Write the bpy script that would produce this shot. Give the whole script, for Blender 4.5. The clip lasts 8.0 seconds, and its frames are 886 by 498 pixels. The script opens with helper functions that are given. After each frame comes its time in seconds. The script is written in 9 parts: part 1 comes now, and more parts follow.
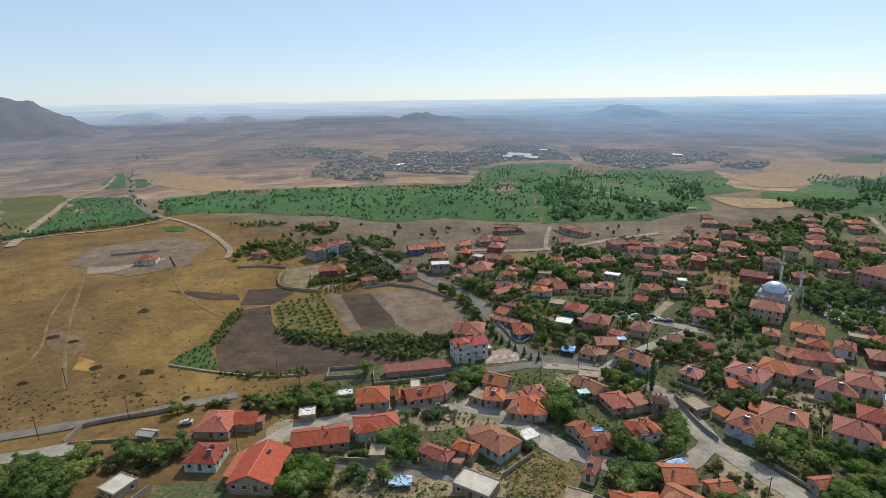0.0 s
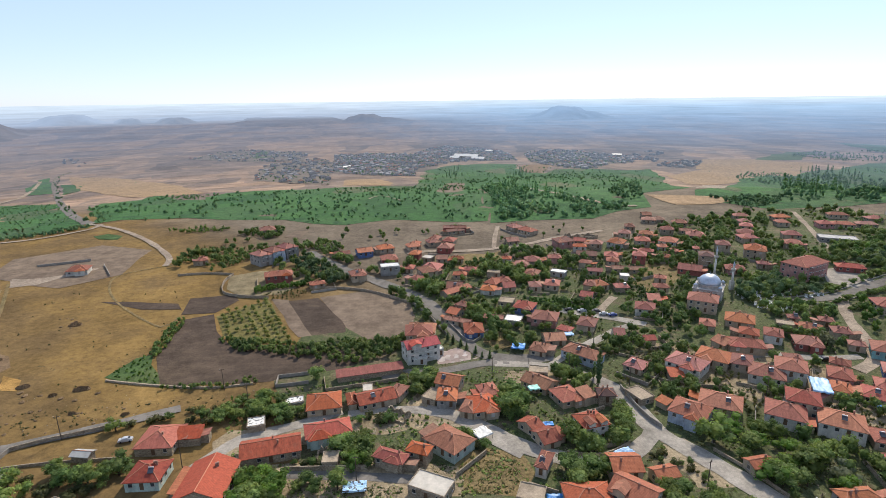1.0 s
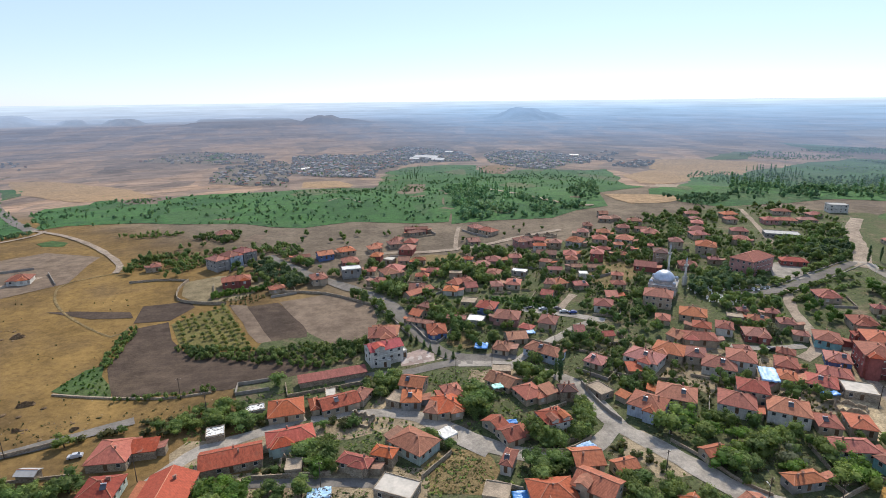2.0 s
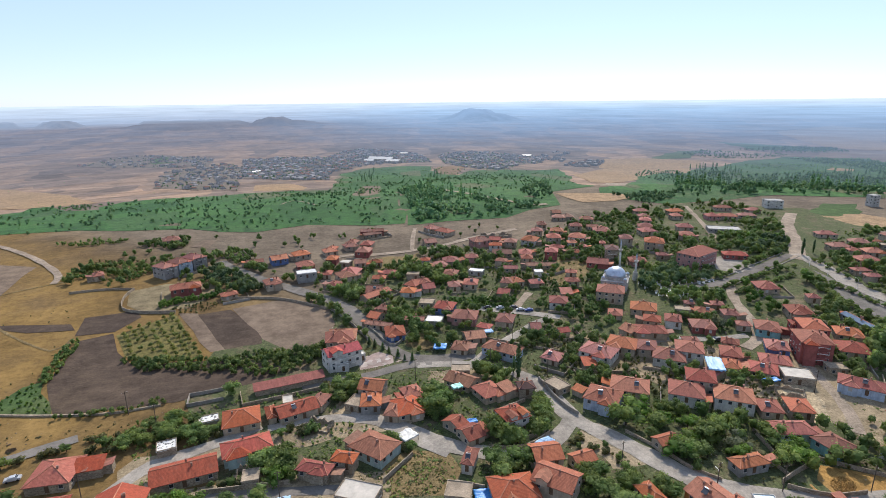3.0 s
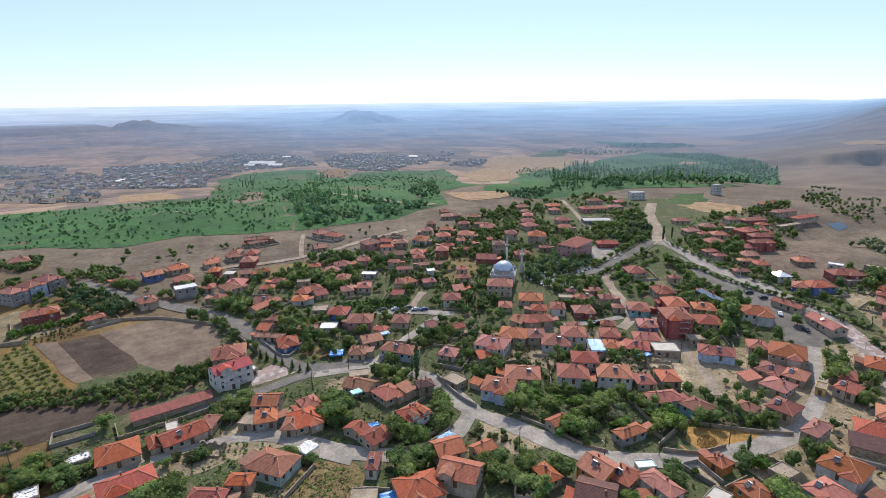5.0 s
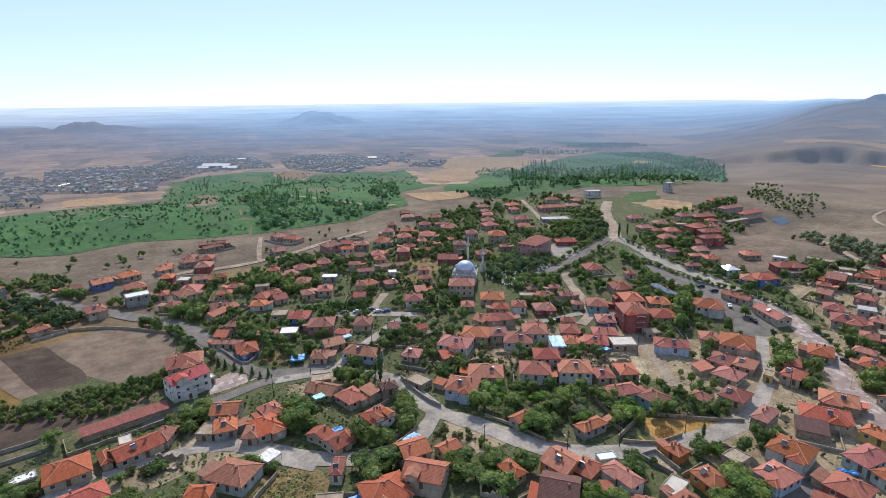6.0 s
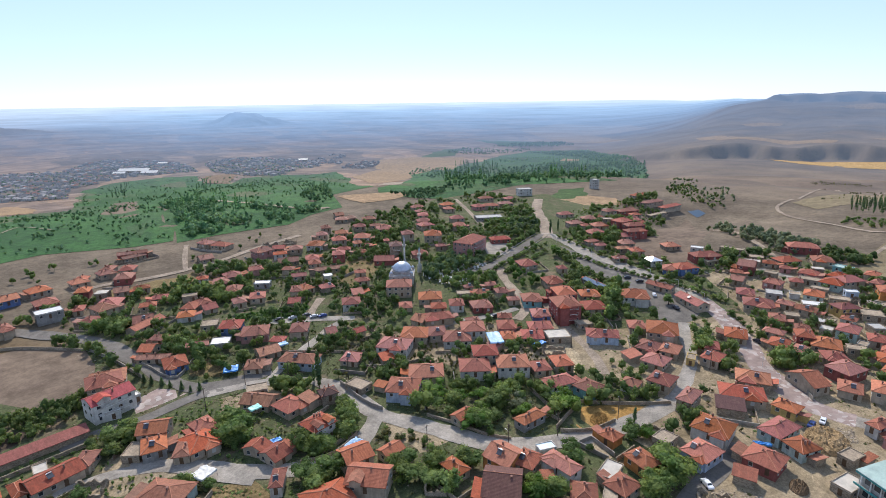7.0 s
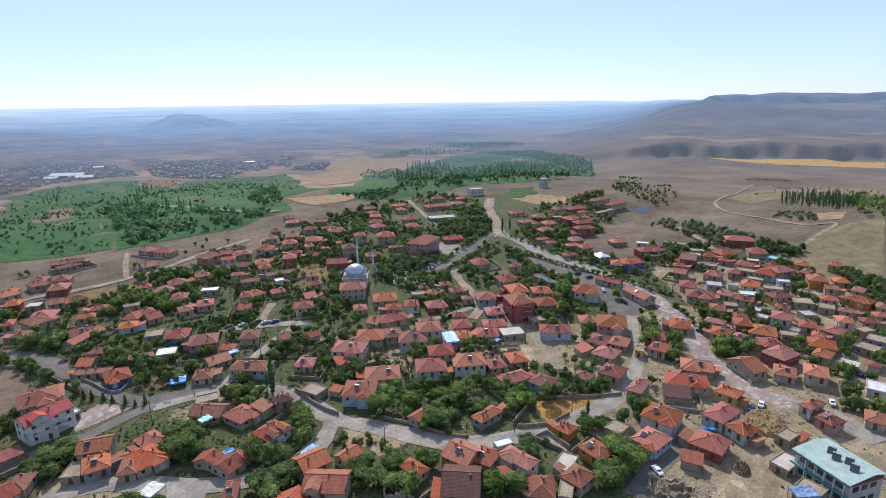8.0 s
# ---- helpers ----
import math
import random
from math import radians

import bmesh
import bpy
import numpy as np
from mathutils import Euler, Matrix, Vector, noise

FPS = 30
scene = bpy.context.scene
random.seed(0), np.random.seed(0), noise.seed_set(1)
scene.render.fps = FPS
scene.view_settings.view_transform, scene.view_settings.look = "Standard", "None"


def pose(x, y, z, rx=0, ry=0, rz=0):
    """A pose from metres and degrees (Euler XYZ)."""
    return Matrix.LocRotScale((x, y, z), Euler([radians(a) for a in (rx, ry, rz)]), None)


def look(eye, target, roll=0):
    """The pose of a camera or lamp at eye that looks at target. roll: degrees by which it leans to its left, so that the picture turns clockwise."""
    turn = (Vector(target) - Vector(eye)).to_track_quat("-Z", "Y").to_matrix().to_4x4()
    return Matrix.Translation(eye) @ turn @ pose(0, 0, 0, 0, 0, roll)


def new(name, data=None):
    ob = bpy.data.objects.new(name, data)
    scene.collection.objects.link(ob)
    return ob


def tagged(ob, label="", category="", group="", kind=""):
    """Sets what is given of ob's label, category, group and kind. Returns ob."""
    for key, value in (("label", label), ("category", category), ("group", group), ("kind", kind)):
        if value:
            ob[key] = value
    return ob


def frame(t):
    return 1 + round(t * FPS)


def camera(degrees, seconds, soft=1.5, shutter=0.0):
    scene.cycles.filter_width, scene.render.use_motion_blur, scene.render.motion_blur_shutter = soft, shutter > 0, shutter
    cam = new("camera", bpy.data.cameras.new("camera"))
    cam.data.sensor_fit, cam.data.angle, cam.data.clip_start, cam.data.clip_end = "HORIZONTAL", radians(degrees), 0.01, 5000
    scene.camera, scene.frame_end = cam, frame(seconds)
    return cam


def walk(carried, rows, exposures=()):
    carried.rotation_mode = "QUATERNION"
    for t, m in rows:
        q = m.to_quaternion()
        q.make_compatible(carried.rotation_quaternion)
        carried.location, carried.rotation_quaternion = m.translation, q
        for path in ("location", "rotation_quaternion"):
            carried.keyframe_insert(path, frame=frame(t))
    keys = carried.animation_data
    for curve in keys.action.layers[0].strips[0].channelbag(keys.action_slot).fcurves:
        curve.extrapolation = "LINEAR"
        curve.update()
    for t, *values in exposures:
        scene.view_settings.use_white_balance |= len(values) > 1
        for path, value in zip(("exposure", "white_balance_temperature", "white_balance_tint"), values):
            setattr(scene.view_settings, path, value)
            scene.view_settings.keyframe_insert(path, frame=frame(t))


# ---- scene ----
cam = camera(78.8, 8.0, soft=0.85)
PATH = [
    (0, (0.0, 0.0, 105.0), (-0.761, 96.328, 78.161), -0.81),
    (0.5, (0.0, 0.0, 105.0), (4.310, 96.242, 78.189), -0.70),
    (1, (0.0, 0.0, 105.0), (8.615, 95.978, 78.279), -0.73),
    (1.2, (0.0, 0.0, 105.0), (10.363, 95.812, 78.306), -0.70),
    (2.3, (0.0, 0.0, 105.0), (17.223, 94.862, 78.456), -0.57),
    (2.5, (0.0, 0.0, 105.0), (18.394, 94.649, 78.483), -0.54),
    (3, (0.0, 0.0, 105.0), (23.517, 93.526, 78.545), -0.59),
    (3.5, (0.0, 0.0, 105.0), (28.397, 92.171, 78.577), -0.61),
    (4, (0.0, 0.0, 105.0), (32.827, 90.692, 78.594), -0.65),
    (4.5, (0.0, 0.0, 105.0), (37.520, 88.857, 78.604), -0.68),
    (4.7, (0.0, 0.0, 105.0), (39.547, 87.975, 78.610), -0.68),
    (5.8, (0.0, 0.0, 105.0), (47.540, 83.935, 78.641), -0.69),
    (6, (0.0, 0.0, 105.0), (48.603, 83.327, 78.647), -0.69),
    (6.5, (0.0, 0.0, 105.0), (52.906, 80.661, 78.642), -0.71),
    (7, (0.0, 0.0, 105.0), (58.403, 76.759, 78.595), -0.81),
    (7.5, (0.0, 0.0, 105.0), (63.764, 72.343, 78.531), -0.89),
    (8, (0.0, 0.0, 105.0), (65.003, 71.258, 78.601), -0.83),
]
walk(cam, [(t, look(eye, target, roll)) for t, eye, target, roll in PATH], [(0.0, -0.16, 6700, 6), (0.5, 0.02, 6700, 9), (1.0, 0.14, 6650, 10), (2.5, 0.13, 6450, 11), (4.0, 0.12, 6350, 12), (6.5, 0.1, 6200, 12), (7.2, 0.15, 6200, 12), (7.6, 0.17, 6170, 12), (8.0, 0.0, 6080, 13)])

# ---- daylight ----
SUN_AZ, SUN_EL = 30.0, 43.0
world = bpy.data.worlds.new("world")
scene.world = world
world.use_nodes = True
wn, wl = world.node_tree.nodes, world.node_tree.links
sky = wn.new("ShaderNodeTexSky")
sky.sky_type = "NISHITA"
sky.sun_disc = False
sky.sun_elevation, sky.sun_rotation = radians(SUN_EL), radians(SUN_AZ)
sky.altitude, sky.air_density, sky.dust_density, sky.ozone_density = 1000, 1.0, 0.35, 2.5
haze = wn.new("ShaderNodeMix")
haze.data_type = "RGBA"
haze.inputs[0].default_value = 0.5
haze.inputs[7].default_value = (5.75, 7.22, 10.0, 1)
wl.new(sky.outputs[0], haze.inputs[6])
wl.new(haze.outputs[2], wn["Background"].inputs[0])
wn["Background"].inputs[1].default_value = 0.122
sun = new("sun", bpy.data.lights.new("sun", "SUN"))
sun.data.energy, sun.data.angle, sun.data.color = 4.9, radians(0.6), (1.0, 0.91, 0.78)
ce = math.cos(radians(SUN_EL))
way = Vector((ce * math.sin(radians(SUN_AZ)), ce * math.cos(radians(SUN_AZ)), math.sin(radians(SUN_EL))))
sun.matrix_world = look(way * 500, (0, 0, 0))


# ---- materials ----
class Mat:
    """A node material with a Principled shader and short calls for its colour and relief."""

    def __init__(self, name, rough=0.85, metal=0.0, spec=0.3):
        self.m = bpy.data.materials.new(name)
        self.m.use_nodes = True
        self.n, self.l = self.m.node_tree.nodes, self.m.node_tree.links
        self.b = self.n["Principled BSDF"]
        self.b.inputs["Roughness"].default_value = rough
        self.b.inputs["Metallic"].default_value = metal
        self.b.inputs["Specular IOR Level"].default_value = spec
        self.co = self.n.new("ShaderNodeNewGeometry").outputs["Position"]

    def local(self):
        self.co = self.n.new("ShaderNodeTexCoord").outputs["Object"]
        return self

    def uv(self):
        self.co = self.n.new("ShaderNodeTexCoord").outputs["UV"]
        return self

    def scaled(self, sx, sy, sz, rz=0.0):
        mp = self.n.new("ShaderNodeMapping")
        mp.inputs["Scale"].default_value = (sx, sy, sz)
        mp.inputs["Rotation"].default_value = (0, 0, rz)
        self.l.new(self.co, mp.inputs[0])
        return mp.outputs[0]

    def noise(self, scale, detail=4.0, rough=0.6, at=None):
        nd = self.n.new("ShaderNodeTexNoise")
        nd.inputs["Scale"].default_value, nd.inputs["Detail"].default_value, nd.inputs["Roughness"].default_value = scale, detail, rough
        self.l.new(at or self.co, nd.inputs["Vector"])
        return nd.outputs[0]

    def cells(self, scale, at=None, out="Color"):
        nd = self.n.new("ShaderNodeTexVoronoi")
        nd.inputs["Scale"].default_value = scale
        self.l.new(at or self.co, nd.inputs["Vector"])
        return nd.outputs[out]

    def wave(self, scale, distort=0.0, at=None, axis="X"):
        nd = self.n.new("ShaderNodeTexWave")
        nd.bands_direction = axis
        nd.inputs["Scale"].default_value, nd.inputs["Distortion"].default_value = scale, distort
        self.l.new(at or self.co, nd.inputs["Vector"])
        return nd.outputs["Fac"]

    def ramp(self, fac, *stops):
        nd = self.n.new("ShaderNodeValToRGB")
        e = nd.color_ramp.elements
        while len(e) < len(stops):
            e.new(0.5)
        for k, (p, c) in zip(e, stops):
            k.position = p
            k.color = (*c, 1) if isinstance(c, tuple) else (c, c, c, 1)
        self.l.new(fac, nd.inputs[0])
        return nd.outputs[0]

    def mix(self, fac, a, b, kind="MIX"):
        nd = self.n.new("ShaderNodeMix")
        nd.data_type, nd.blend_type = "RGBA", kind
        for i, v in ((0, fac), (6, a), (7, b)):
            sock = nd.inputs[i]
            if isinstance(v, (int, float)):
                sock.default_value = v if i == 0 else (v, v, v, 1)
            elif isinstance(v, tuple):
                sock.default_value = (*v, 1)
            else:
                self.l.new(v, sock)
        return nd.outputs[2]

    def math(self, op, a, b=0.0):
        nd = self.n.new("ShaderNodeMath")
        nd.operation = op
        for sock, v in zip(nd.inputs, (a, b)):
            if isinstance(v, (int, float)):
                sock.default_value = v
            else:
                self.l.new(v, sock)
        return nd.outputs[0]

    def rand(self):
        return self.n.new("ShaderNodeObjectInfo").outputs["Random"]

    def island(self):
        return self.n.new("ShaderNodeNewGeometry").outputs["Random Per Island"]

    def colour(self, c):
        if isinstance(c, tuple):
            self.b.inputs["Base Color"].default_value = (*c, 1)
        else:
            self.l.new(c, self.b.inputs["Base Color"])
        return self

    def bump(self, h, strength=0.4, distance=0.1):
        nd = self.n.new("ShaderNodeBump")
        nd.inputs["Strength"].default_value, nd.inputs["Distance"].default_value = strength, distance
        self.l.new(h, nd.inputs["Height"])
        self.l.new(nd.outputs[0], self.b.inputs["Normal"])
        return self


def tone(c, k):
    return tuple(min(1.0, v * k) for v in c)


def painted_haze(a, shader):
    """Bright air of the far backdrop, painted as emission into each shader; none over the village and its fields."""
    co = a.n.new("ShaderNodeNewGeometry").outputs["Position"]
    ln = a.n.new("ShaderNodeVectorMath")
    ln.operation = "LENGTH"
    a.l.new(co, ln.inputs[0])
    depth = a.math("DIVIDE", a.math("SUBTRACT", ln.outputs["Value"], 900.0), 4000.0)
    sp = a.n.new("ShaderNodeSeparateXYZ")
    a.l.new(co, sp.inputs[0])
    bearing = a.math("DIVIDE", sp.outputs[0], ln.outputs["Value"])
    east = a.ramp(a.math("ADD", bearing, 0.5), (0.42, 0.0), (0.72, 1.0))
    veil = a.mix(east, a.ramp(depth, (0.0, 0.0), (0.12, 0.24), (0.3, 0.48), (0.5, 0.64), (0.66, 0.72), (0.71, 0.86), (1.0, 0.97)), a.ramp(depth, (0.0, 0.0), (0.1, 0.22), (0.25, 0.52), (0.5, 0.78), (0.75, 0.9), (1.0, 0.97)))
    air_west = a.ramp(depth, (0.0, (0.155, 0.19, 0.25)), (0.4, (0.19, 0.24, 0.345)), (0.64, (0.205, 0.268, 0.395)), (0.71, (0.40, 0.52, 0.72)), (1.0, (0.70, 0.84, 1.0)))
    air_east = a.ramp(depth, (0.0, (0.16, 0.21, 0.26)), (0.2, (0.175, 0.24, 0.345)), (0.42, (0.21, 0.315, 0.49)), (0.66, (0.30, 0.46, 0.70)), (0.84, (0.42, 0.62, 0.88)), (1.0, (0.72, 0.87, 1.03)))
    # streaks in the painted haze follow rings around the camera's spot
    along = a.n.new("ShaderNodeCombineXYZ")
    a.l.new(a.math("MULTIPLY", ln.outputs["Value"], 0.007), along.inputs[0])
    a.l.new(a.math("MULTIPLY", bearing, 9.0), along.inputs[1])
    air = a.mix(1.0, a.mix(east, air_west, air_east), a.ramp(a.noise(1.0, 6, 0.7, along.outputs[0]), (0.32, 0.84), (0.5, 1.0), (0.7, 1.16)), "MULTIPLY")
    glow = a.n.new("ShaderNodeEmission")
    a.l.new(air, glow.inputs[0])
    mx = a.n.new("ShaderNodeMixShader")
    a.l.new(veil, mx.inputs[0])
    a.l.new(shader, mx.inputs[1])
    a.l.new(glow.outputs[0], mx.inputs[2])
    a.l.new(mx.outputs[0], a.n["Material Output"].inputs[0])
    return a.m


def earth(name, c1, c2, c3, grain=0.35, bump=0.35, streak=0.0, far=False):
    """Bare or grassy soil: large stains, small clods, fine grain."""
    a = Mat(name, 0.95, spec=0.1)
    big = a.ramp(a.noise(0.018, 5), (0.32, c1), (0.52, c2), (0.72, c3))
    mid = a.ramp(a.noise(0.16, 5, 0.7), (0.3, 0.62), (0.7, 1.25))
    fine = a.ramp(a.noise(1.3, 4, 0.75), (0.3, 1 - grain), (0.7, 1 + grain))
    c = a.mix(1.0, a.mix(1.0, big, mid, "MULTIPLY"), fine, "MULTIPLY")
    if streak:
        c = a.mix(1.0, c, a.ramp(a.noise(0.05, 3, at=a.scaled(1, 7, 1, 0.5)), (0.35, 1 - streak), (0.65, 1 + streak)), "MULTIPLY")
    a.colour(c).bump(a.noise(0.9, 5, 0.7), bump, 0.5)
    # far soil gets distance haze painted in as glow
    return painted_haze(a, a.b.outputs[0]) if far else a.m


def land(wild=False):
    """Dry steppe: ochre grass near the village, then a patchwork of stubble, fallow and green plots on the plain."""
    a = Mat("dry_land", 0.95, spec=0.08)
    ochre = a.ramp(a.noise(0.012, 6, 0.6), (0.3, (0.105, 0.07, 0.036)), (0.46, (0.16, 0.105, 0.046)), (0.58, (0.22, 0.14, 0.05)), (0.75, (0.13, 0.09, 0.05)))
    brown = a.ramp(a.noise(0.014, 6, 0.6), (0.3, (0.112, 0.09, 0.067)), (0.5, (0.158, 0.126, 0.092)), (0.7, (0.205, 0.162, 0.116)))
    sx = a.n.new("ShaderNodeSeparateXYZ")
    a.l.new(a.co, sx.inputs[0])
    side = a.math("ADD", a.math("DIVIDE", sx.outputs[0], -160.0), a.math("MULTIPLY", a.noise(0.01, 4), 0.5))
    ln = a.n.new("ShaderNodeVectorMath")
    ln.operation = "LENGTH"
    a.l.new(a.co, ln.inputs[0])
    side = a.math("SUBTRACT", side, a.math("DIVIDE", a.math("SUBTRACT", ln.outputs["Value"], 270.0), 210.0))
    steppe = a.mix(a.ramp(side, (0.1, 0.0), (0.5, 1.0)), brown, ochre)
    tufts = a.ramp(a.noise(0.35, 6, 0.75), (0.32, 0.66), (0.5, 0.95), (0.72, 1.2))
    steppe = a.mix(1.0, steppe, tufts, "MULTIPLY")
    steppe = a.mix(1.0, steppe, a.ramp(a.noise(0.045, 8, 0.75), (0.32, 0.62), (0.68, 1.22)), "MULTIPLY")
    bush = a.ramp(a.noise(0.22, 3, 0.85), (0.66, 0.0), (0.71, 1.0))
    steppe = a.mix(a.math("MULTIPLY", bush, 0.75), steppe, (0.06, 0.055, 0.03))
    bend = a.n.new("ShaderNodeTexNoise")
    bend.inputs["Scale"].default_value = 0.004
    a.l.new(a.co, bend.inputs["Vector"])
    warped = a.n.new("ShaderNodeVectorMath")
    warped.operation = "MULTIPLY_ADD"
    a.l.new(bend.outputs["Color"], warped.inputs[0])
    warped.inputs[1].default_value = (120, 120, 0)
    a.l.new(a.scaled(1.0, 0.5, 0, 0.35), warped.inputs[2])
    shades = []
    for scale in (0.007, 0.019):
        sep = a.n.new("ShaderNodeSeparateColor")
        a.l.new(a.cells(scale, warped.outputs[0]), sep.inputs[0])
        shades.append(sep.outputs[0])
    farm = a.ramp(a.math("ADD", a.math("MULTIPLY", shades[0], 0.55), a.math("MULTIPLY", shades[1], 0.45)), (0.12, (0.125, 0.10, 0.088)), (0.3, (0.16, 0.124, 0.106)), (0.48, (0.195, 0.148, 0.12)), (0.62, (0.245, 0.176, 0.132)), (0.8, (0.29, 0.20, 0.142)))
    if wild:
        farm = a.ramp(a.noise(0.004, 6, 0.7), (0.3, (0.12, 0.092, 0.07)), (0.7, (0.21, 0.155, 0.11)))
    farm = a.mix(1.0, farm, a.ramp(a.noise(0.03, 6, 0.7), (0.3, 0.68), (0.7, 1.3)), "MULTIPLY")
    # bands on rings around the camera's spot, fitted to show as level streaks
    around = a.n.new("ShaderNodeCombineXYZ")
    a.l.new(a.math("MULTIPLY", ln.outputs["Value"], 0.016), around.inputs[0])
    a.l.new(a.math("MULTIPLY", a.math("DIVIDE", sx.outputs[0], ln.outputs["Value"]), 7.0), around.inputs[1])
    ring_bands = a.ramp(a.noise(1.0, 6, 0.68, around.outputs[0]), (0.33, 0.66), (0.5, 1.0), (0.68, 1.24))
    farm = a.mix(1.0, farm, ring_bands, "MULTIPLY")
    dry_east = a.ramp(a.math("ADD", a.math("DIVIDE", sx.outputs[0], ln.outputs["Value"]), a.math("MULTIPLY", a.noise(0.003, 4), 0.2)), (0.80, 0.0), (0.92, 1.0))
    farm = a.mix(a.math("MULTIPLY", dry_east, 0.8), farm, a.ramp(a.noise(0.01, 6, 0.65), (0.32, (0.10, 0.083, 0.07)), (0.5, (0.14, 0.112, 0.09)), (0.68, (0.205, 0.158, 0.112))))
    scrub = a.ramp(a.noise(0.04, 5, 0.85), (0.57, 0.0), (0.66, 1.0))
    farm = a.mix(a.math("MULTIPLY", scrub, 0.62), farm, (0.065, 0.07, 0.045))
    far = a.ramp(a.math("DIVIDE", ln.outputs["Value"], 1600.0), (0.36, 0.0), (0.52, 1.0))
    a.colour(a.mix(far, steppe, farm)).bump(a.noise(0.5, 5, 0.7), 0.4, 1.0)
    return a


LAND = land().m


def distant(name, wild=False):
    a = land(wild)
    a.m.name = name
    # the far land carries its haze as emission in the material
    return painted_haze(a, a.b.outputs[0])


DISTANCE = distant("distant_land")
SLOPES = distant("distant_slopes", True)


def yard():
    """Trodden village soil with weeds and dry grass."""
    a = Mat("yard_soil", 0.95, spec=0.1)
    soil = a.ramp(a.noise(0.05, 5, 0.65), (0.3, (0.095, 0.074, 0.05)), (0.5, (0.14, 0.108, 0.072)), (0.7, (0.21, 0.165, 0.11)))
    weeds = a.ramp(a.noise(0.085, 6, 0.75), (0.35, 0.0), (0.5, 1.0))
    c = a.mix(a.math("MULTIPLY", weeds, 0.85), soil, a.ramp(a.noise(0.7, 4, 0.7), (0.35, (0.04, 0.058, 0.024)), (0.65, (0.09, 0.112, 0.045))))
    c = a.mix(1.0, c, a.ramp(a.noise(0.9, 5, 0.8), (0.3, 0.5), (0.7, 1.45)), "MULTIPLY")
    return a.colour(c).bump(a.noise(0.9, 5, 0.7), 0.5, 0.5).m


YARD = yard()
DUST = earth("trodden_dust", (0.20, 0.156, 0.098), (0.265, 0.21, 0.135), (0.33, 0.27, 0.185), 0.35, 0.5, 0.1)
ROCK = earth("brown_rock", (0.13, 0.088, 0.052), (0.17, 0.115, 0.068), (0.10, 0.075, 0.05), 0.3)
PLOUGHED = earth("ploughed_soil", (0.062, 0.046, 0.036), (0.078, 0.057, 0.043), (0.098, 0.071, 0.05), 0.2, 0.5, 0.12)
FALLOW = earth("fallow_soil", (0.145, 0.108, 0.08), (0.168, 0.126, 0.092), (0.188, 0.14, 0.10), 0.12, 0.2, 0.08)
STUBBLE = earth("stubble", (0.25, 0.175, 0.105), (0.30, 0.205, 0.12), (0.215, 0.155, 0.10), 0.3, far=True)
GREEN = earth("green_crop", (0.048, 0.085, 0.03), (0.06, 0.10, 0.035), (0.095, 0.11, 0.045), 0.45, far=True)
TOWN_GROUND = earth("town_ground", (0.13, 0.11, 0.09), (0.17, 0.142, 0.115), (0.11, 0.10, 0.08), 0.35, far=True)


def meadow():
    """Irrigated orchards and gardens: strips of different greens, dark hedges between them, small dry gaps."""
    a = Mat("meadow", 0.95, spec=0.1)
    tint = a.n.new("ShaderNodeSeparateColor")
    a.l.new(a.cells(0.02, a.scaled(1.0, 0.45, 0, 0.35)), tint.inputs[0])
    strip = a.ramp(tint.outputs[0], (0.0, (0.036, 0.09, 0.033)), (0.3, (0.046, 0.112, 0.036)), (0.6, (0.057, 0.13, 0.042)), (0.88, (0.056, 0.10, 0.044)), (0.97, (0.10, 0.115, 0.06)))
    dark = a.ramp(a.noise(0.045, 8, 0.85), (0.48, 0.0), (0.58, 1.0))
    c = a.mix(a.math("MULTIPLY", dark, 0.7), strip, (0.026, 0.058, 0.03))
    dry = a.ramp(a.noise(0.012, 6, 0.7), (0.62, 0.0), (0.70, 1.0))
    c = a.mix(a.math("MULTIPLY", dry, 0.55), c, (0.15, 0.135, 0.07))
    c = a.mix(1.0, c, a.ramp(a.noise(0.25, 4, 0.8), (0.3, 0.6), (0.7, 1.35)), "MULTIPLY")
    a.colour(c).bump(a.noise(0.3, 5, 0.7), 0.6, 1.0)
    # distance haze is mixed into the greens as glow
    return painted_haze(a, a.b.outputs[0])


MEADOW = meadow()
SCREE = earth("gravel_lot", (0.32, 0.25, 0.155), (0.39, 0.31, 0.20), (0.26, 0.20, 0.13), 0.45)
ORCHARD = earth("orchard_grass", (0.075, 0.085, 0.035), (0.10, 0.105, 0.042), (0.13, 0.115, 0.055), 0.35)
YOUNG_ORCHARD = earth("dry_orchard_grass", (0.125, 0.112, 0.042), (0.16, 0.138, 0.052), (0.095, 0.10, 0.038), 0.4)
OCHRE = earth("ochre_soil", (0.27, 0.155, 0.05), (0.33, 0.195, 0.065), (0.23, 0.155, 0.08), 0.4)
GOLD = earth("ripe_grain", (0.36, 0.24, 0.105), (0.40, 0.265, 0.12), (0.31, 0.215, 0.105), 0.15)
DRY_GRASS = earth("dry_grass", (0.16, 0.13, 0.078), (0.205, 0.165, 0.098), (0.14, 0.118, 0.075), 0.3)
STRAW = earth("straw_grass", (0.13, 0.10, 0.05), (0.185, 0.135, 0.065), (0.10, 0.095, 0.045), 0.5)
TRACK = earth("dirt_track", (0.24, 0.19, 0.145), (0.29, 0.235, 0.18), (0.21, 0.165, 0.125), 0.35)
CONCRETE = earth("concrete_street", (0.23, 0.207, 0.176), (0.295, 0.267, 0.23), (0.20, 0.176, 0.15), 0.22, 0.2)
ASPHALT = earth("old_asphalt", (0.135, 0.122, 0.108), (0.16, 0.146, 0.13), (0.19, 0.17, 0.15), 0.15, 0.15)

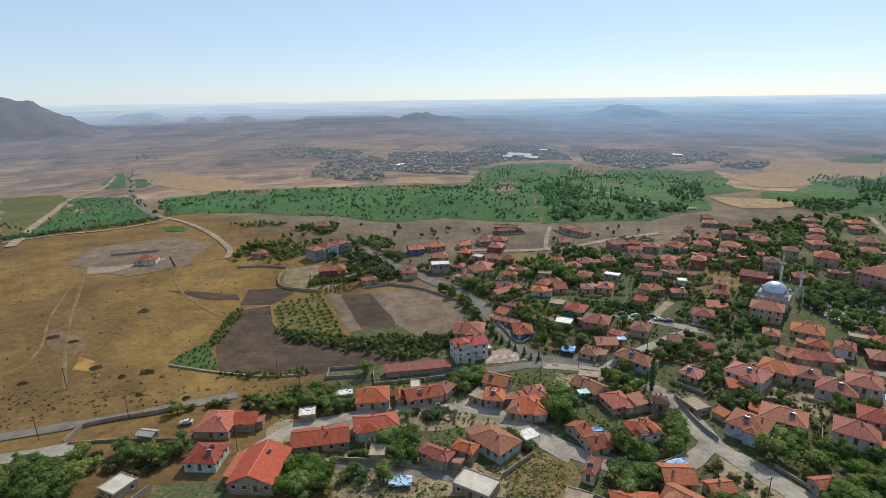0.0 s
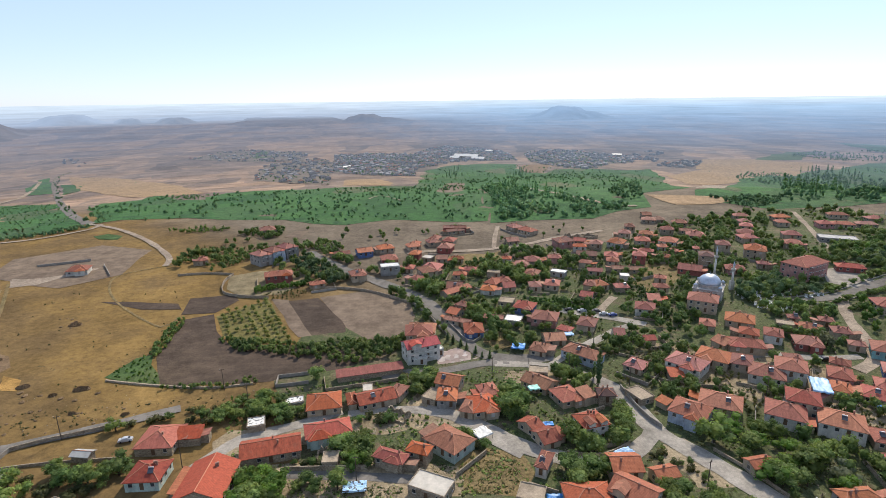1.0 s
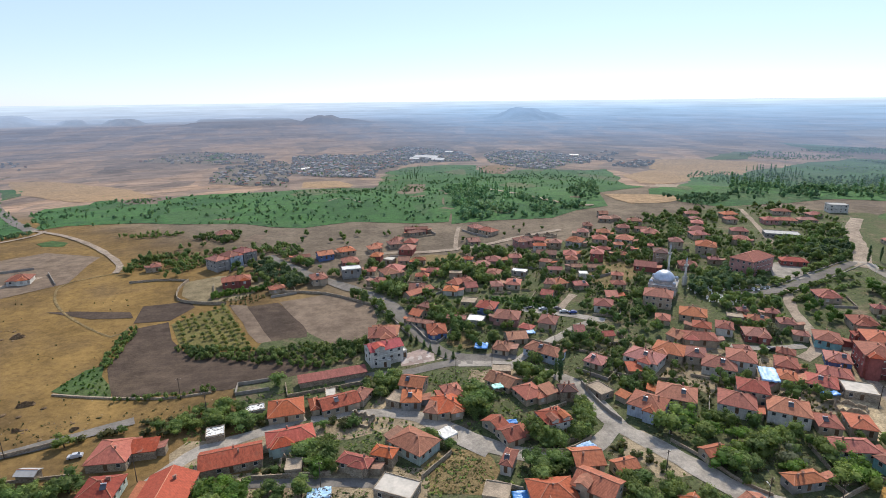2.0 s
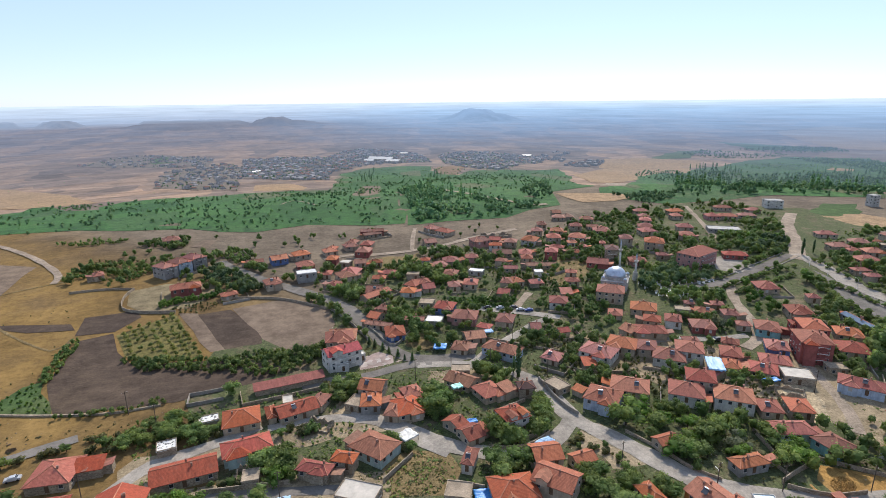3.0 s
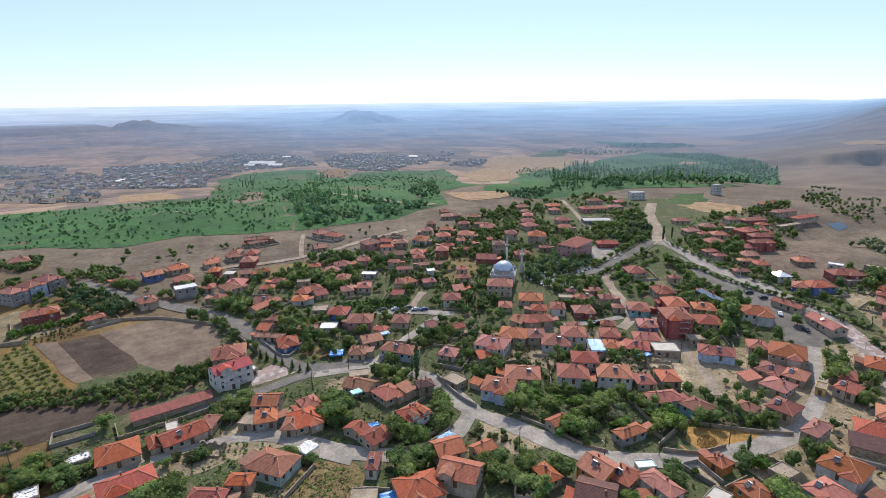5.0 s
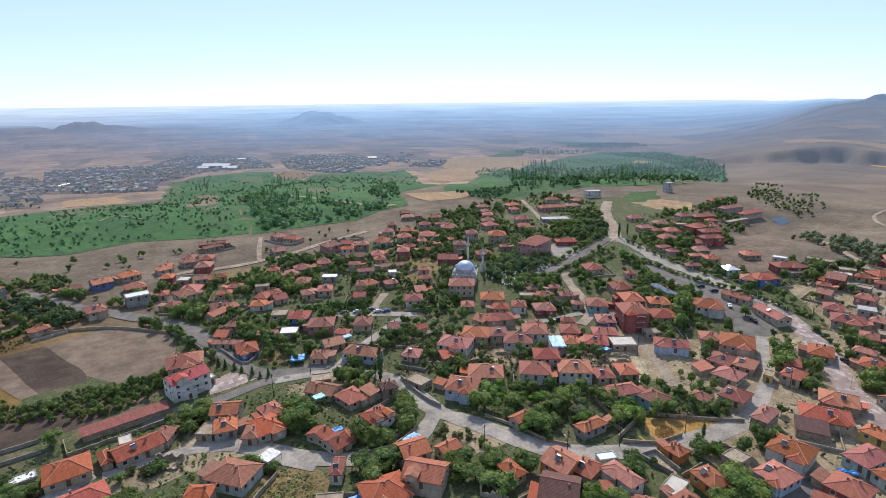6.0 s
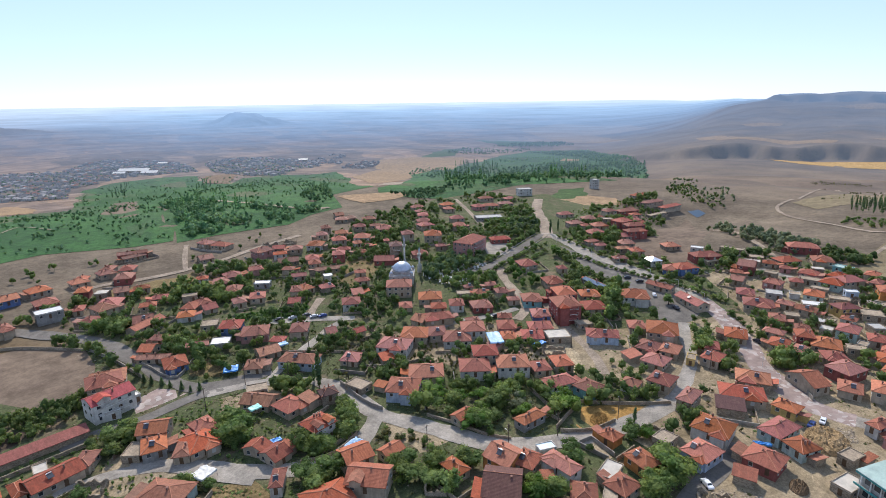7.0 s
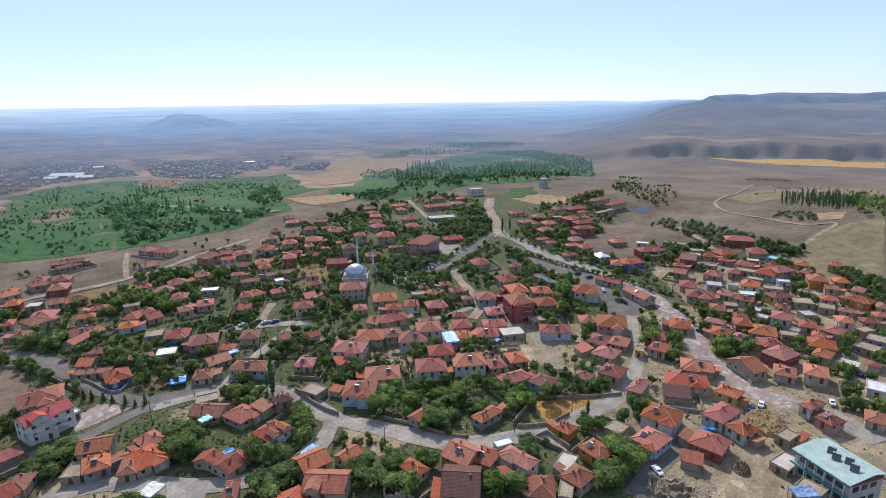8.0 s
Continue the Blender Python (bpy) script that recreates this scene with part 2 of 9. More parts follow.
WATER = Mat("pond_water", 0.3, 0.0, 0.3).colour((0.02, 0.04, 0.06)).m


def paving():
    a = Mat("block_paving", 0.85, spec=0.2)
    base = a.ramp(a.cells(0.55, out="Color"), (0.0, (0.23, 0.17, 0.15)), (0.6, (0.275, 0.21, 0.185)), (0.85, (0.40, 0.36, 0.33)))
    return a.colour(a.mix(1.0, base, a.ramp(a.noise(0.2, 5), (0.3, 0.75), (0.7, 1.2)), "MULTIPLY")).bump(a.noise(2.0), 0.2, 0.1).m


PAVING = paving()


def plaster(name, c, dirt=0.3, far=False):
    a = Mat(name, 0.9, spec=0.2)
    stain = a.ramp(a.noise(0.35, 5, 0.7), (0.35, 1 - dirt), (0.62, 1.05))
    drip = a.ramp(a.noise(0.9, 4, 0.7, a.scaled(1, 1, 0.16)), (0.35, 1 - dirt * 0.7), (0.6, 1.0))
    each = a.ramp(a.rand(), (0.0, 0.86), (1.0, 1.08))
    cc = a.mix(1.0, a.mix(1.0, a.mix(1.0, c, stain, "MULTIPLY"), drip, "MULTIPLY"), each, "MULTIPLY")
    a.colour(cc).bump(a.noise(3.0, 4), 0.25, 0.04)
    # far walls and roofs are given painted haze too
    return painted_haze(a, a.b.outputs[0]) if far else a.m


WALLS = {
    "white": plaster("white_plaster", (0.56, 0.53, 0.475)), "cream": plaster("cream_plaster", (0.42, 0.34, 0.25)),
    "blue": plaster("blue_plaster", (0.13, 0.19, 0.36)), "palebl": plaster("pale_blue_plaster", (0.42, 0.48, 0.56)),
    "teal": plaster("teal_plaster", (0.22, 0.42, 0.42)), "palete": plaster("pale_green_plaster", (0.40, 0.48, 0.43)),
    "pink": plaster("pink_plaster", (0.45, 0.24, 0.21)), "red": plaster("red_plaster", (0.29, 0.095, 0.08)),
    "orange": plaster("orange_plaster", (0.52, 0.22, 0.07)), "yellow": plaster("yellow_plaster", (0.55, 0.38, 0.14)),
    "grey": plaster("grey_render", (0.29, 0.275, 0.255)),
}


def masonry():
    a = Mat("rubble_stone", 0.95, spec=0.15)
    blocks = a.cells(2.2, a.scaled(1, 1, 1.6))
    bw = a.n.new("ShaderNodeRGBToBW")
    a.l.new(blocks, bw.inputs[0])
    base = a.ramp(bw.outputs[0], (0.1, (0.20, 0.155, 0.11)), (0.5, (0.29, 0.235, 0.17)), (0.9, (0.36, 0.30, 0.225)))
    base = a.mix(1.0, base, a.ramp(a.noise(0.4, 4), (0.3, 0.7), (0.7, 1.15)), "MULTIPLY")
    return a.colour(base).bump(a.cells(2.2, a.scaled(1, 1, 1.6), "Distance"), 0.6, 0.12).m


STONE = masonry()
WALLS["stone"] = STONE


def tiles(name, c, worn=0.5):
    """Clay roof tiles: rows up the slope, rolls across, each house fired a little differently, weathered in streaks."""
    a = Mat(name, 0.8, spec=0.25).uv()
    row = a.wave(0.85, 0.4, axis="Y")
    roll = a.wave(1.2, 0.3, axis="X")
    hsv = a.n.new("ShaderNodeHueSaturation")
    hsv.inputs["Color"].default_value = (*c, 1)
    a.l.new(a.ramp(a.rand(), (0.0, 0.494), (1.0, 0.512)), hsv.inputs["Hue"])
    a.l.new(a.ramp(a.math("FRACT", a.math("MULTIPLY", a.rand(), 7.3)), (0.0, 0.84), (1.0, 1.05)), hsv.inputs["Saturation"])
    a.l.new(a.ramp(a.math("FRACT", a.math("MULTIPLY", a.rand(), 13.7)), (0.0, 0.62), (1.0, 1.2)), hsv.inputs["Value"])
    single = a.ramp(a.cells(2.6, a.scaled(1.0, 0.7, 1.0), "Color"), (0.0, 0.78), (1.0, 1.18))
    lane = a.ramp(row, (0.0, 0.93), (0.35, 1.0))
    streak = a.ramp(a.noise(0.55, 5, 0.7, a.scaled(1.6, 0.3, 1)), (0.35, 1 - worn * 0.5), (0.65, 1.1))
    moss = a.ramp(a.noise(0.32, 5, 0.75), (0.52, 0.0), (0.72, 1.0))
    cc = a.mix(1.0, a.mix(1.0, a.mix(1.0, hsv.outputs[0], single, "MULTIPLY"), lane, "MULTIPLY"), streak, "MULTIPLY")
    cc = a.mix(a.math("MULTIPLY", moss, worn * 0.55), cc, (0.21, 0.14, 0.10))
    return a.colour(cc).bump(a.math("ADD", row, a.math("MULTIPLY", roll, 0.6)), 0.3, 0.06).m


# rose: the pink of haze over farther roofs is put into the tile colour
ROOFS = {
    "orange": tiles("terracotta_tiles", (0.387, 0.105, 0.049)), "rose": tiles("weathered_hazed_rose_tiles", (0.324, 0.102, 0.076), 0.6), "brick": tiles("brick_red_tiles", (0.315, 0.078, 0.054), 0.5), "rust": tiles("rusty_tiles", (0.315, 0.084, 0.044), 0.6), "red": tiles("red_tiles", (0.351, 0.066, 0.030)),
    "bright": tiles("new_red_tiles", (0.324, 0.052, 0.029), 0.2), "brown": tiles("brown_tiles", (0.288, 0.109, 0.071), 0.7),
    "pale": tiles("faded_tiles", (0.387, 0.168, 0.109), 0.7), "dark": tiles("dark_brown_tiles", (0.104, 0.046, 0.040), 0.3),
    "crimson": tiles("crimson_tiles", (0.450, 0.050, 0.046), 0.3),
}


def sheet(name, c, rough, metal, spec=0.5, bump=0.15):
    a = Mat(name, rough, metal, spec)
    return a.colour(a.mix(1.0, c, a.ramp(a.noise(0.5, 5), (0.3, 0.72), (0.7, 1.1)), "MULTIPLY")).bump(a.noise(1.5, 2), bump, 0.05).m


def mottled(name, c, spot):
    """A plastic sheet held down with dark stones and stained by puddles."""
    a = Mat(name, 0.6, spec=0.3)
    dots = a.ramp(a.noise(1.1, 3, 0.6), (0.54, 0.0), (0.58, 1.0))
    return a.colour(a.mix(dots, c, spot)).bump(a.noise(1.1, 3, 0.6), 0.6, 0.15).m


FLATS = {
    "white": sheet("white_sheet_roof", (0.58, 0.57, 0.54), 0.6, 0.0), "tin": sheet("bare_tin_roof", (0.86, 0.86, 0.86), 0.3, 0.5, 0.5, 0.0),
    "grey": sheet("grey_concrete_roof", (0.36, 0.35, 0.33), 0.9, 0.0), "stone": earth("mud_roof", (0.27, 0.215, 0.155), (0.31, 0.25, 0.185), (0.24, 0.19, 0.14), 0.3),
    "pale": sheet("pale_concrete_roof", (0.47, 0.43, 0.37), 0.9, 0.0), "palebl": sheet("pale_blue_sheet_roof", (0.55, 0.68, 0.74), 0.5, 0.0),
    "mottled": mottled("weighted_white_sheet", (0.62, 0.61, 0.58), (0.05, 0.05, 0.05)), "steel": sheet("blue_grey_sheet_roof", (0.15, 0.20, 0.27), 0.9, 0.0, 0.05), "palete": sheet("pale_green_sheet_roof", (0.34, 0.44, 0.40), 0.7, 0.0, 0.2),
}
ROOFS["steel"] = FLATS["steel"]
ROOFS["tin"] = FLATS["tin"]
ROOFS["grey"] = FLATS["grey"]
RIDGE = plaster("ridge_mortar", (0.47, 0.21, 0.13), 0.2)
TRIM = plaster("white_trim", (0.66, 0.65, 0.62), 0.15)
FRAME = plaster("window_frame_paint", (0.42, 0.39, 0.35), 0.1)
WOOD = plaster("door_wood", (0.14, 0.085, 0.05), 0.3)


def glassy():
    a = Mat("window_glass", 0.12, 0.0, 0.6)
    return a.colour(a.ramp(a.rand(), (0.0, (0.02, 0.024, 0.03)), (1.0, (0.06, 0.066, 0.07)))).m


GLASS = glassy()
PANEL = sheet("solar_absorber", (0.03, 0.036, 0.05), 0.4, 0.0)
TANK = sheet("tank_steel", (0.75, 0.75, 0.74), 0.35, 0.6)
TARP = sheet("blue_tarpaulin", (0.04, 0.23, 0.58), 0.45, 0.0)
TARP_PALE = sheet("pale_tarpaulin", (0.22, 0.40, 0.62), 0.5, 0.0)
DOME = sheet("lead_dome", (0.42, 0.47, 0.54), 0.38, 0.55)
POLE_WOOD = plaster("pole_timber", (0.11, 0.085, 0.065), 0.3)
BARK = plaster("bark", (0.10, 0.075, 0.05), 0.4)


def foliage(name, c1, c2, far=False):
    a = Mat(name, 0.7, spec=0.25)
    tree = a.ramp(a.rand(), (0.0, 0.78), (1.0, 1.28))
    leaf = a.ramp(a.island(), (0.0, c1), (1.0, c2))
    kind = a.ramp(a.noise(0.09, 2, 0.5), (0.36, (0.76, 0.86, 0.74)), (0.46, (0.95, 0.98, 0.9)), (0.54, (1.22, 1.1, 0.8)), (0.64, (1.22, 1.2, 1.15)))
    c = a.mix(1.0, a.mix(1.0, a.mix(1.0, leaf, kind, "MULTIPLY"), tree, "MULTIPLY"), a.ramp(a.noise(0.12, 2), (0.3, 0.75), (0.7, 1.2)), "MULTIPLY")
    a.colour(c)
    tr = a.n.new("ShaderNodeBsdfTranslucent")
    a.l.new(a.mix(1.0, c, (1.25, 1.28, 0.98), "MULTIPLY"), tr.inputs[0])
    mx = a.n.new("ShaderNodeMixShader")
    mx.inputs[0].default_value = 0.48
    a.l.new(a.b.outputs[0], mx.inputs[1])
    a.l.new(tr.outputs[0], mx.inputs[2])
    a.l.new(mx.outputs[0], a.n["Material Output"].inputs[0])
    # far crowns also get the haze painted on as glow
    return painted_haze(a, mx.outputs[0]) if far else a.m


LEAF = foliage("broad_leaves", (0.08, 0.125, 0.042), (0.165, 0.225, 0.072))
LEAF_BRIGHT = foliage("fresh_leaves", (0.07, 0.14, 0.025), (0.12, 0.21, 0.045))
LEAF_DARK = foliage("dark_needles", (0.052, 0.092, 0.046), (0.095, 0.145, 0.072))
# far leaves: haze lightens the base colour, besides the painted glow
LEAF_FAR = foliage("hazed_far_leaves", (0.095, 0.18, 0.10), (0.15, 0.25, 0.14), far=True)
LEAF_GREY = foliage("silvery_leaves", (0.10, 0.125, 0.075), (0.16, 0.185, 0.12))
SHRUB = foliage("dry_shrub_leaves", (0.06, 0.07, 0.03), (0.12, 0.115, 0.055))


# ---- mesh helpers ----
def mesh_of(name, bm, *mats):
    me = bpy.data.meshes.new(name)
    bm.to_mesh(me)
    bm.free()
    for m in mats:
        me.materials.append(m)
    return me


def part(name, data, parent, m=None, label="", category=""):
    """One mesh object under a thing or under a part."""
    ob = new(name, data)
    ob.parent = parent
    if m is not None:
        ob.matrix_basis = m
    if label:
        ob["label"] = label
    return ob


def box(bm, x0, y0, z0, x1, y1, z1, slot=0):
    v = [bm.verts.new(p) for p in ((x0, y0, z0), (x1, y0, z0), (x1, y1, z0), (x0, y1, z0), (x0, y0, z1), (x1, y0, z1), (x1, y1, z1), (x0, y1, z1))]
    for q in ((3, 2, 1, 0), (4, 5, 6, 7), (0, 1, 5, 4), (1, 2, 6, 5), (2, 3, 7, 6), (3, 0, 4, 7)):
        bm.faces.new([v[i] for i in q]).material_index = slot
    return v


def bevelled_box(name, x0, y0, z0, x1, y1, z1, mat, width=0.04):
    bm = bmesh.new()
    box(bm, x0, y0, z0, x1, y1, z1)
    bmesh.ops.bevel(bm, geom=bm.edges[:], offset=width, segments=1, affect="EDGES")
    return mesh_of(name, bm, mat)


def tube(bm, path, radii, sides=8, slot=0, cap=True):
    rings = []
    for i, (p, r) in enumerate(zip(path, radii)):
        p = Vector(p)
        d = (Vector(path[min(i + 1, len(path) - 1)]) - Vector(path[max(i - 1, 0)])).normalized()
        a = d.orthogonal().normalized()
        b = d.cross(a)
        rings.append([bm.verts.new(p + (a * math.cos(k * math.tau / sides) + b * math.sin(k * math.tau / sides)) * r) for k in range(sides)])
    for u, v in zip(rings, rings[1:]):
        for k in range(sides):
            bm.faces.new((u[k], u[(k + 1) % sides], v[(k + 1) % sides], v[k])).material_index = slot
    if cap:
        bm.faces.new(rings[0][::-1]).material_index = slot
        bm.faces.new(rings[-1]).material_index = slot


def smooth(a, b, v):
    t = min(1.0, max(0.0, (v - a) / (b - a)))
    return t * t * (3 - 2 * t)


def relief(x, y):
    """Rolling ground and washed-out gullies, about -1 to 1."""
    w = 1.6 * math.sin(x * 0.0041 + y * 0.0023 + 0.7)
    s = math.sin(x * 0.0093 - y * 0.0061 + w) + 0.6 * math.sin(x * 0.0178 + y * 0.0139 + 1.9 * w)
    g = 1 - abs(math.sin(x * 0.0125 - y * 0.017 + 2.2 * w)) ** 0.7
    return 0.42 * s - 0.55 * g


def ground_z(x, y):
    """Height of the land: a village plateau that falls to a wide plain, with dry hills on the east side."""
    r = math.hypot(x, y)
    az = math.degrees(math.atan2(x, y))
    rise = 10 * smooth(150, 420, r)
    edge = 480 + 190 * smooth(12, 40, az) + 50 * smooth(40, 55, az)
    s = max(0.0, r - edge)
    plain = rise - 70 * (1 - math.exp(-((s / (520 - 300 * smooth(16, 40, az))) ** 1.5)))
    plain += 156 * max(0.0, (r - 2400) / 2500) ** 1.6
    w = smooth(52, 66, az) * (1 - smooth(120, 150, az))
    u = smooth(1480, 1530, r + 24 * math.sin(az * 0.83 + 0.4) + 10 * math.sin(az * 2.6) + 11 * abs(math.sin(az * 4.3 + math.sin(az * 1.7))) ** 0.6)
    east = (rise - 44 * smooth(520, 1240, r)) * (1 - u) + (-1 + 3 * math.sin(az * 0.7)) * u
    east += 12 * smooth(1700, 2050, r)
    mesa = smooth(53, 69, az) ** 1.7 * (1 - smooth(100, 118, az))
    rim = smooth(67.2, 68.3, az) * (1 - smooth(100, 118, az))
    east += mesa * 76 * smooth(1900, 2440, r) + rim * 26 * smooth(2450, 2475, r + 12 * math.sin(az * 2.7))
    east += (1 - mesa) * 20 * smooth(2400, 3200, r) + 60 * (1 - mesa) * smooth(3000, 4900, r)
    z = plain * (1 - w) + east * w
    back = smooth(95, 140, abs(az - 20))
    z = z * (1 - back) + back * 40 * smooth(100, 900, r)
    z += relief(x, y) * smooth(560, 1000, r) * (1 - 0.85 * (1 - w) * smooth(2000, 2900, r)) * (2.5 + 9 * w * smooth(620, 900, r) * (1 - 0.8 * smooth(1000, 1150, r) * (1 - smooth(1420, 1650, r))))
    z -= 2 * math.exp(-(((az - 52) / 8) ** 2) - ((r - 690) / 70) ** 2)
    z += 14 * math.exp(-(((az - 84) / 8) ** 2) - ((r - 500) / 80) ** 2)
    z -= 8 * math.exp(-(((az - 64) / 5) ** 2) - ((r - 520) / 55) ** 2)
    z += 6 * math.exp(-(((az - 58.5) / 2.5) ** 2) - ((r - 535) / 30) ** 2) - 7 * math.exp(-(((az - 62) / 3) ** 2) - ((r - 472) / 32) ** 2)
    return z



# ---- the land: near ground, then a backdrop with painted haze to the horizon ----
def build_ground():
    angles = [-180 + 4 * i for i in range(31)] + [-58 + 0.5 * i for i in range(320)] + [102 + 4 * i for i in range(20)]
    radii = [14 * 1.034 ** i for i in range(180)]
    radii = sorted([r for r in radii if r < 4880] + [4890] + [1440 + 8 * i for i in range(16)] + [2420 + 10 * i for i in range(9)])
    angles = sorted(set(angles))[:-1] if angles[-1] >= 180 else sorted(set(angles))
    verts, faces, far = [(0, 0, ground_z(0, 0))], [], []
    n = len(angles)
    for r in radii:
        for a in angles:
            x, y = r * math.sin(radians(a)), r * math.cos(radians(a))
            verts.append((x, y, ground_z(x, y)))
    for k in range(n):
        faces.append((0, 1 + (k + 1) % n, 1 + k))
        far.append(0)
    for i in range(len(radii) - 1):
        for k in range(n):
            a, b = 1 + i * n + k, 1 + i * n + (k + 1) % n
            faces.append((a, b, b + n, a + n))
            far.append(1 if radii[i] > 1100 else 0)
    for name, mat, want, label in (("ground", LAND, 0, "dry ochre steppe land falling to a wide plain"), ("backdrop", DISTANCE, 1, "far plain and hills with painted haze reaching to the horizon")):
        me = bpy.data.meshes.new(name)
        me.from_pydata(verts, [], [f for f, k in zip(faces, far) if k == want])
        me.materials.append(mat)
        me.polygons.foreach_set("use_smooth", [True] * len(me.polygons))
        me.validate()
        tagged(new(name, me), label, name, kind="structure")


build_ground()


def lift(x, y, up):
    return (x, y, ground_z(x, y) + up + math.hypot(x, y) * 0.0004)


BARE = []


def plot(name, corners, mat, label, up=0.12, cell=14.0, category="field"):
    """A field or lot laid on the land, with an uneven rim."""
    if mat in (PLOUGHED, FALLOW, ASPHALT, SCREE, PAVING, OCHRE, TRACK, CONCRETE):
        BARE.append(corners)
    bm = bmesh.new()
    pts = []
    for (x0, y0), (x1, y1) in zip(corners, corners[1:] + corners[:1]):
        steps = max(1, int(math.hypot(x1 - x0, y1 - y0) / cell))
        for k in range(steps):
            x, y = x0 + (x1 - x0) * k / steps, y0 + (y1 - y0) * k / steps
            w = (min(5.0, cell * 0.12) if k else 0) * (2.4 if mat in (STRAW, OCHRE, SCREE, GREEN, DUST, MEADOW) else 1)
            j = noise.noise_vector((x * 0.9 / cell, y * 0.9 / cell, 3.1))
            pts.append((x + j.x * w * 1.6, y + j.y * w * 1.6))
    f = bm.faces.new([bm.verts.new((x, y, 0)) for x, y in pts])
    bmesh.ops.triangulate(bm, faces=[f])
    for _ in range(6):
        long = [e for e in bm.edges if e.calc_length() > cell * 1.5]
        if not long:
            break
        bmesh.ops.subdivide_edges(bm, edges=long, cuts=1)
        bmesh.ops.triangulate(bm, faces=bm.faces[:])
    for v in bm.verts:
        v.co = lift(v.co.x, v.co.y, up * 0.25 if v.is_boundary else up)
    bm.normal_update()
    for f in bm.faces:
        if f.normal.z < 0:
            f.normal_flip()
        f.smooth = True
    return tagged(new(name, mesh_of(name, bm, mat)), label, category, kind="structure")


def spline(pts, step):
    """Points at even steps on a smooth line through pts."""
    out = []
    for i in range(len(pts) - 1):
        p0, p1, p2, p3 = pts[max(i - 1, 0)], pts[i], pts[i + 1], pts[min(i + 2, len(pts) - 1)]
        n = max(2, int(math.hypot(p2[0] - p1[0], p2[1] - p1[1]) / step))
        for k in range(n):
            t = k / n
            out.append(tuple(0.5 * (2 * b + (c - a) * t + (2 * a - 5 * b + 4 * c - d) * t * t + (3 * b - a - 3 * c + d) * t ** 3) for a, b, c, d in zip(p0, p1, p2, p3)))
    return out + [tuple(pts[-1])]


ROADS = []


def road(name, pts, width, mat, label, up=0.2):
    line = spline(pts, 4.0)
    ROADS.append((line, width / 2))
    bm = bmesh.new()
    rows = []
    for i, (x, y) in enumerate(line):
        a, b = line[max(i - 1, 0)], line[min(i + 1, len(line) - 1)]
        dx, dy = b[0] - a[0], b[1] - a[1]
        d = math.hypot(dx, dy) or 1
        nx, ny = -dy / d, dx / d
        w = width / 2 * (1 + 0.3 * noise.noise((x * 0.08, y * 0.08, 0.0)) + 0.2 * noise.noise((x * 0.3, y * 0.3, 4.0)))
        rows.append([bm.verts.new(lift(x + nx * w * k, y + ny * w * k, up + (0.05 if k in (-0.5, 0, 0.5) else 0))) for k in (1, 0.5, 0, -0.5, -1)])
    for u, v in zip(rows, rows[1:]):
        for k in range(4):
            bm.faces.new((u[k], u[k + 1], v[k + 1], v[k])).smooth = True
    bm.normal_update()
    if bm.faces[:] and sum(f.normal.z for f in bm.faces) < 0:
        bmesh.ops.reverse_faces(bm, faces=bm.faces[:])
    return tagged(new(name, mesh_of(name, bm, mat)), label, "road", kind="structure")


plot("village_ground", [(-38.8, 248.1), (-19.3, 258.0), (1.5, 272.9), (18.1, 316.3), (68.5, 305.9), (122.3, 324.4), (205.2, 371.8), (335.3, 439.0), (424.3, 378.7), (423.5, 292.6), (328.2, 167.4), (362.4, 119.9), (343.2, 76.9), (306.9, 33.5), (279.5, 15.7), (172.7, 2.4), (120.2, 44.4), (64.4, 89.6), (-31.2, 142.3), (-51.7, 200.4)], YARD, "grey-brown trodden village soil", cell=18.0, up=0.02)
plot("field", [(-91.0, 192.8), (-101.4, 215.2), (-103.8, 251.3), (-90.6, 256.9), (-83.6, 237.7), (-73.3, 222.9), (-46.4, 221.9), (-21.7, 214.3), (-13.9, 207.2), (-21.6, 199.3), (-35.0, 196.3), (-52.2, 192.1)], PLOUGHED, "dark ploughed field beside the village", cell=12.0)
plot("field", [(-106.3, 257.4), (-108.6, 277.3), (-87.5, 281.6), (-82.8, 273.0), (-90.4, 258.3)], PLOUGHED, "small dark ploughed plot", cell=10.0)
plot("field", [(-88.6, 254.2), (-67.6, 273.1), (-51.7, 234.3), (-47.2, 224.1), (-69.4, 223.0), (-79.5, 233.0)], YOUNG_ORCHARD, "orchard ground with rows of young trees", cell=10.0)
plot("field", [(-66.5, 273.8), (-57.2, 271.6), (-39.7, 230.2), (-45.5, 229.1)], FALLOW, "pale fallow strip", cell=10.0)
plot("field", [(-57.0, 270.1), (-42.0, 273.0), (-26.1, 245.1), (-24.4, 231.7), (-39.7, 230.2)], PLOUGHED, "dark ploughed strip field", cell=10.0)
plot("field", [(-41.5, 273.8), (-16.2, 280.4), (5.8, 263.9), (8.1, 244.3), (1.7, 222.3), (-12.2, 221.5), (-24.2, 235.8)], FALLOW, "wide pale fallow field inside a wall", cell=10.0)
plot("field", [(-115.0, 200.5), (-109.3, 215.1), (-103.7, 218.3), (-91.5, 192.8), (-105.6, 196.1)], GREEN, "small green crop patch", cell=8.0)
plot("yard", [(-219.0, 312.9), (-210.5, 297.8), (-190.0, 307.1), (-167.0, 315.8), (-178.4, 333.5), (-188.2, 329.9), (-194.7, 321.8)], TRACK, "pale levelled farmyard", cell=10.0)
plot("field", [(-152.3, 275.3), (-138.4, 275.0), (-112.5, 271.0), (-108.3, 263.7), (-127.9, 264.7)], PLOUGHED, "long dark strip of turned soil", cell=10.0)
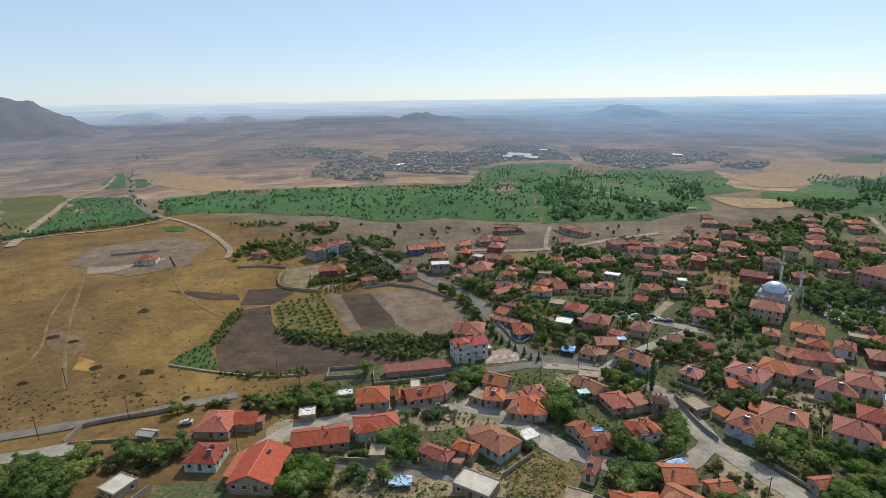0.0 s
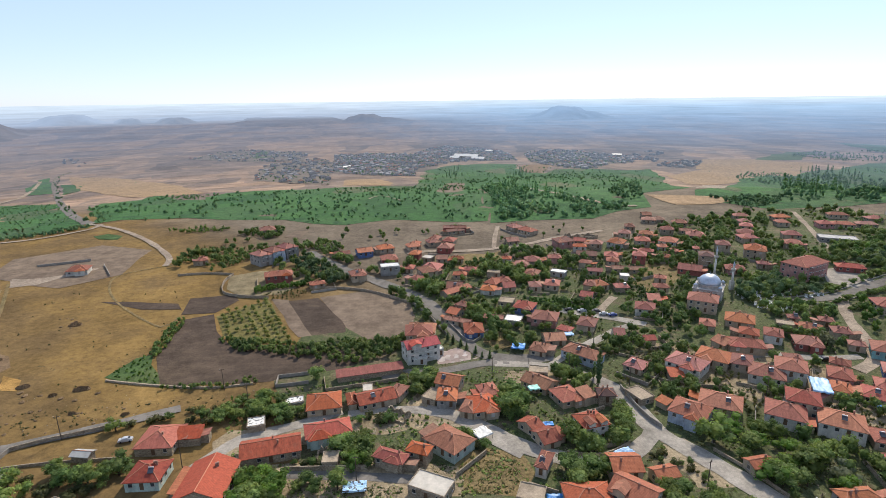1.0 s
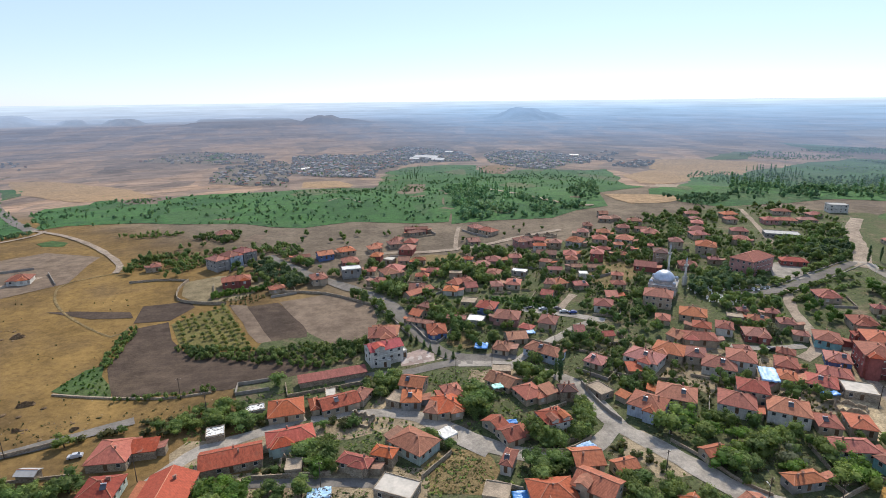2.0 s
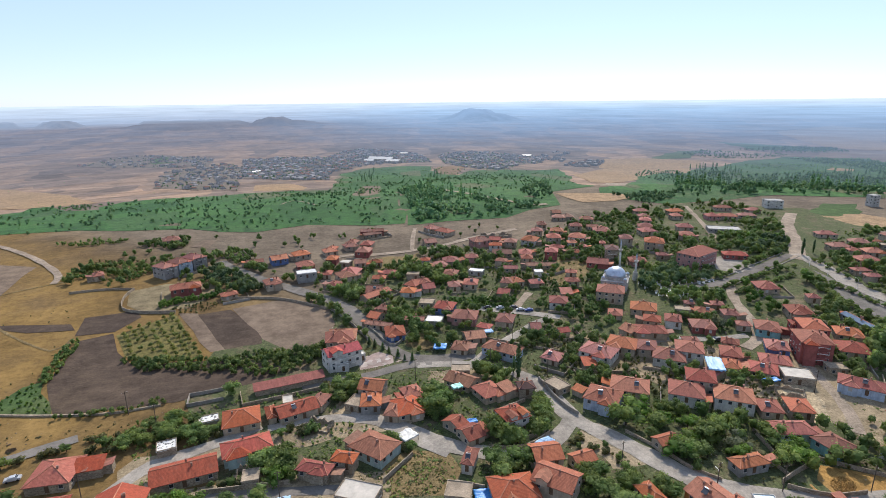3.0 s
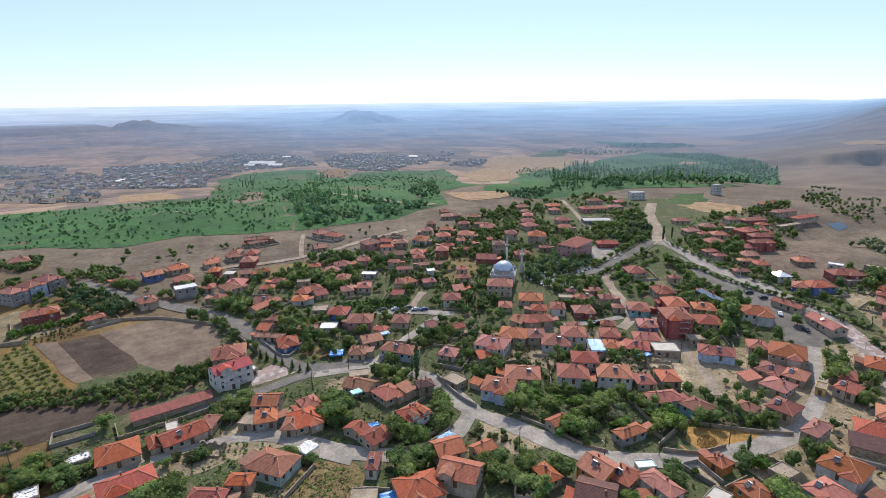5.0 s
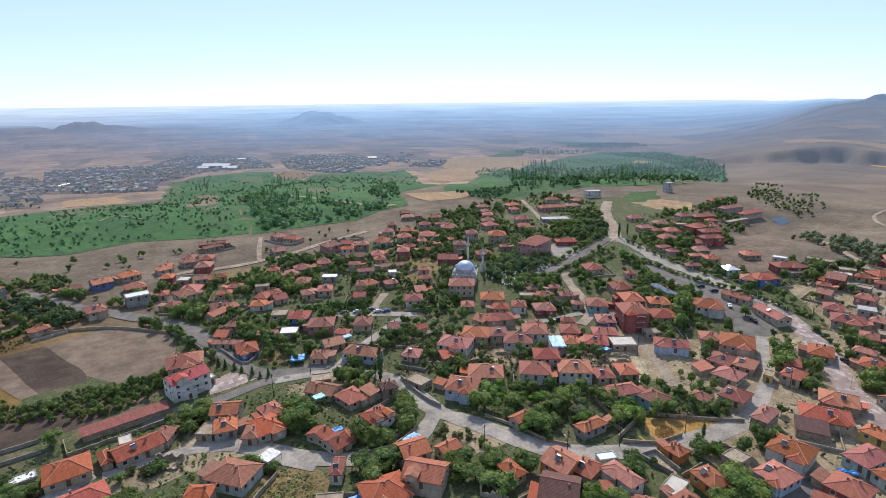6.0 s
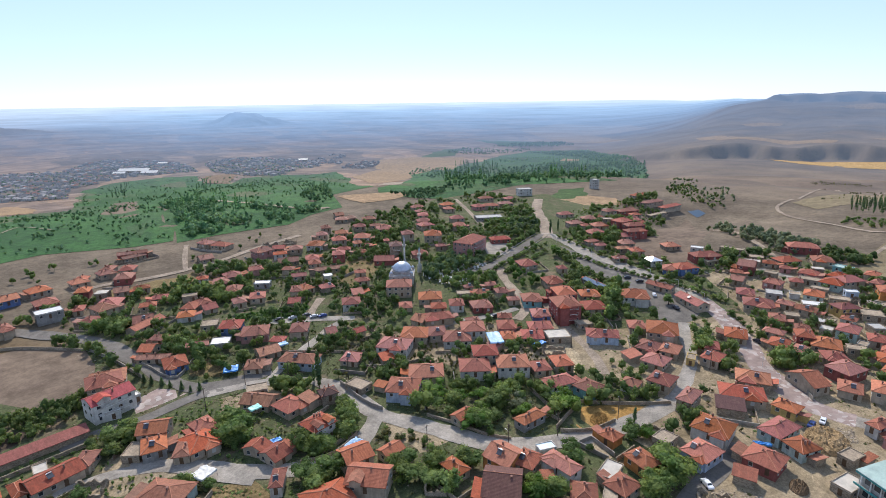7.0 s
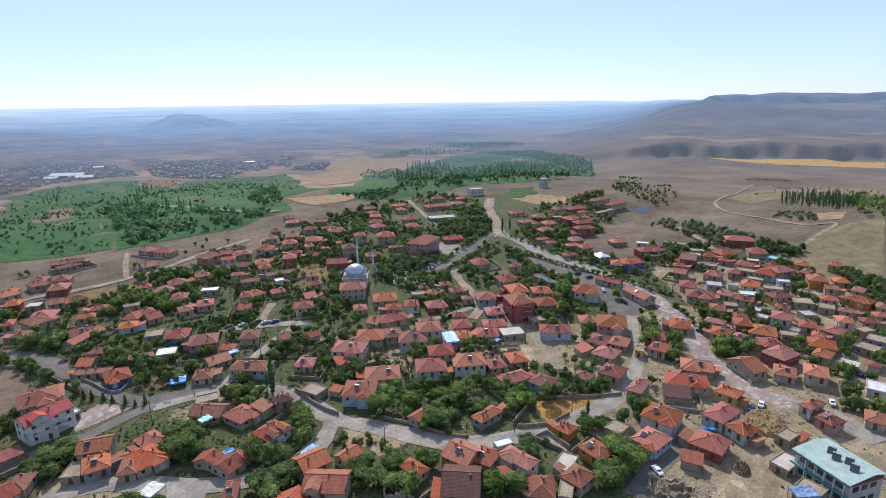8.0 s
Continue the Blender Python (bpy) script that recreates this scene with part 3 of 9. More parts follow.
plot("field", [(-93.4, 289.0), (-97.4, 308.8), (-80.5, 316.8), (-55.4, 311.7), (-49.9, 297.7), (-62.7, 279.3), (-84.4, 279.2)], DRY_GRASS, "dry grass slope round a red house", cell=12.0)
plot("field", [(19.5, 333.6), (60.9, 331.4), (67.5, 337.8), (71.2, 311.9), (36.7, 309.0), (23.8, 318.5)], STRAW, "dry yellow stubble field", cell=12.0)
plot("field", [(1352.9, 544.5), (1419.1, 354.8), (1458.7, 212.3), (1371.5, 197.6), (1338.3, 322.4), (1313.1, 459.2)], GOLD, "long golden grain field below the cliffs", cell=50.0)
plot("field", [(140.5, 105.2), (146.8, 101.2), (156.0, 94.2), (162.5, 88.9), (153.2, 87.8), (141.8, 91.2), (133.3, 94.9), (127.5, 98.6), (133.8, 100.4)], OCHRE, "ochre earth lot behind a stone wall", cell=8.0)
plot("lot", [(179.5, 52.4), (189.3, 50.5), (199.7, 41.4), (189.5, 36.6), (178.0, 41.7), (177.4, 46.5)], SCREE, "stony building lot", cell=8.0)
plot("lot", [(143.3, 49.2), (160.4, 47.1), (173.6, 41.9), (170.3, 37.4), (158.0, 31.8), (146.5, 30.4), (133.5, 42.8)], SCREE, "trampled earth lot", cell=8.0)
plot("lot", [(197.0, 24.7), (200.6, 21.0), (198.4, 15.1), (193.5, 14.3), (189.5, 20.2)], OCHRE, "ochre patch of cleared ground", cell=8.0)
plot("lot", [(164.0, 153.8), (177.2, 135.4), (170.0, 118.0), (155.6, 122.6), (156.0, 131.9), (159.9, 141.6)], SCREE, "bare lot among houses", cell=10.0)
plot("field", [(150.4, 298.8), (175.1, 298.1), (168.9, 281.5), (149.9, 266.4), (135.6, 251.3), (127.7, 275.0), (135.1, 286.1)], STRAW, "dry grass plot beside the mosque", cell=10.0)
plot("field", [(39.8, 225.1), (51.9, 223.2), (52.3, 214.1), (45.7, 206.2), (36.0, 213.8)], STRAW, "dry grass lot", cell=10.0)
plot("field", [(113.8, 325.1), (138.2, 344.1), (191.4, 347.9), (153.7, 326.4), (122.8, 317.0), (109.3, 309.4)], YARD, "bare brown slope above the village", cell=12.0)
plot("field", [(68.6, 263.1), (93.2, 254.9), (102.9, 253.5), (102.0, 247.0), (92.3, 239.6), (68.3, 253.0)], GREEN, "bright green vegetable garden", cell=8.0)
plot("lot", [(278.9, 235.3), (273.1, 208.7), (267.7, 163.1), (264.6, 143.2), (251.7, 119.9), (233.0, 115.4), (191.7, 96.1), (187.3, 100.6), (219.8, 120.3), (237.6, 142.2), (247.0, 164.5), (255.9, 195.3)], ASPHALT, "wide asphalt square beside the boulevard", cell=10.0)
plot("yard", [(242.4, 272.6), (257.9, 273.0), (253.7, 246.3), (238.1, 241.4), (229.3, 253.6)], CONCRETE, "school yard", cell=8.0)
plot("field", [(448.1, 360.1), (452.7, 313.1), (427.9, 289.4), (404.0, 310.7), (410.4, 347.4)], STUBBLE, "pale dry plot on the hill", cell=20.0)
plot("field", [(362.1, 218.3), (452.3, 238.9), (399.3, 191.3), (340.4, 174.0), (341.7, 194.1)], FALLOW, "brown slope with dry grass", cell=20.0)
plot("field", [(488.4, 106.9), (493.1, 88.6), (467.5, 86.4), (464.0, 99.1)], STUBBLE, "dry plot framed by trees", cell=14.0)
plot("yard", [(18.0, 209.2), (24.6, 212.1), (35.1, 202.7), (22.8, 199.1), (14.5, 198.2), (11.1, 198.4)], PAVING, "paved court with young cypresses", cell=6.0)
plot("lot", [(122.5, 92.3), (127.9, 91.3), (126.5, 81.6), (123.6, 81.6)], SCREE, "rough dug plot inside low walls", cell=8.0)
plot("yard", [(-84.6, 129.5), (-64.5, 131.6), (-61.2, 122.6), (-82.6, 122.8)], YARD, "bare yard earth", cell=8.0)
plot("yard", [(17.7, 139.3), (26.8, 143.2), (31.6, 132.8), (25.2, 123.7), (18.3, 130.6)], STRAW, "dry grass yard", cell=8.0)
plot("yard", [(173.1, 143.3), (200.8, 135.6), (229.0, 119.6), (257.8, 108.1), (268.0, 77.5), (281.4, 53.4), (268.2, 28.3), (234.5, 16.1), (171.1, 6.8), (136.7, 36.9), (120.3, 56.9), (140.6, 66.1), (136.9, 73.6), (139.6, 92.5), (166.5, 91.3), (164.9, 110.3), (160.9, 127.0)], DUST, "trodden dusty ground between houses", cell=10.0)
plot("yard", [(-20.3, 162.9), (-10.8, 166.1), (1.0, 164.6), (1.8, 155.4), (-6.5, 154.0), (-17.7, 155.7)], DUST, "pale trodden yard with rubble", cell=8.0)
plot("yard", [(-60.9, 156.2), (-57.0, 162.0), (-43.2, 160.8), (-34.1, 164.1), (-20.9, 168.4), (-20.1, 160.5), (-30.1, 151.3), (-48.3, 144.3), (-56.7, 143.1)], DUST, "trodden dusty ground between houses", cell=8.0)
plot("yard", [(-41.0, 142.8), (-16.7, 143.9), (-6.1, 139.7), (17.3, 135.5), (15.9, 123.4), (-32.0, 124.0)], DUST, "trodden dusty ground between sheds", cell=8.0)
plot("yard", [(108.8, 205.1), (132.5, 194.5), (161.4, 179.3), (175.5, 148.7), (154.3, 133.5), (122.9, 157.5), (105.3, 180.6)], DUST, "trodden dusty ground between houses", cell=8.0)
road("road", [(74.8, 179.5), (79.2, 170.1), (80.4, 158.9), (82.7, 144.7), (88.9, 133.5), (94.5, 122.4), (100.6, 110.0), (108.3, 102.5), (117.7, 97.7), (127.6, 92.8), (139.1, 89.8), (152.6, 87.4), (166.7, 86.8)], 7.4, CONCRETE, "pale concrete village street")
road("road", [(166.7, 86.8), (183.9, 91.3), (202.4, 98.9), (217.3, 110.2), (230.5, 118.1)], 5, CONCRETE, "pale concrete village street")
road("road", [(81.3, 146.1), (73.1, 138.7), (61.3, 132.6), (48.7, 135.9), (35.8, 144.3), (26.8, 155.1), (18.3, 162.2), (8.1, 167.2)], 6, CONCRETE, "narrow curving concrete lane")
road("road", [(76.4, 178.1), (68.5, 185.3), (58.2, 191.7), (49.1, 194.8), (38.2, 196.9)], 6, CONCRETE, "pale concrete village street")
road("road", [(49.1, 194.8), (34.7, 197.4), (16.8, 193.3), (3.3, 193.0), (-7.7, 191.3)], 5, ASPHALT, "old asphalt street past the villa")
road("road", [(60.7, 192.6), (74.0, 203.3), (87.7, 211.6), (99.6, 219.6), (110.6, 223.9)], 4, CONCRETE, "narrow concrete street")
road("road", [(114.2, 222.2), (100.0, 231.8), (82.2, 241.5), (71.2, 246.6)], 5, CONCRETE, "concrete street with parked cars")
road("road", [(96.3, 236.0), (104.0, 246.2), (111.8, 254.8)], 4, TRACK, "pale path")
road("road", [(-57.6, 350.1), (-31.6, 314.3), (-8.6, 290.1), (11.3, 268.1), (20.7, 243.9), (28.1, 220.4), (35.5, 204.1), (49.6, 198.9), (63.4, 199.3)], 7, ASPHALT, "asphalt road along the field wall")
road("road", [(6.9, 339.1), (21.3, 343.3), (43.8, 340.9), (66.7, 343.3), (90.4, 350.3), (115.2, 362.2), (152.0, 375.7)], 4.5, TRACK, "pale dirt road below the plain")
road("road", [(65.0, 343.5), (70.9, 370.8), (78.5, 400.6)], 3, TRACK, "pale dirt ramp")
road("road", [(294.4, 262.3), (289.1, 238.8), (277.5, 207.5), (275.2, 184.0), (271.5, 161.8), (268.2, 141.8), (260.4, 124.4)], 9, CONCRETE, "wide concrete boulevard with kerbside trees")
road("road", [(202.3, 42.2), (203.9, 30.9), (197.4, 16.1)], 7, CONCRETE, "pale street")
road("road", [(290.5, 261.6), (255.5, 248.1), (223.1, 236.3), (206.7, 234.0), (193.3, 234.0)], 6, ASPHALT, "street lined with trees")
road("road", [(286.3, 252.3), (317.5, 284.2), (356.7, 328.4), (396.3, 362.8)], 9, TRACK, "wide pale square at the junction")
road("road", [(221.6, 234.8), (206.0, 212.6), (196.2, 191.2), (186.7, 177.2), (174.3, 171.0)], 5, TRACK, "pale street climbing out of the village")
road("road", [(200.3, 178.6), (189.3, 158.7), (180.2, 137.8), (172.2, 122.5), (164.9, 113.5)], 4, TRACK, "dusty lane")
road("road", [(183.6, 180.2), (167.6, 182.0), (150.8, 187.8), (137.2, 187.7)], 4, CONCRETE, "village lane")
road("road", [(333.7, 416.7), (301.7, 356.6), (274.5, 308.5)], 4, TRACK, "village lane")
road("road", [(-20.9, 169.1), (-33.9, 163.1), (-48.2, 157.7), (-54.6, 153.7), (-62.0, 143.1)], 5, CONCRETE, "pale concrete street")
road("road", [(-150.2, 148.3), (-145.2, 151.0), (-124.5, 158.6), (-112.0, 163.3), (-97.1, 168.8), (-78.0, 176.8)], 4.5, ASPHALT, "narrow road along a low wall")
road("road", [(-142.2, 138.6), (-136.9, 140.5), (-128.5, 143.2), (-116.7, 146.6)], 6, CONCRETE, "pale concrete street")
road("road", [(587.9, 206.9), (528.5, 197.1), (488.0, 170.0), (465.1, 132.6), (450.0, 105.9), (455.1, 86.9), (427.8, 90.0), (391.4, 91.5)], 2.8, TRACK, "dirt road over the hill")
road("road", [(597.8, 204.9), (924.6, 270.2), (703.6, 181.8), (945.6, 209.3)], 2.5, TRACK, "dirt track on the hillside")
road("road", [(326.7, 126.2), (324.4, 109.0), (319.7, 89.5), (318.7, 75.5), (311.0, 53.6), (300.9, 40.3)], 5, CONCRETE, "pale street through old houses")
road("road", [(401.8, 206.8), (408.5, 182.1), (375.3, 146.7), (349.7, 125.3)], 4, TRACK, "valley road")
road("road", [(160.6, 63.0), (148.1, 59.0), (133.3, 58.7), (121.2, 57.4)], 6, ASPHALT, "old asphalt yard street")
road("road", [(-34.8, 138.2), (-19.3, 135.5), (-5.9, 133.3), (5.5, 130.7)], 4, ASPHALT, "shaded lane below a wall")
road("road", [(-18.8, 167.3), (1.1, 168.0), (14.6, 163.3), (23.1, 154.4), (32.0, 143.2), (36.3, 139.1)], 4, CONCRETE, "concrete lane between houses")
plot("water", [(474.4, 251.0), (489.5, 248.7), (483.6, 238.7), (464.1, 236.3)], WATER, "small dark pond in the gully", cell=6.0)
road("road", [(261.0, 126.0), (246.5, 105.6), (231.8, 90.8), (215.8, 77.9), (205.8, 64.1), (200.8, 52.5), (202.3, 42.2)], 9, PAVING, "block-paved street with pale spots")

# ---- fields and lanes of the plain ----
plot("field", [(-746.1, 887.8), (-627.9, 869.8), (-552.3, 780.5), (-352.2, 453.5), (-323.9, 376.6)], ORCHARD, "patchy green and dry garden plots", up=0.3, cell=40.0)
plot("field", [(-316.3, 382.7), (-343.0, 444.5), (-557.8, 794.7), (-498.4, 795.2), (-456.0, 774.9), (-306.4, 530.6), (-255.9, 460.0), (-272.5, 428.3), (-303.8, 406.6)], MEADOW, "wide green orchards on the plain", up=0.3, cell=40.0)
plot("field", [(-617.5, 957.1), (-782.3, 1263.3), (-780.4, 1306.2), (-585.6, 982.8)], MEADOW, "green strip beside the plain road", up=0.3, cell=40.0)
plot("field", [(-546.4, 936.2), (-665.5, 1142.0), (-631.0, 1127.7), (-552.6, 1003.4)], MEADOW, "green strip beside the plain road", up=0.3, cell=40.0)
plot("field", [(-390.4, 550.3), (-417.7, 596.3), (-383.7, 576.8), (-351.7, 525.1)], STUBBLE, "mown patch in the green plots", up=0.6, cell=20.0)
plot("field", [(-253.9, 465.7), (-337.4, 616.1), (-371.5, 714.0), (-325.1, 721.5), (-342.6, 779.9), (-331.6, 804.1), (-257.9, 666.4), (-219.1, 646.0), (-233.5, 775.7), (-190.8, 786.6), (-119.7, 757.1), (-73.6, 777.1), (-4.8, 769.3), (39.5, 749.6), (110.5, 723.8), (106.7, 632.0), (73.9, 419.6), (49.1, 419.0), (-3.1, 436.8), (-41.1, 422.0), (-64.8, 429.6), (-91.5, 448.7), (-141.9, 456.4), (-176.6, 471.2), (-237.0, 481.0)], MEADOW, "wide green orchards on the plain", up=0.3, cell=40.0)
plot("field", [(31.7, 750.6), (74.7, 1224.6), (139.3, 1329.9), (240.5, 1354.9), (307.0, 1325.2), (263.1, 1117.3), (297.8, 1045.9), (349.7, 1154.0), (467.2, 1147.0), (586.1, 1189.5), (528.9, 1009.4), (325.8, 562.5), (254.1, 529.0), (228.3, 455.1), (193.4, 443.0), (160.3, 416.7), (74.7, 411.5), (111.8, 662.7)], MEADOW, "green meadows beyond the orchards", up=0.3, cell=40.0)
plot("field", [(43.4, 570.7), (68.7, 724.3), (100.5, 757.8), (73.4, 569.2)], FALLOW, "bare pale plot among the green fields", up=0.8, cell=30.0)
plot("field", [(269.8, 1141.0), (314.6, 1299.4), (384.9, 1281.6), (296.3, 1064.3)], FALLOW, "bare pale plot among the green fields", up=0.8, cell=30.0)
plot("field", [(47.4, 633.7), (83.0, 826.2), (108.4, 803.3), (81.5, 633.7), (60.6, 594.5)], FALLOW, "pale plot among the green fields", up=0.9, cell=20.0)
plot("field", [(252.2, 516.7), (270.7, 512.3), (318.8, 494.1), (314.2, 469.7), (287.3, 458.7), (254.4, 460.8), (251.3, 481.9)], STUBBLE, "yellow stubble strip between green fields", up=0.6, cell=30.0)
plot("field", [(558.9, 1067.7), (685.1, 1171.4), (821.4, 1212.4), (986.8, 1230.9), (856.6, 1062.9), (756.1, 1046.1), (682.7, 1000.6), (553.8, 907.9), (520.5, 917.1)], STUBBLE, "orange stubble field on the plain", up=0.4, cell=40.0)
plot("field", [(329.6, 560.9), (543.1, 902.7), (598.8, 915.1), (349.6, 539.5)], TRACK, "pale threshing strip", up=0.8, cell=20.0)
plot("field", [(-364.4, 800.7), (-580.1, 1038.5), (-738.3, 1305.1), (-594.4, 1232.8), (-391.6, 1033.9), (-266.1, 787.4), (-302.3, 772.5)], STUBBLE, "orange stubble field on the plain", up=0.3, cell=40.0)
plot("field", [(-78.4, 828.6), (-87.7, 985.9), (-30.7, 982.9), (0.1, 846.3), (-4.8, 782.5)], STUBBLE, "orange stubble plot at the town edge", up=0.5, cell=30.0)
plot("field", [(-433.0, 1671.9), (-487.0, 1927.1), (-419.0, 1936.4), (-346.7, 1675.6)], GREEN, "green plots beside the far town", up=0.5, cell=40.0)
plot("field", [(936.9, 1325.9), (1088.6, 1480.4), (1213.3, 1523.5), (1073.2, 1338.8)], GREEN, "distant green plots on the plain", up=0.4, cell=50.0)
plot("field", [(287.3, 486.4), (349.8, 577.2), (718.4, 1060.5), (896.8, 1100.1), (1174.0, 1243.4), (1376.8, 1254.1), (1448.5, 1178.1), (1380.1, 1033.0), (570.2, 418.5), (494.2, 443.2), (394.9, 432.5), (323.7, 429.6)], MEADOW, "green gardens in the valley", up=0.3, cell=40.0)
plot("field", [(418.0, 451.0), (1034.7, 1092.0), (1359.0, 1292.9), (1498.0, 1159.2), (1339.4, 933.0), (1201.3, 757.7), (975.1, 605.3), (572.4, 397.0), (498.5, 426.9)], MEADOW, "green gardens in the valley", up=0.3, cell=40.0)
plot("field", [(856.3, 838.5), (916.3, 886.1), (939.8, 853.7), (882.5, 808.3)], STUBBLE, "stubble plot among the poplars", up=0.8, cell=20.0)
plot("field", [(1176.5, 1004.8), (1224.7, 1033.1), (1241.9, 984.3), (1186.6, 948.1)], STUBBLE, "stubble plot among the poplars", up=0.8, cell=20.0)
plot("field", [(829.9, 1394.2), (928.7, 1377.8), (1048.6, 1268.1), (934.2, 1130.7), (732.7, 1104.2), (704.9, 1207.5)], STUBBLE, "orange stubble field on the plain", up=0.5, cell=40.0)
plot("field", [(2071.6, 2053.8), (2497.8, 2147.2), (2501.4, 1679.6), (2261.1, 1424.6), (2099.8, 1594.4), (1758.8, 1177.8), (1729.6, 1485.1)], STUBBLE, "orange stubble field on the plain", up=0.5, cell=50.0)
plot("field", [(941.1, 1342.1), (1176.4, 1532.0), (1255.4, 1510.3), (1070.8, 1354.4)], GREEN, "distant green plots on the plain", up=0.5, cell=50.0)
plot("field", [(1552.3, 1801.9), (1618.8, 1698.7), (1711.1, 1437.1), (1605.5, 1385.2), (1427.8, 1494.7)], MEADOW, "distant green plots in the valley", up=0.5, cell=50.0)
plot("field", [(-80.2, 389.0), (-75.0, 408.0), (-65.0, 405.7), (-68.8, 383.8)], FALLOW, "bare levelled plot on the slope", up=0.3, cell=14.0)
plot("field", [(-223.3, 410.2), (-216.3, 417.5), (-201.9, 409.0), (-200.2, 397.8), (-214.5, 400.4)], GREEN, "small green sports field", up=0.3, cell=14.0)
road("road", [(-795.6, 1415.0), (-767.5, 1312.8), (-680.2, 1146.5), (-556.9, 940.5), (-415.0, 709.3), (-309.7, 541.6), (-255.1, 466.0)], 9, ASPHALT, "dark tree-lined road crossing the plain", up=0.3)
road("road", [(-255.1, 466.0), (-212.8, 429.5), (-183.4, 398.8), (-159.3, 367.8), (-143.6, 343.3), (-141.1, 329.1)], 4, TRACK, "pale dirt road", up=0.3)
road("road", [(-317.8, 370.6), (-294.0, 392.8), (-260.6, 408.6), (-240.1, 437.4), (-241.8, 459.7)], 4, TRACK, "pale lane beside a hedge", up=0.3)
road("road", [(-302.5, 358.8), (-332.9, 415.6), (-411.3, 547.8), (-550.1, 773.8), (-617.5, 957.1), (-761.4, 1239.3)], 7, TRACK, "pale diagonal track over the plots", up=0.3)
road("road", [(7.7, 528.5), (-12.7, 582.6), (-21.0, 572.7), (-26.6, 551.7)], 1.6, TRACK, "pale lane through the orchards", up=0.9)
road("road", [(165.3, 697.1), (173.7, 583.2), (182.6, 503.3), (201.2, 464.3), (216.5, 459.8)], 6, TRACK, "pale lane beyond the tree belt", up=0.9)
plot("field", [(-181.6, 223.1), (-180.4, 228.8), (-170.5, 223.6), (-161.6, 219.6), (-155.4, 210.6), (-157.4, 205.6), (-165.0, 206.3), (-173.4, 212.9)], ROCK, "dug stony patch on the steppe", up=0.04, cell=8.0)
plot("field", [(-150.0, 193.6), (-153.9, 203.9), (-145.2, 200.5), (-142.2, 192.6)], OCHRE, "orange heap of dug soil", up=0.06, cell=5.0)
road("road", [(-214.9, 304.6), (-196.4, 269.7), (-182.4, 242.1), (-163.2, 209.3), (-143.7, 179.6)], 1.7, STRAW, "faint track over the steppe", up=0.02)
road("road", [(-135.1, 332.6), (-160.3, 315.9), (-157.9, 296.4), (-141.6, 271.7), (-111.2, 244.6), (-106.5, 254.6)], 1.3, STRAW, "faint track over the steppe", up=0.02)
road("road", [(-173.8, 187.2), (-170.9, 195.0), (-176.3, 213.8), (-191.9, 241.6), (-212.7, 294.9)], 1.3, STRAW, "faint track over the steppe", up=0.02)
plot("field", [(-232.7, 314.9), (-243.1, 353.2), (-203.4, 382.3), (-163.0, 365.0), (-160.3, 315.9), (-183.7, 295.7)], FALLOW, "pale trampled ground round the farmyard", up=0.1, cell=16.0)
plot("field", [(293.6, 201.1), (313.3, 211.2), (337.6, 212.3), (355.1, 199.6), (341.7, 172.5), (322.2, 152.5), (298.6, 158.8), (294.5, 176.0)], FALLOW, "bare brown mound of earth", up=0.12, cell=10.0)
plot("field", [(330.1, 82.7), (388.9, 95.4), (428.2, 93.2), (455.9, 80.4), (474.3, 63.3), (329.2, 37.5), (335.7, 59.1)], DRY_GRASS, "dry yellow grass slope beside the village", up=0.12, cell=16.0)
plot("field", [(561.8, 197.1), (646.3, 204.4), (771.9, 199.5), (863.7, 124.2), (774.1, 110.5), (620.4, 159.3), (535.1, 167.8)], DRY_GRASS, "pale grass terrace", up=0.12, cell=16.0)
plot("field", [(415.5, 363.1), (462.7, 391.9), (490.9, 382.3), (447.4, 344.4), (407.1, 333.8)], GREEN, "green garden plot on the hill", up=0.15, cell=12.0)
plot("field", [(293.0, 141.2), (328.2, 140.7), (352.3, 129.7), (349.2, 105.2), (346.2, 77.6), (333.1, 56.0), (306.6, 33.7), (253.2, 24.6), (237.5, 48.1), (234.3, 72.5), (243.5, 90.7), (271.5, 114.4)], DUST, "dusty rubble ground between the old stone houses", up=0.1, cell=12.0)
plot("field", [(-4.5, 165.7), (5.9, 178.0), (29.1, 179.1), (38.4, 167.4), (26.7, 154.3), (4.5, 155.1)], DUST, "trodden rubble yard between houses", up=0.1, cell=7.0)
plot("field", [(14.6, 140.4), (24.8, 143.9), (36.6, 140.0), (37.9, 130.3), (31.8, 121.3), (15.0, 124.8)], STRAW, "dry straw-coloured grass yard", up=0.1, cell=7.0)
plot("field", [(40.5, 191.6), (60.1, 194.4), (71.0, 187.2), (63.2, 171.7), (46.8, 171.3), (37.8, 179.2)], DUST, "bare dug garden plot", up=0.1, cell=7.0)
plot("field", [(81.8, 147.4), (89.4, 142.5), (95.3, 129.1), (92.4, 118.9), (79.8, 119.0), (76.7, 131.6)], DUST, "bare earth bank beside the street", up=0.1, cell=7.0)
plot("field", [(187.0, 163.1), (191.5, 157.3), (189.1, 141.3), (174.2, 127.5), (168.6, 135.7), (171.4, 150.0)], DUST, "bare lot between ruined walls", up=0.1, cell=7.0)
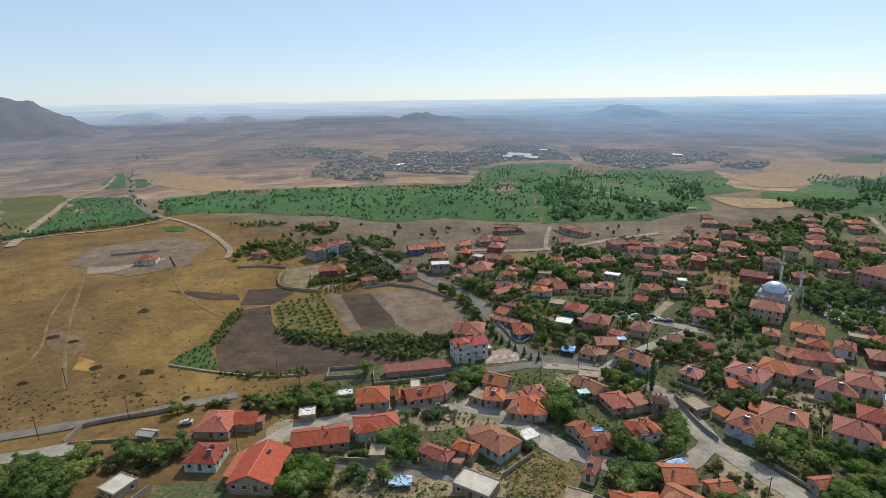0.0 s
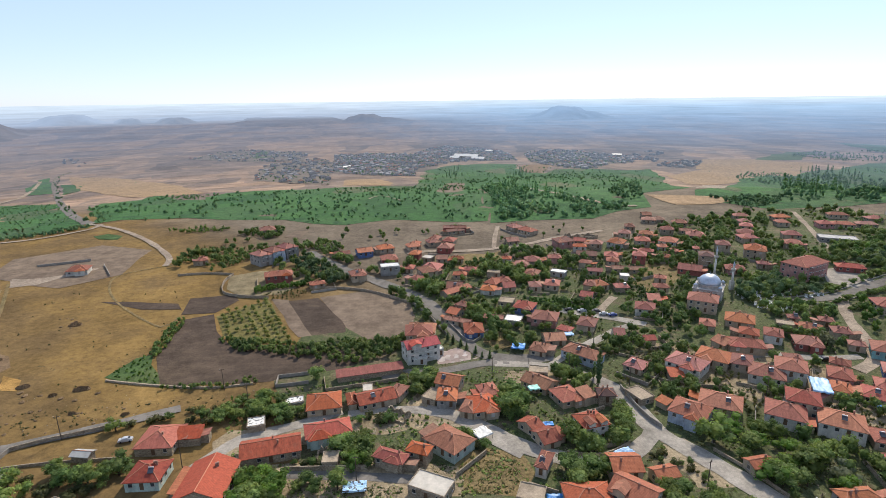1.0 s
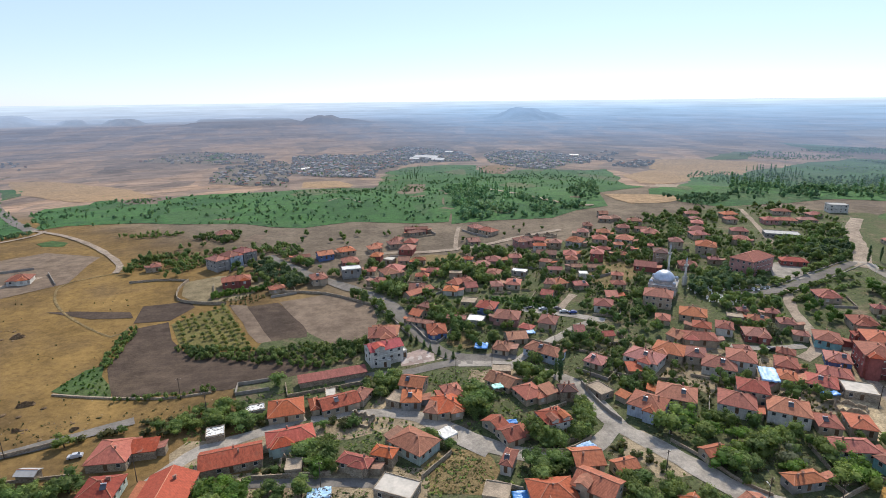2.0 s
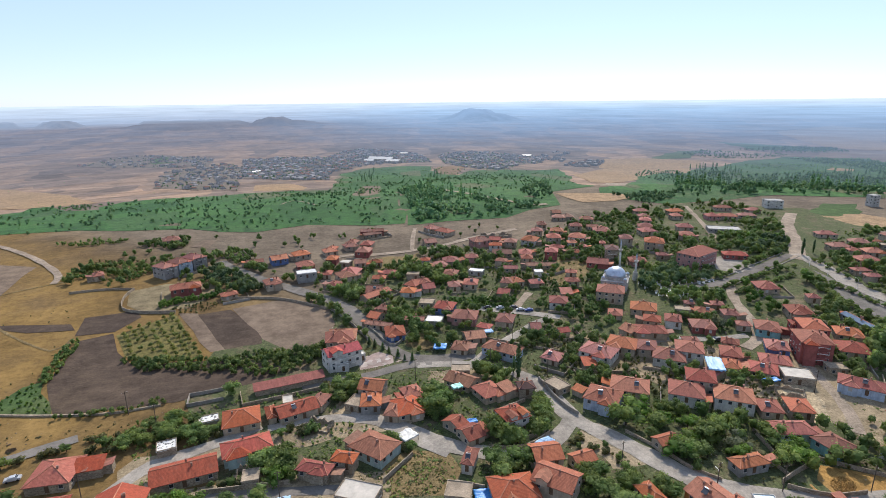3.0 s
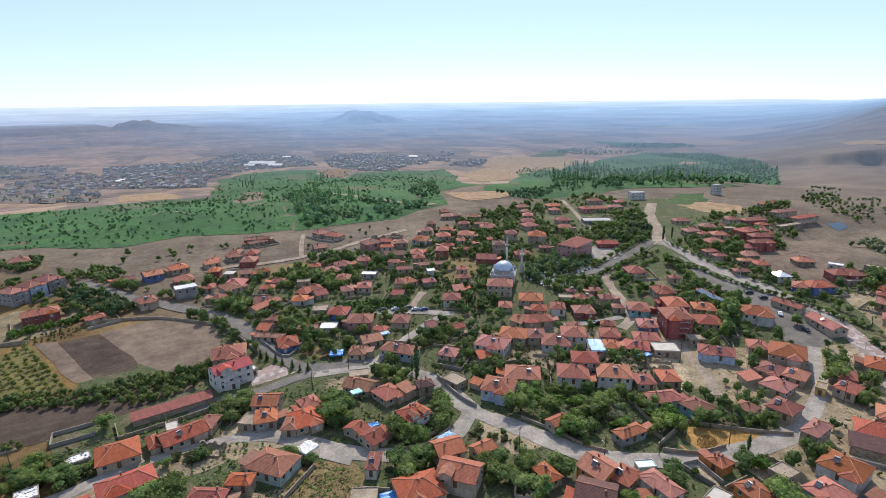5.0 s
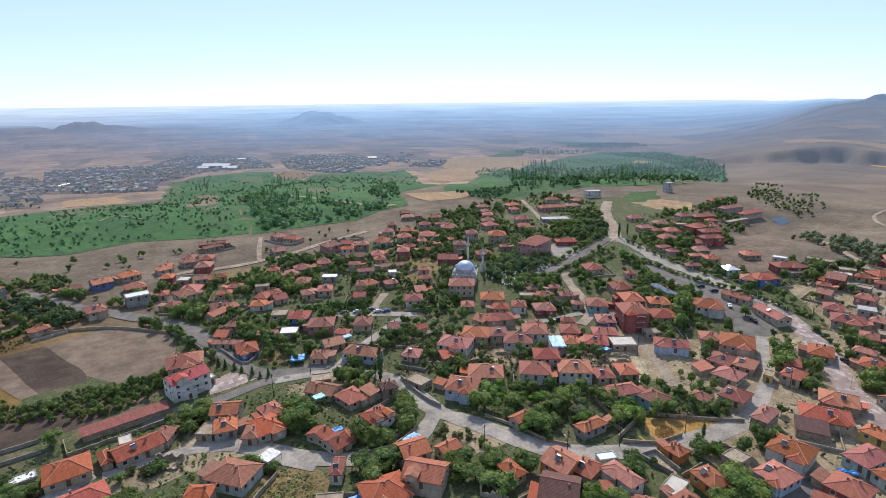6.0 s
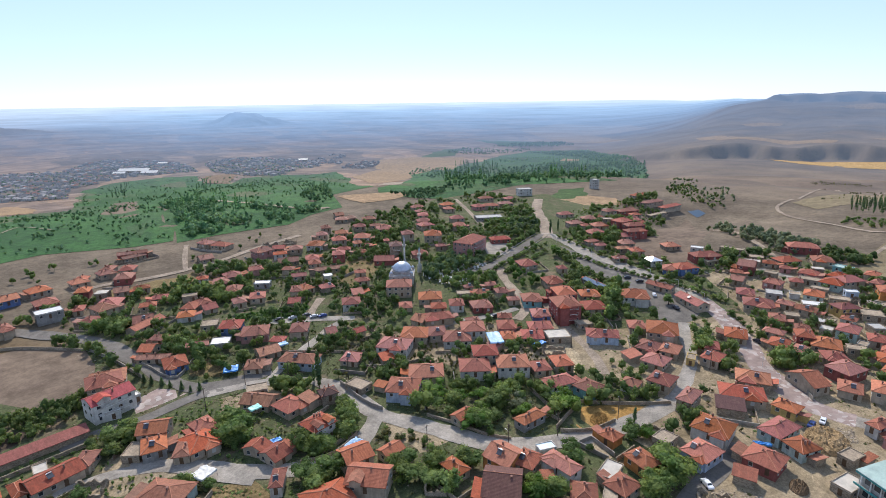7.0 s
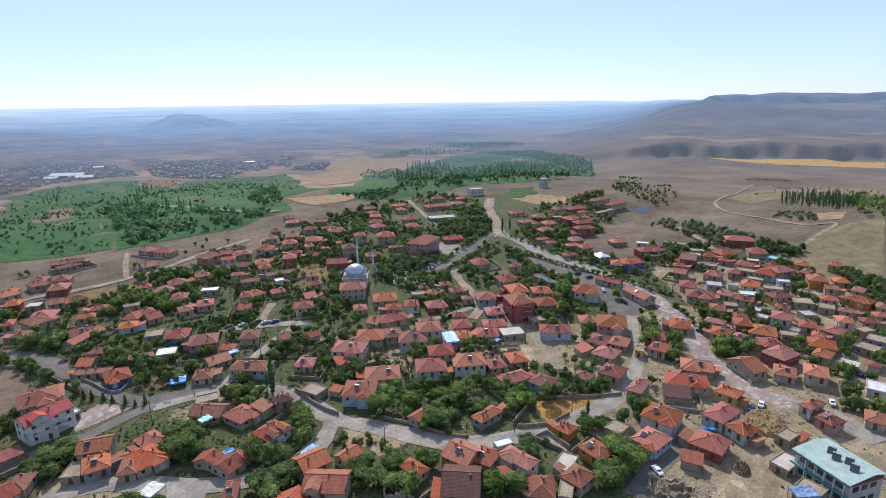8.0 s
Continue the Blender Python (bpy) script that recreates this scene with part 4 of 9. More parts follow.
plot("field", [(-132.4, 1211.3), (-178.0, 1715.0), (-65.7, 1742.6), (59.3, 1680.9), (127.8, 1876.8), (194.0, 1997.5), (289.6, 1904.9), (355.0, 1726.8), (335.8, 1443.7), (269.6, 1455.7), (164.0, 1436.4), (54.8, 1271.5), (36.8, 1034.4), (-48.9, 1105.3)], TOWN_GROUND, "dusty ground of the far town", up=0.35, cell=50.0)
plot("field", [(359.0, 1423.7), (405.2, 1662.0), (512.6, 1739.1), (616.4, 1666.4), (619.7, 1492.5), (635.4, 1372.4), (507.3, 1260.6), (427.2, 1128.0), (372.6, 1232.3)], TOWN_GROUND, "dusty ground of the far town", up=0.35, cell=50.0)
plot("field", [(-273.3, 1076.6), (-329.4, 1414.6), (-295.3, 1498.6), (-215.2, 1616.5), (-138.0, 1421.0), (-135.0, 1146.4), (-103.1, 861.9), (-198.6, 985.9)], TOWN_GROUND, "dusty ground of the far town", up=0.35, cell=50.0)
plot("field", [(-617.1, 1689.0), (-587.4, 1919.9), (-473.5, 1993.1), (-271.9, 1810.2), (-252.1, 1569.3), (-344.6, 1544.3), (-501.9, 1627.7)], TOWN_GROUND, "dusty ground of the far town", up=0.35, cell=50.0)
plot("field", [(2146.1, 660.4), (2231.4, 583.5), (2340.7, 476.3), (2316.8, 368.8), (2222.8, 351.0), (2217.9, 479.1), (2138.8, 589.9)], STUBBLE, "dry stubble terrace on the table mountain", up=0.6, cell=40.0)
plot("field", [(1886.5, 854.2), (1922.4, 804.9), (1937.1, 741.5), (1904.5, 735.3), (1858.1, 795.1)], STUBBLE, "dry stubble terrace on the table mountain", up=0.6, cell=40.0)
plot("field", [(1636.2, 865.4), (1578.9, 648.8), (1556.5, 468.7), (1501.4, 458.9), (1507.6, 618.7), (1504.3, 777.6)], STUBBLE, "pale terrace above the cliffs", up=0.6, cell=40.0)
plot("field", [(1623.1, 431.6), (1724.5, 374.8), (1753.6, 322.5), (1694.5, 316.3), (1621.4, 363.0)], STUBBLE, "pale terrace above the cliffs", up=0.6, cell=40.0)
plot("field", [(1849.9, 394.9), (1890.2, 289.5), (1834.6, 280.0), (1833.5, 360.9)], STUBBLE, "pale terrace above the cliffs", up=0.6, cell=40.0)


# ---- houses ----
HOUSES = []


def extruded(profile, x0, x1, name, mat):
    """A solid of one (y, z) outline drawn along x."""
    bm = bmesh.new()
    a, b = [[bm.verts.new((x, y, z)) for y, z in profile] for x in (x0, x1)]
    bm.faces.new(a)
    bm.faces.new(b[::-1])
    for k in range(len(a)):
        j = (k + 1) % len(a)
        bm.faces.new((a[j], a[k], b[k], b[j]))
    bmesh.ops.recalc_face_normals(bm, faces=bm.faces[:])
    return mesh_of(name, bm, mat)


def turned_square(rings, name, mat):
    """A solid of stacked squares: (z, half side) from the bottom up."""
    bm = bmesh.new()
    rows = [[bm.verts.new((sx * s, sy * s, z)) for sx, sy in ((-1, -1), (1, -1), (1, 1), (-1, 1))] for z, s in rings]
    for u, v in zip(rows, rows[1:]):
        for k in range(4):
            bm.faces.new((u[k], u[(k + 1) % 4], v[(k + 1) % 4], v[k]))
    bm.faces.new(rows[0][::-1])
    bm.faces.new(rows[-1])
    return mesh_of(name, bm, mat)


def window_mesh(w, h):
    """Frame slab with a sill that juts out."""
    return extruded([(0.05, -h / 2 - 0.1), (-0.18, -h / 2 - 0.1), (-0.18, -h / 2), (-0.05, -h / 2), (-0.05, h / 2), (0.05, h / 2)], -w / 2, w / 2, "window", FRAME)


def pane_mesh(w, h):
    bm = bmesh.new()
    box(bm, -w / 2 + 0.1, -0.062, -h / 2 + 0.1, w / 2 - 0.1, 0.0, h / 2 - 0.1)
    return mesh_of("pane", bm, GLASS)


def door_mesh():
    bm = bmesh.new()
    v = box(bm, -0.55, -0.07, 0, 0.55, 0.04, 2.1)
    front = [f for f in bm.faces if f.normal.y < -0.5 or all(abs(q.co.y + 0.07) < 1e-4 for q in f.verts)]
    bmesh.ops.inset_region(bm, faces=front, thickness=0.09, depth=-0.04)
    return mesh_of("door", bm, WOOD)


def chimney_mesh():
    return turned_square([(-1.2, 0.3), (1.0, 0.3), (1.0, 0.4), (1.12, 0.4), (1.12, 0.24), (1.38, 0.24), (1.38, 0.42), (1.5, 0.4)], "chimney", plaster("chimney_brick", (0.36, 0.20, 0.15), 0.4))


WINDOW, PANE = window_mesh(1.25, 1.3), pane_mesh(1.25, 1.3)
DOOR, CHIMNEY = door_mesh(), chimney_mesh()


def slope(bm, corners, uvl, thick=0.16):
    """One roof slope with thickness; its tile rows run up from the first edge."""
    p = [Vector(c) for c in corners]
    n = (p[1] - p[0]).cross(p[2] - p[0]).normalized()
    if n.z < 0:
        p = p[::-1]
        p = p[-2:] + p[:-2] if len(p) == 4 else p
        n = -n
    e = (p[1] - p[0]).normalized()
    u = n.cross(e)
    top = [bm.verts.new(q) for q in p]
    low = [bm.verts.new(q - Vector((0, 0, thick))) for q in p]
    faces = [bm.faces.new(top), bm.faces.new(low[::-1])]
    for i in range(len(p)):
        j = (i + 1) % len(p)
        faces.append(bm.faces.new((top[j], top[i], low[i], low[j])))
    for f in faces:
        for lp in f.loops:
            d = lp.vert.co - p[0]
            lp[uvl].uv = (d.dot(e), d.dot(u))


def ridge_bar(bm, a, b, r=0.13):
    a, b = Vector(a), Vector(b)
    if (b - a).length > 0.3:
        tube(bm, [a, b], [r, r], 6)


def roof_parts(kind, w, d, pitch=0.44):
    """Slopes and ridge lines of a roof over a w by d plan, eaves at z = 0. Returns corners of each slope, ridges, and a height function."""
    a, b = w / 2, d / 2
    if kind == "hip" or kind == "dormer":
        if w >= d:
            h, k = b * pitch, a - b * 0.92
            p, q = (-k, 0, h), (k, 0, h)
            s = [[(-a, -b, 0), (a, -b, 0), q, p], [(a, b, 0), (-a, b, 0), p, q], [(a, -b, 0), (a, b, 0), q], [(-a, b, 0), (-a, -b, 0), p]]
            hips = [(p, q), (p, (-a, -b, 0)), (p, (-a, b, 0)), (q, (a, -b, 0)), (q, (a, b, 0))]
        else:
            h, k = a * pitch, b - a * 0.92
            p, q = (0, -k, h), (0, k, h)
            s = [[(-a, -b, 0), (a, -b, 0), p], [(a, b, 0), (-a, b, 0), q], [(a, -b, 0), (a, b, 0), q, p], [(-a, b, 0), (-a, -b, 0), p, q]]
            hips = [(p, q), (p, (-a, -b, 0)), (p, (a, -b, 0)), (q, (-a, b, 0)), (q, (a, b, 0))]
        return s, hips, h
    if kind in ("gable", "cross"):
        h = b * pitch
        return [[(-a, -b, 0), (a, -b, 0), (a, 0, h), (-a, 0, h)], [(a, b, 0), (-a, b, 0), (-a, 0, h), (a, 0, h)]], [((-a, 0, h), (a, 0, h))], h
    if kind == "gablex":
        h = a * pitch
        return [[(a, -b, 0), (a, b, 0), (0, b, h), (0, -b, h)], [(-a, b, 0), (-a, -b, 0), (0, -b, h), (0, b, h)]], [((0, -b, h), (0, b, h))], h
    h = d * 0.2
    return [[(-a, -b, 0), (a, -b, 0), (a, b, h), (-a, b, h)]], [], h


def roof_mesh(kind, w, d, mat):
    bm = bmesh.new()
    uvl = bm.loops.layers.uv.new("uv")
    s, hips, h = roof_parts(kind, w, d)
    for c in s:
        slope(bm, c, uvl)
    return mesh_of("roof", bm, mat), hips, h


def wall_mesh(kind, w, d, h, mat, base=1.5):
    """Walls with plinth; gable ends are closed up to the roof."""
    bm = bmesh.new()
    a, b = w / 2 - 0.45, d / 2 - 0.45
    box(bm, -a, -b, -base, a, b, h - 0.03, 0)
    if kind in ("gable", "cross", "gablex", "shed"):
        top = {"shed": d * 0.2}.get(kind, (d if kind != "gablex" else w) / 2 * 0.44) - 0.38
        if kind == "gablex":
            ends = [[(-a, y, h - 0.03), (a, y, h - 0.03), (0, y, h + top)] for y in (-b, b)]
        elif kind == "shed":
            ends = [[(x, -b, h - 0.03), (x, b, h - 0.03), (x, b, h + top)] for x in (-a, a)]
        else:
            ends = [[(x, -b, h - 0.03), (x, b, h - 0.03), (x, 0, h + top)] for x in (-a, a)]
        v = [[bm.verts.new(p) for p in e] for e in ends]
        for t in v:
            bm.faces.new(t)
        for i in range(3):
            j = (i + 1) % 3
            bm.faces.new((v[0][i], v[0][j], v[1][j], v[1][i]))
    bmesh.ops.recalc_face_normals(bm, faces=bm.faces[:])
    return mesh_of("wall", bm, mat)


WORDS = {"white": "white-plastered", "cream": "cream-plastered", "blue": "blue-painted", "palebl": "pale blue-walled", "teal": "teal-painted",
         "palete": "pale green-painted", "pink": "pink-painted", "red": "dark red-painted", "orange": "orange-painted", "yellow": "yellow-painted",
         "grey": "grey-rendered", "stone": "rubble stone"}
TILE_WORDS = {"orange": "terracotta-tiled", "red": "red-tiled", "bright": "bright red-tiled", "brown": "brown-tiled", "pale": "faded-tiled",
              "dark": "dark brown-tiled", "steel": "blue-grey sheet", "crimson": "crimson-tiled", "rose": "weathered haze-tinted rose-tiled", "brick": "brick red-tiled", "rust": "rusty red-tiled", "tin": "bare tin", "white": "white sheet", "grey": "grey concrete",
              "stone": "mud-covered", "palebl": "pale blue sheet", "palete": "pale green sheet", "mottled": "white plastic sheet"}
SHAPE_WORDS = {"hip": "hipped roof", "gable": "gabled roof", "gablex": "gabled roof", "cross": "cross-gabled roof", "shed": "single-pitch roof", "flat": "flat roof", "dormer": "hipped roof with dormers"}


def house(x, y, turn, w, d, h, kind, wall, tile):
    """A village house: eave rectangle w by d, eaves h above the ground, the front towards local -y."""
    rnd = random.Random(int(x * 31 + y * 17))
    far = math.hypot(x, y)
    z = ground_z(x, y)
    m = pose(x, y, z, 0, 0, turn)
    storeys = 2 if h >= 4.4 else 1
    what = "shed" if (w * d < 42 and h < 2.8) else "house"
    ob = new(what)
    ob.matrix_basis = m
    size = ("three-storey " if h >= 6.6 else "two-storey " if storeys == 2 else "low ")
    tagged(ob, f"{size}{WORDS[wall]} {what} with a {TILE_WORDS[tile]} {SHAPE_WORDS[kind]}", what, "village houses" if what == "house" else "village sheds")
    HOUSES.append((x, y, math.hypot(w, d) / 2, w, d, turn))
    part("wall", wall_mesh(kind, w, d, h, WALLS[wall]), ob)
    if kind == "flat":
        bm = bmesh.new()
        box(bm, -w / 2 + 0.3, -d / 2 + 0.3, h - 0.028, w / 2 - 0.3, d / 2 - 0.3, h + 0.16)
        part("roof", mesh_of("roof", bm, FLATS[tile]), ob)
        bm = bmesh.new()
        t, a, b = 0.22, w / 2 - 0.28, d / 2 - 0.28
        for q in ((-a, -b, a, -b + t), (-a, b - t, a, b), (-a, -b + t, -a + t, b - t), (a - t, -b + t, a, b - t)):
            box(bm, q[0], q[1], h + 0.165, q[2], q[3], h + 0.42)
        part("parapet", mesh_of("parapet", bm, WALLS[wall]), ob)
        hips, rh = [], 0.2
    else:
        me, hips, rh = roof_mesh(kind, w, d, ROOFS[tile])
        part("roof", me, ob, pose(0, 0, h))
        if hips and far < 420:
            bm = bmesh.new()
            for a, b in hips:
                ridge_bar(bm, a, b)
            part("ridge_cap", mesh_of("ridge_cap", bm, RIDGE), ob, pose(0, 0, h))
        if kind in ("hip", "gable", "dormer", "cross", "gablex") and what == "house":
            for _ in range(rnd.choice((1, 1, 2, 2, 3))):
                cx, cy = rnd.uniform(-0.26, 0.26) * w, rnd.uniform(-0.2, 0.2) * d
                cz = h + rh * (0.5 if kind != "gablex" else 0.6) + 0.25
                part("chimney", CHIMNEY, ob, pose(cx, cy, cz) @ Matrix.Diagonal((0.72, 0.72, 0.85, 1)))
    if kind in ("dormer", "cross"):
        spots = ((-0.2, -0.3, 0), (0.25, -0.3, 0)) if kind == "dormer" else ((-0.22, -0.32, 0),)
        for k, (fx, fy, rt) in enumerate(spots):
            dm, _, _ = roof_mesh("gablex", w * 0.34, d * 0.5, ROOFS[tile])
            dorm = part("dormer", wall_mesh("gablex", w * 0.34, d * 0.46, 1.1, WALLS[wall], 0.9), ob, pose(fx * w, fy * d, h + 0.3))
            part("dormer_roof", dm, dorm, pose(0, 0, 1.1))
    if kind == "hip" and what == "house" and w > 8.5 and far < 420 and rnd.random() < 0.55:
        ww, wd, side = w * rnd.uniform(0.36, 0.5), d * rnd.uniform(0.62, 0.72), rnd.choice((-1, 1))
        at = pose(side * (w - ww) * rnd.uniform(0.2, 0.46), -d / 2 + wd * 0.32, 0)
        wing = part("wing", wall_mesh("hip", ww, wd, h - 0.02, WALLS[wall]), ob, at)
        me, lines, _ = roof_mesh("hip", ww, wd + 0.05, ROOFS[tile])
        part("wing_roof", me, wing, pose(0, 0, h + 0.03))
        bm = bmesh.new()
        for a, b in lines[:3]:
            ridge_bar(bm, a, b)
        part("wing_ridge", mesh_of("wing_ridge", bm, RIDGE), wing, pose(0, 0, h + 0.03))
        if rnd.random() < 0.8:
            part("wing_window", WINDOW, wing, pose(0, -wd / 2 + 0.45, h - 1.15))
    if h >= 6.6:
        for k in range(int(h / 2.75)):
            bal = part("balcony", bevelled_box("balcony", -w * 0.28, -d / 2 - 0.75, 0, w * 0.28, -d / 2 + 0.44, 0.18, TRIM), ob, pose(0, 0, 2.4 + 2.75 * k if k else 2.4))
            part("balcony_rail", bevelled_box("balcony_rail", -w * 0.28, -d / 2 - 0.75, 0.181, w * 0.28, -d / 2 - 0.65, 1.05, WALLS[wall]), bal)
    if what == "house" and kind != "flat" and far < 420 and rnd.random() < 0.42 and h < 6:
        side, aw, ad, ah = rnd.choice((-1, 1)), rnd.uniform(2.4, 3.6), d * rnd.uniform(0.4, 0.7), rnd.uniform(2.2, 2.8)
        at = pose(side * (w / 2 - 0.45 + aw / 2), rnd.uniform(-0.12, 0.12) * d, 0, 0, 0, 90 if side < 0 else -90)
        low = rnd.choice(("pale", "brown", "orange"))
        an = part("annex", wall_mesh("shed", ad, aw + 0.9, ah, WALLS[rnd.choice(("stone", "stone", wall))]), ob, at @ pose(0, 0, 0))
        part("annex_roof", roof_mesh("shed", ad, aw + 0.9, ROOFS[low])[0], an, pose(0, 0, ah))
    # windows and a door in regular bays
    a, b = w / 2 - 0.45, d / 2 - 0.45
    floors = max(1, int(h / 2.75)) if what == "house" and kind != "shed" else 0
    for fl in range(floors):
        zz = h - 1.15 - 2.75 * (floors - 1 - fl)
        for side, length in ((0, w), (1, d), (2, d)):
            if side == 1 and far > 330:
                continue
            n = max(1, int((length - 1.5) / 2.9))
            for k in range(n):
                s = (k + 0.5) / n * (length - 1.2) - (length - 1.2) / 2
                if fl == 0 and side == 0 and k == n // 2 and h - 2.75 * (floors - 1) > 2.4:
                    part("door", DOOR, ob, pose(s, -b, max(0.02, zz - 1.5)))
                    continue
                if rnd.random() < 0.16:
                    continue
                mm = (pose(s, -b, zz), pose(a, s, zz, 0, 0, 90), pose(-a, s, zz, 0, 0, -90))[side]
                win = part("window", WINDOW, ob, mm)
                part("pane", PANE, win)
    if kind in ("hip", "gable") and what == "house" and far < 300 and tile != "dark" and rnd.random() < (0.42 if far < 230 and x > 60 else 0.16):
        solar_heater(m @ pose(rnd.uniform(-0.2, 0.2) * w, -d * 0.23, h + rh * 0.5 + 0.1, 0, 0, rnd.uniform(-8, 8)) @ Matrix.Diagonal((0.78, 0.78, 0.78, 1)))
    return ob


def heater_meshes():
    panel = extruded([(-0.95, 0.12), (-0.95, 0.22), (0.75, 1.25), (0.75, 1.15)], -1.0, 1.0, "panel", PANEL)
    bm = bmesh.new()
    tube(bm, [(-1.0, 0.9, 1.45), (-0.95, 0.9, 1.45), (0.95, 0.9, 1.45), (1.0, 0.9, 1.45)], [0.1, 0.2, 0.2, 0.1], 10)
    tank = mesh_of("tank", bm, TANK)
    bm = bmesh.new()
    tube(bm, [(0, 0.9, -0.9), (0, 0.9, 1.3)], [0.04, 0.04], 5)
    leg = mesh_of("leg", bm, TANK)
    return panel, tank, leg


HEATER = heater_meshes()


def solar_heater(m):
    ob = new("solar_water_heater")
    ob.matrix_basis = m
    tagged(ob, "solar water heater with dark panel and steel tank on a roof", "solar heater", "rooftop solar heaters")
    part("panel", HEATER[0], ob)
    part("tank", HEATER[1], ob)
    for x in (-0.8, 0.8):
        part("leg", HEATER[2], ob, pose(x, 0, 0))
    return ob


house(10.1, 224.0, -10, 12.8, 11.5, 4.4, "hip", "cream", "brown")
house(33.7, 225.2, -4, 9.2, 11.5, 2.6, "hip", "blue", "rust")
house(27.9, 234.6, -32, 13.8, 5, 2.5, "gable", "cream", "pale")
house(27.7, 244.2, -41, 6.6, 8.5, 2.5, "gable", "cream", "orange")
house(32.9, 252.0, -41, 7.8, 6, 2.5, "hip", "cream", "rose")
house(53.9, 232.6, -25, 8.5, 8, 2.5, "flat", "grey", "white")
house(62.1, 244.2, -29, 10.2, 10.2, 3.7, "hip", "blue", "brick")
house(68.7, 231.1, -25, 12.2, 11.5, 3.7, "hip", "pink", "brick")
house(74.7, 219.6, -42, 6.7, 6, 2.5, "hip", "cream", "brick")
house(67.1, 212.1, -0, 9.5, 9, 2.6, "gable", "cream", "pale")
house(58.8, 203.8, -30, 7.7, 9, 2.5, "hip", "cream", "pale")
house(51.6, 177.7, -49, 11.8, 9, 2.5, "gable", "cream", "pale")
house(53.4, 185.7, -16, 8.0, 6, 2.5, "flat", "stone", "stone")
house(31.3, 173.4, 11, 7.3, 8.8, 3, "hip", "cream", "rust")
house(16.2, 170.7, -10, 7.5, 9.3, 3.7, "hip", "grey", "orange")
house(18.0, 179.4, -25, 9.5, 9, 4.4, "gable", "cream", "orange")
house(11.3, 173.0, -34, 6.2, 8, 2.5, "flat", "stone", "stone")
house(27.8, 165.0, 9, 10.3, 11.5, 3, "hip", "cream", "orange")
house(23.1, 163.4, -25, 5.5, 8.5, 3, "hip", "cream", "pale")
house(-1.3, 176.5, -29, 5.7, 8.5, 3, "hip", "cream", "rose")
# pale blue wall colour holds the blue-grey shade of its front
house(74.5, 195.5, -47, 16.1, 9, 3.7, "hip", "palebl", "rust")
house(92.9, 185.3, -49, 8.2, 9, 2.5, "hip", "cream", "rose")
house(111.4, 181.3, -51, 13.8, 11.5, 4.4, "hip", "white", "rose")
house(104.0, 176.1, -10, 5.8, 6, 2.5, "shed", "cream", "orange")
house(109.2, 155.4, -35, 13.7, 11.5, 3.7, "hip", "cream", "orange")
# bluish front shade put into the wall colour as pale blue
house(95.8, 150.9, -44, 12.0, 11.5, 4.4, "hip", "palebl", "orange")
house(125.9, 146.1, -36, 12.2, 11.5, 4.4, "hip", "white", "orange")
house(90.9, 159.2, -62, 4.9, 4, 2.5, "shed", "cream", "rust")
house(84.7, 164.9, -71, 8.9, 7, 2.5, "flat", "stone", "stone")
house(58.5, 167.3, 16, 9.1, 10.1, 3, "hip", "cream", "orange")
house(65.1, 165.5, 20, 5.8, 6, 3.7, "shed", "cream", "orange")
house(71.9, 164.3, -7, 6.6, 6, 4.4, "hip", "stone", "dark")
house(59.9, 146.7, 12, 9.2, 8.8, 5.9, "dormer", "white", "rust")
house(44.8, 144.8, 18, 6.9, 8.6, 2.6, "gable", "cream", "rust")
house(41.7, 151.1, 33, 5.4, 8.5, 2.6, "gable", "cream", "orange")
house(73.0, 123.6, 8, 7.4, 6, 3, "gable", "cream", "orange")
house(83.4, 105.3, -86, 8.3, 5.5, 3, "hip", "cream", "orange")
house(88.1, 90.4, -48, 10.7, 13.4, 4.4, "gable", "stone", "dark")
house(102.1, 124.7, 7, 7.6, 5.5, 3, "gable", "cream", "rust")
house(139.0, 138.4, -36, 13.1, 11.5, 4.8, "hip", "white", "orange")
house(147.1, 131.1, -27, 7.5, 9, 3, "hip", "cream", "orange")
house(155.7, 127.7, -28, 7.9, 9.9, 3.7, "hip", "cream", "orange")
house(143.4, 118.2, -15, 12.3, 7.8, 3.7, "hip", "palete", "rose")
house(149.0, 108.8, -85, 9.0, 8.9, 3.7, "hip", "teal", "rose")
house(118.6, 109.2, 0, 10.9, 5.5, 3.3, "hip", "grey", "orange")
house(163.4, 100.9, -77, 6.8, 6.7, 3.3, "hip", "white", "rust")
house(173.8, 94.7, -79, 8.9, 10, 3.7, "hip", "cream", "rose")
house(186.2, 105.0, -81, 9.6, 10.2, 3, "hip", "cream", "rose")
house(168.4, 81.4, -81, 5.6, 11.3, 5.2, "hip", "stone", "rose")
house(198.1, 96.8, -67, 4.0, 6, 3, "flat", "yellow", "stone")
house(204.3, 91.2, -81, 7.5, 9.3, 3.7, "hip", "cream", "brick")
house(158.9, 67.9, -79, 11.5, 11.1, 4.4, "hip", "white", "orange")
house(144.9, 64.3, -93, 8.8, 10.3, 3.7, "hip", "palebl", "orange")
house(142.3, 74.7, -88, 6.0, 7, 3.7, "flat", "stone", "stone")
house(131.0, 86.3, -89, 6.0, 6.1, 3.3, "hip", "orange", "rust")
house(127.9, 73.1, -98, 8.8, 7.5, 3.7, "hip", "orange", "rust")
house(113.8, 70.2, -89, 7.3, 8.3, 3.7, "hip", "cream", "rust")
house(116.9, 76.4, -75, 5.6, 9, 3, "flat", "stone", "pale")
house(107.3, 86.1, -88, 11.2, 6.2, 4.4, "hip", "white", "rose")
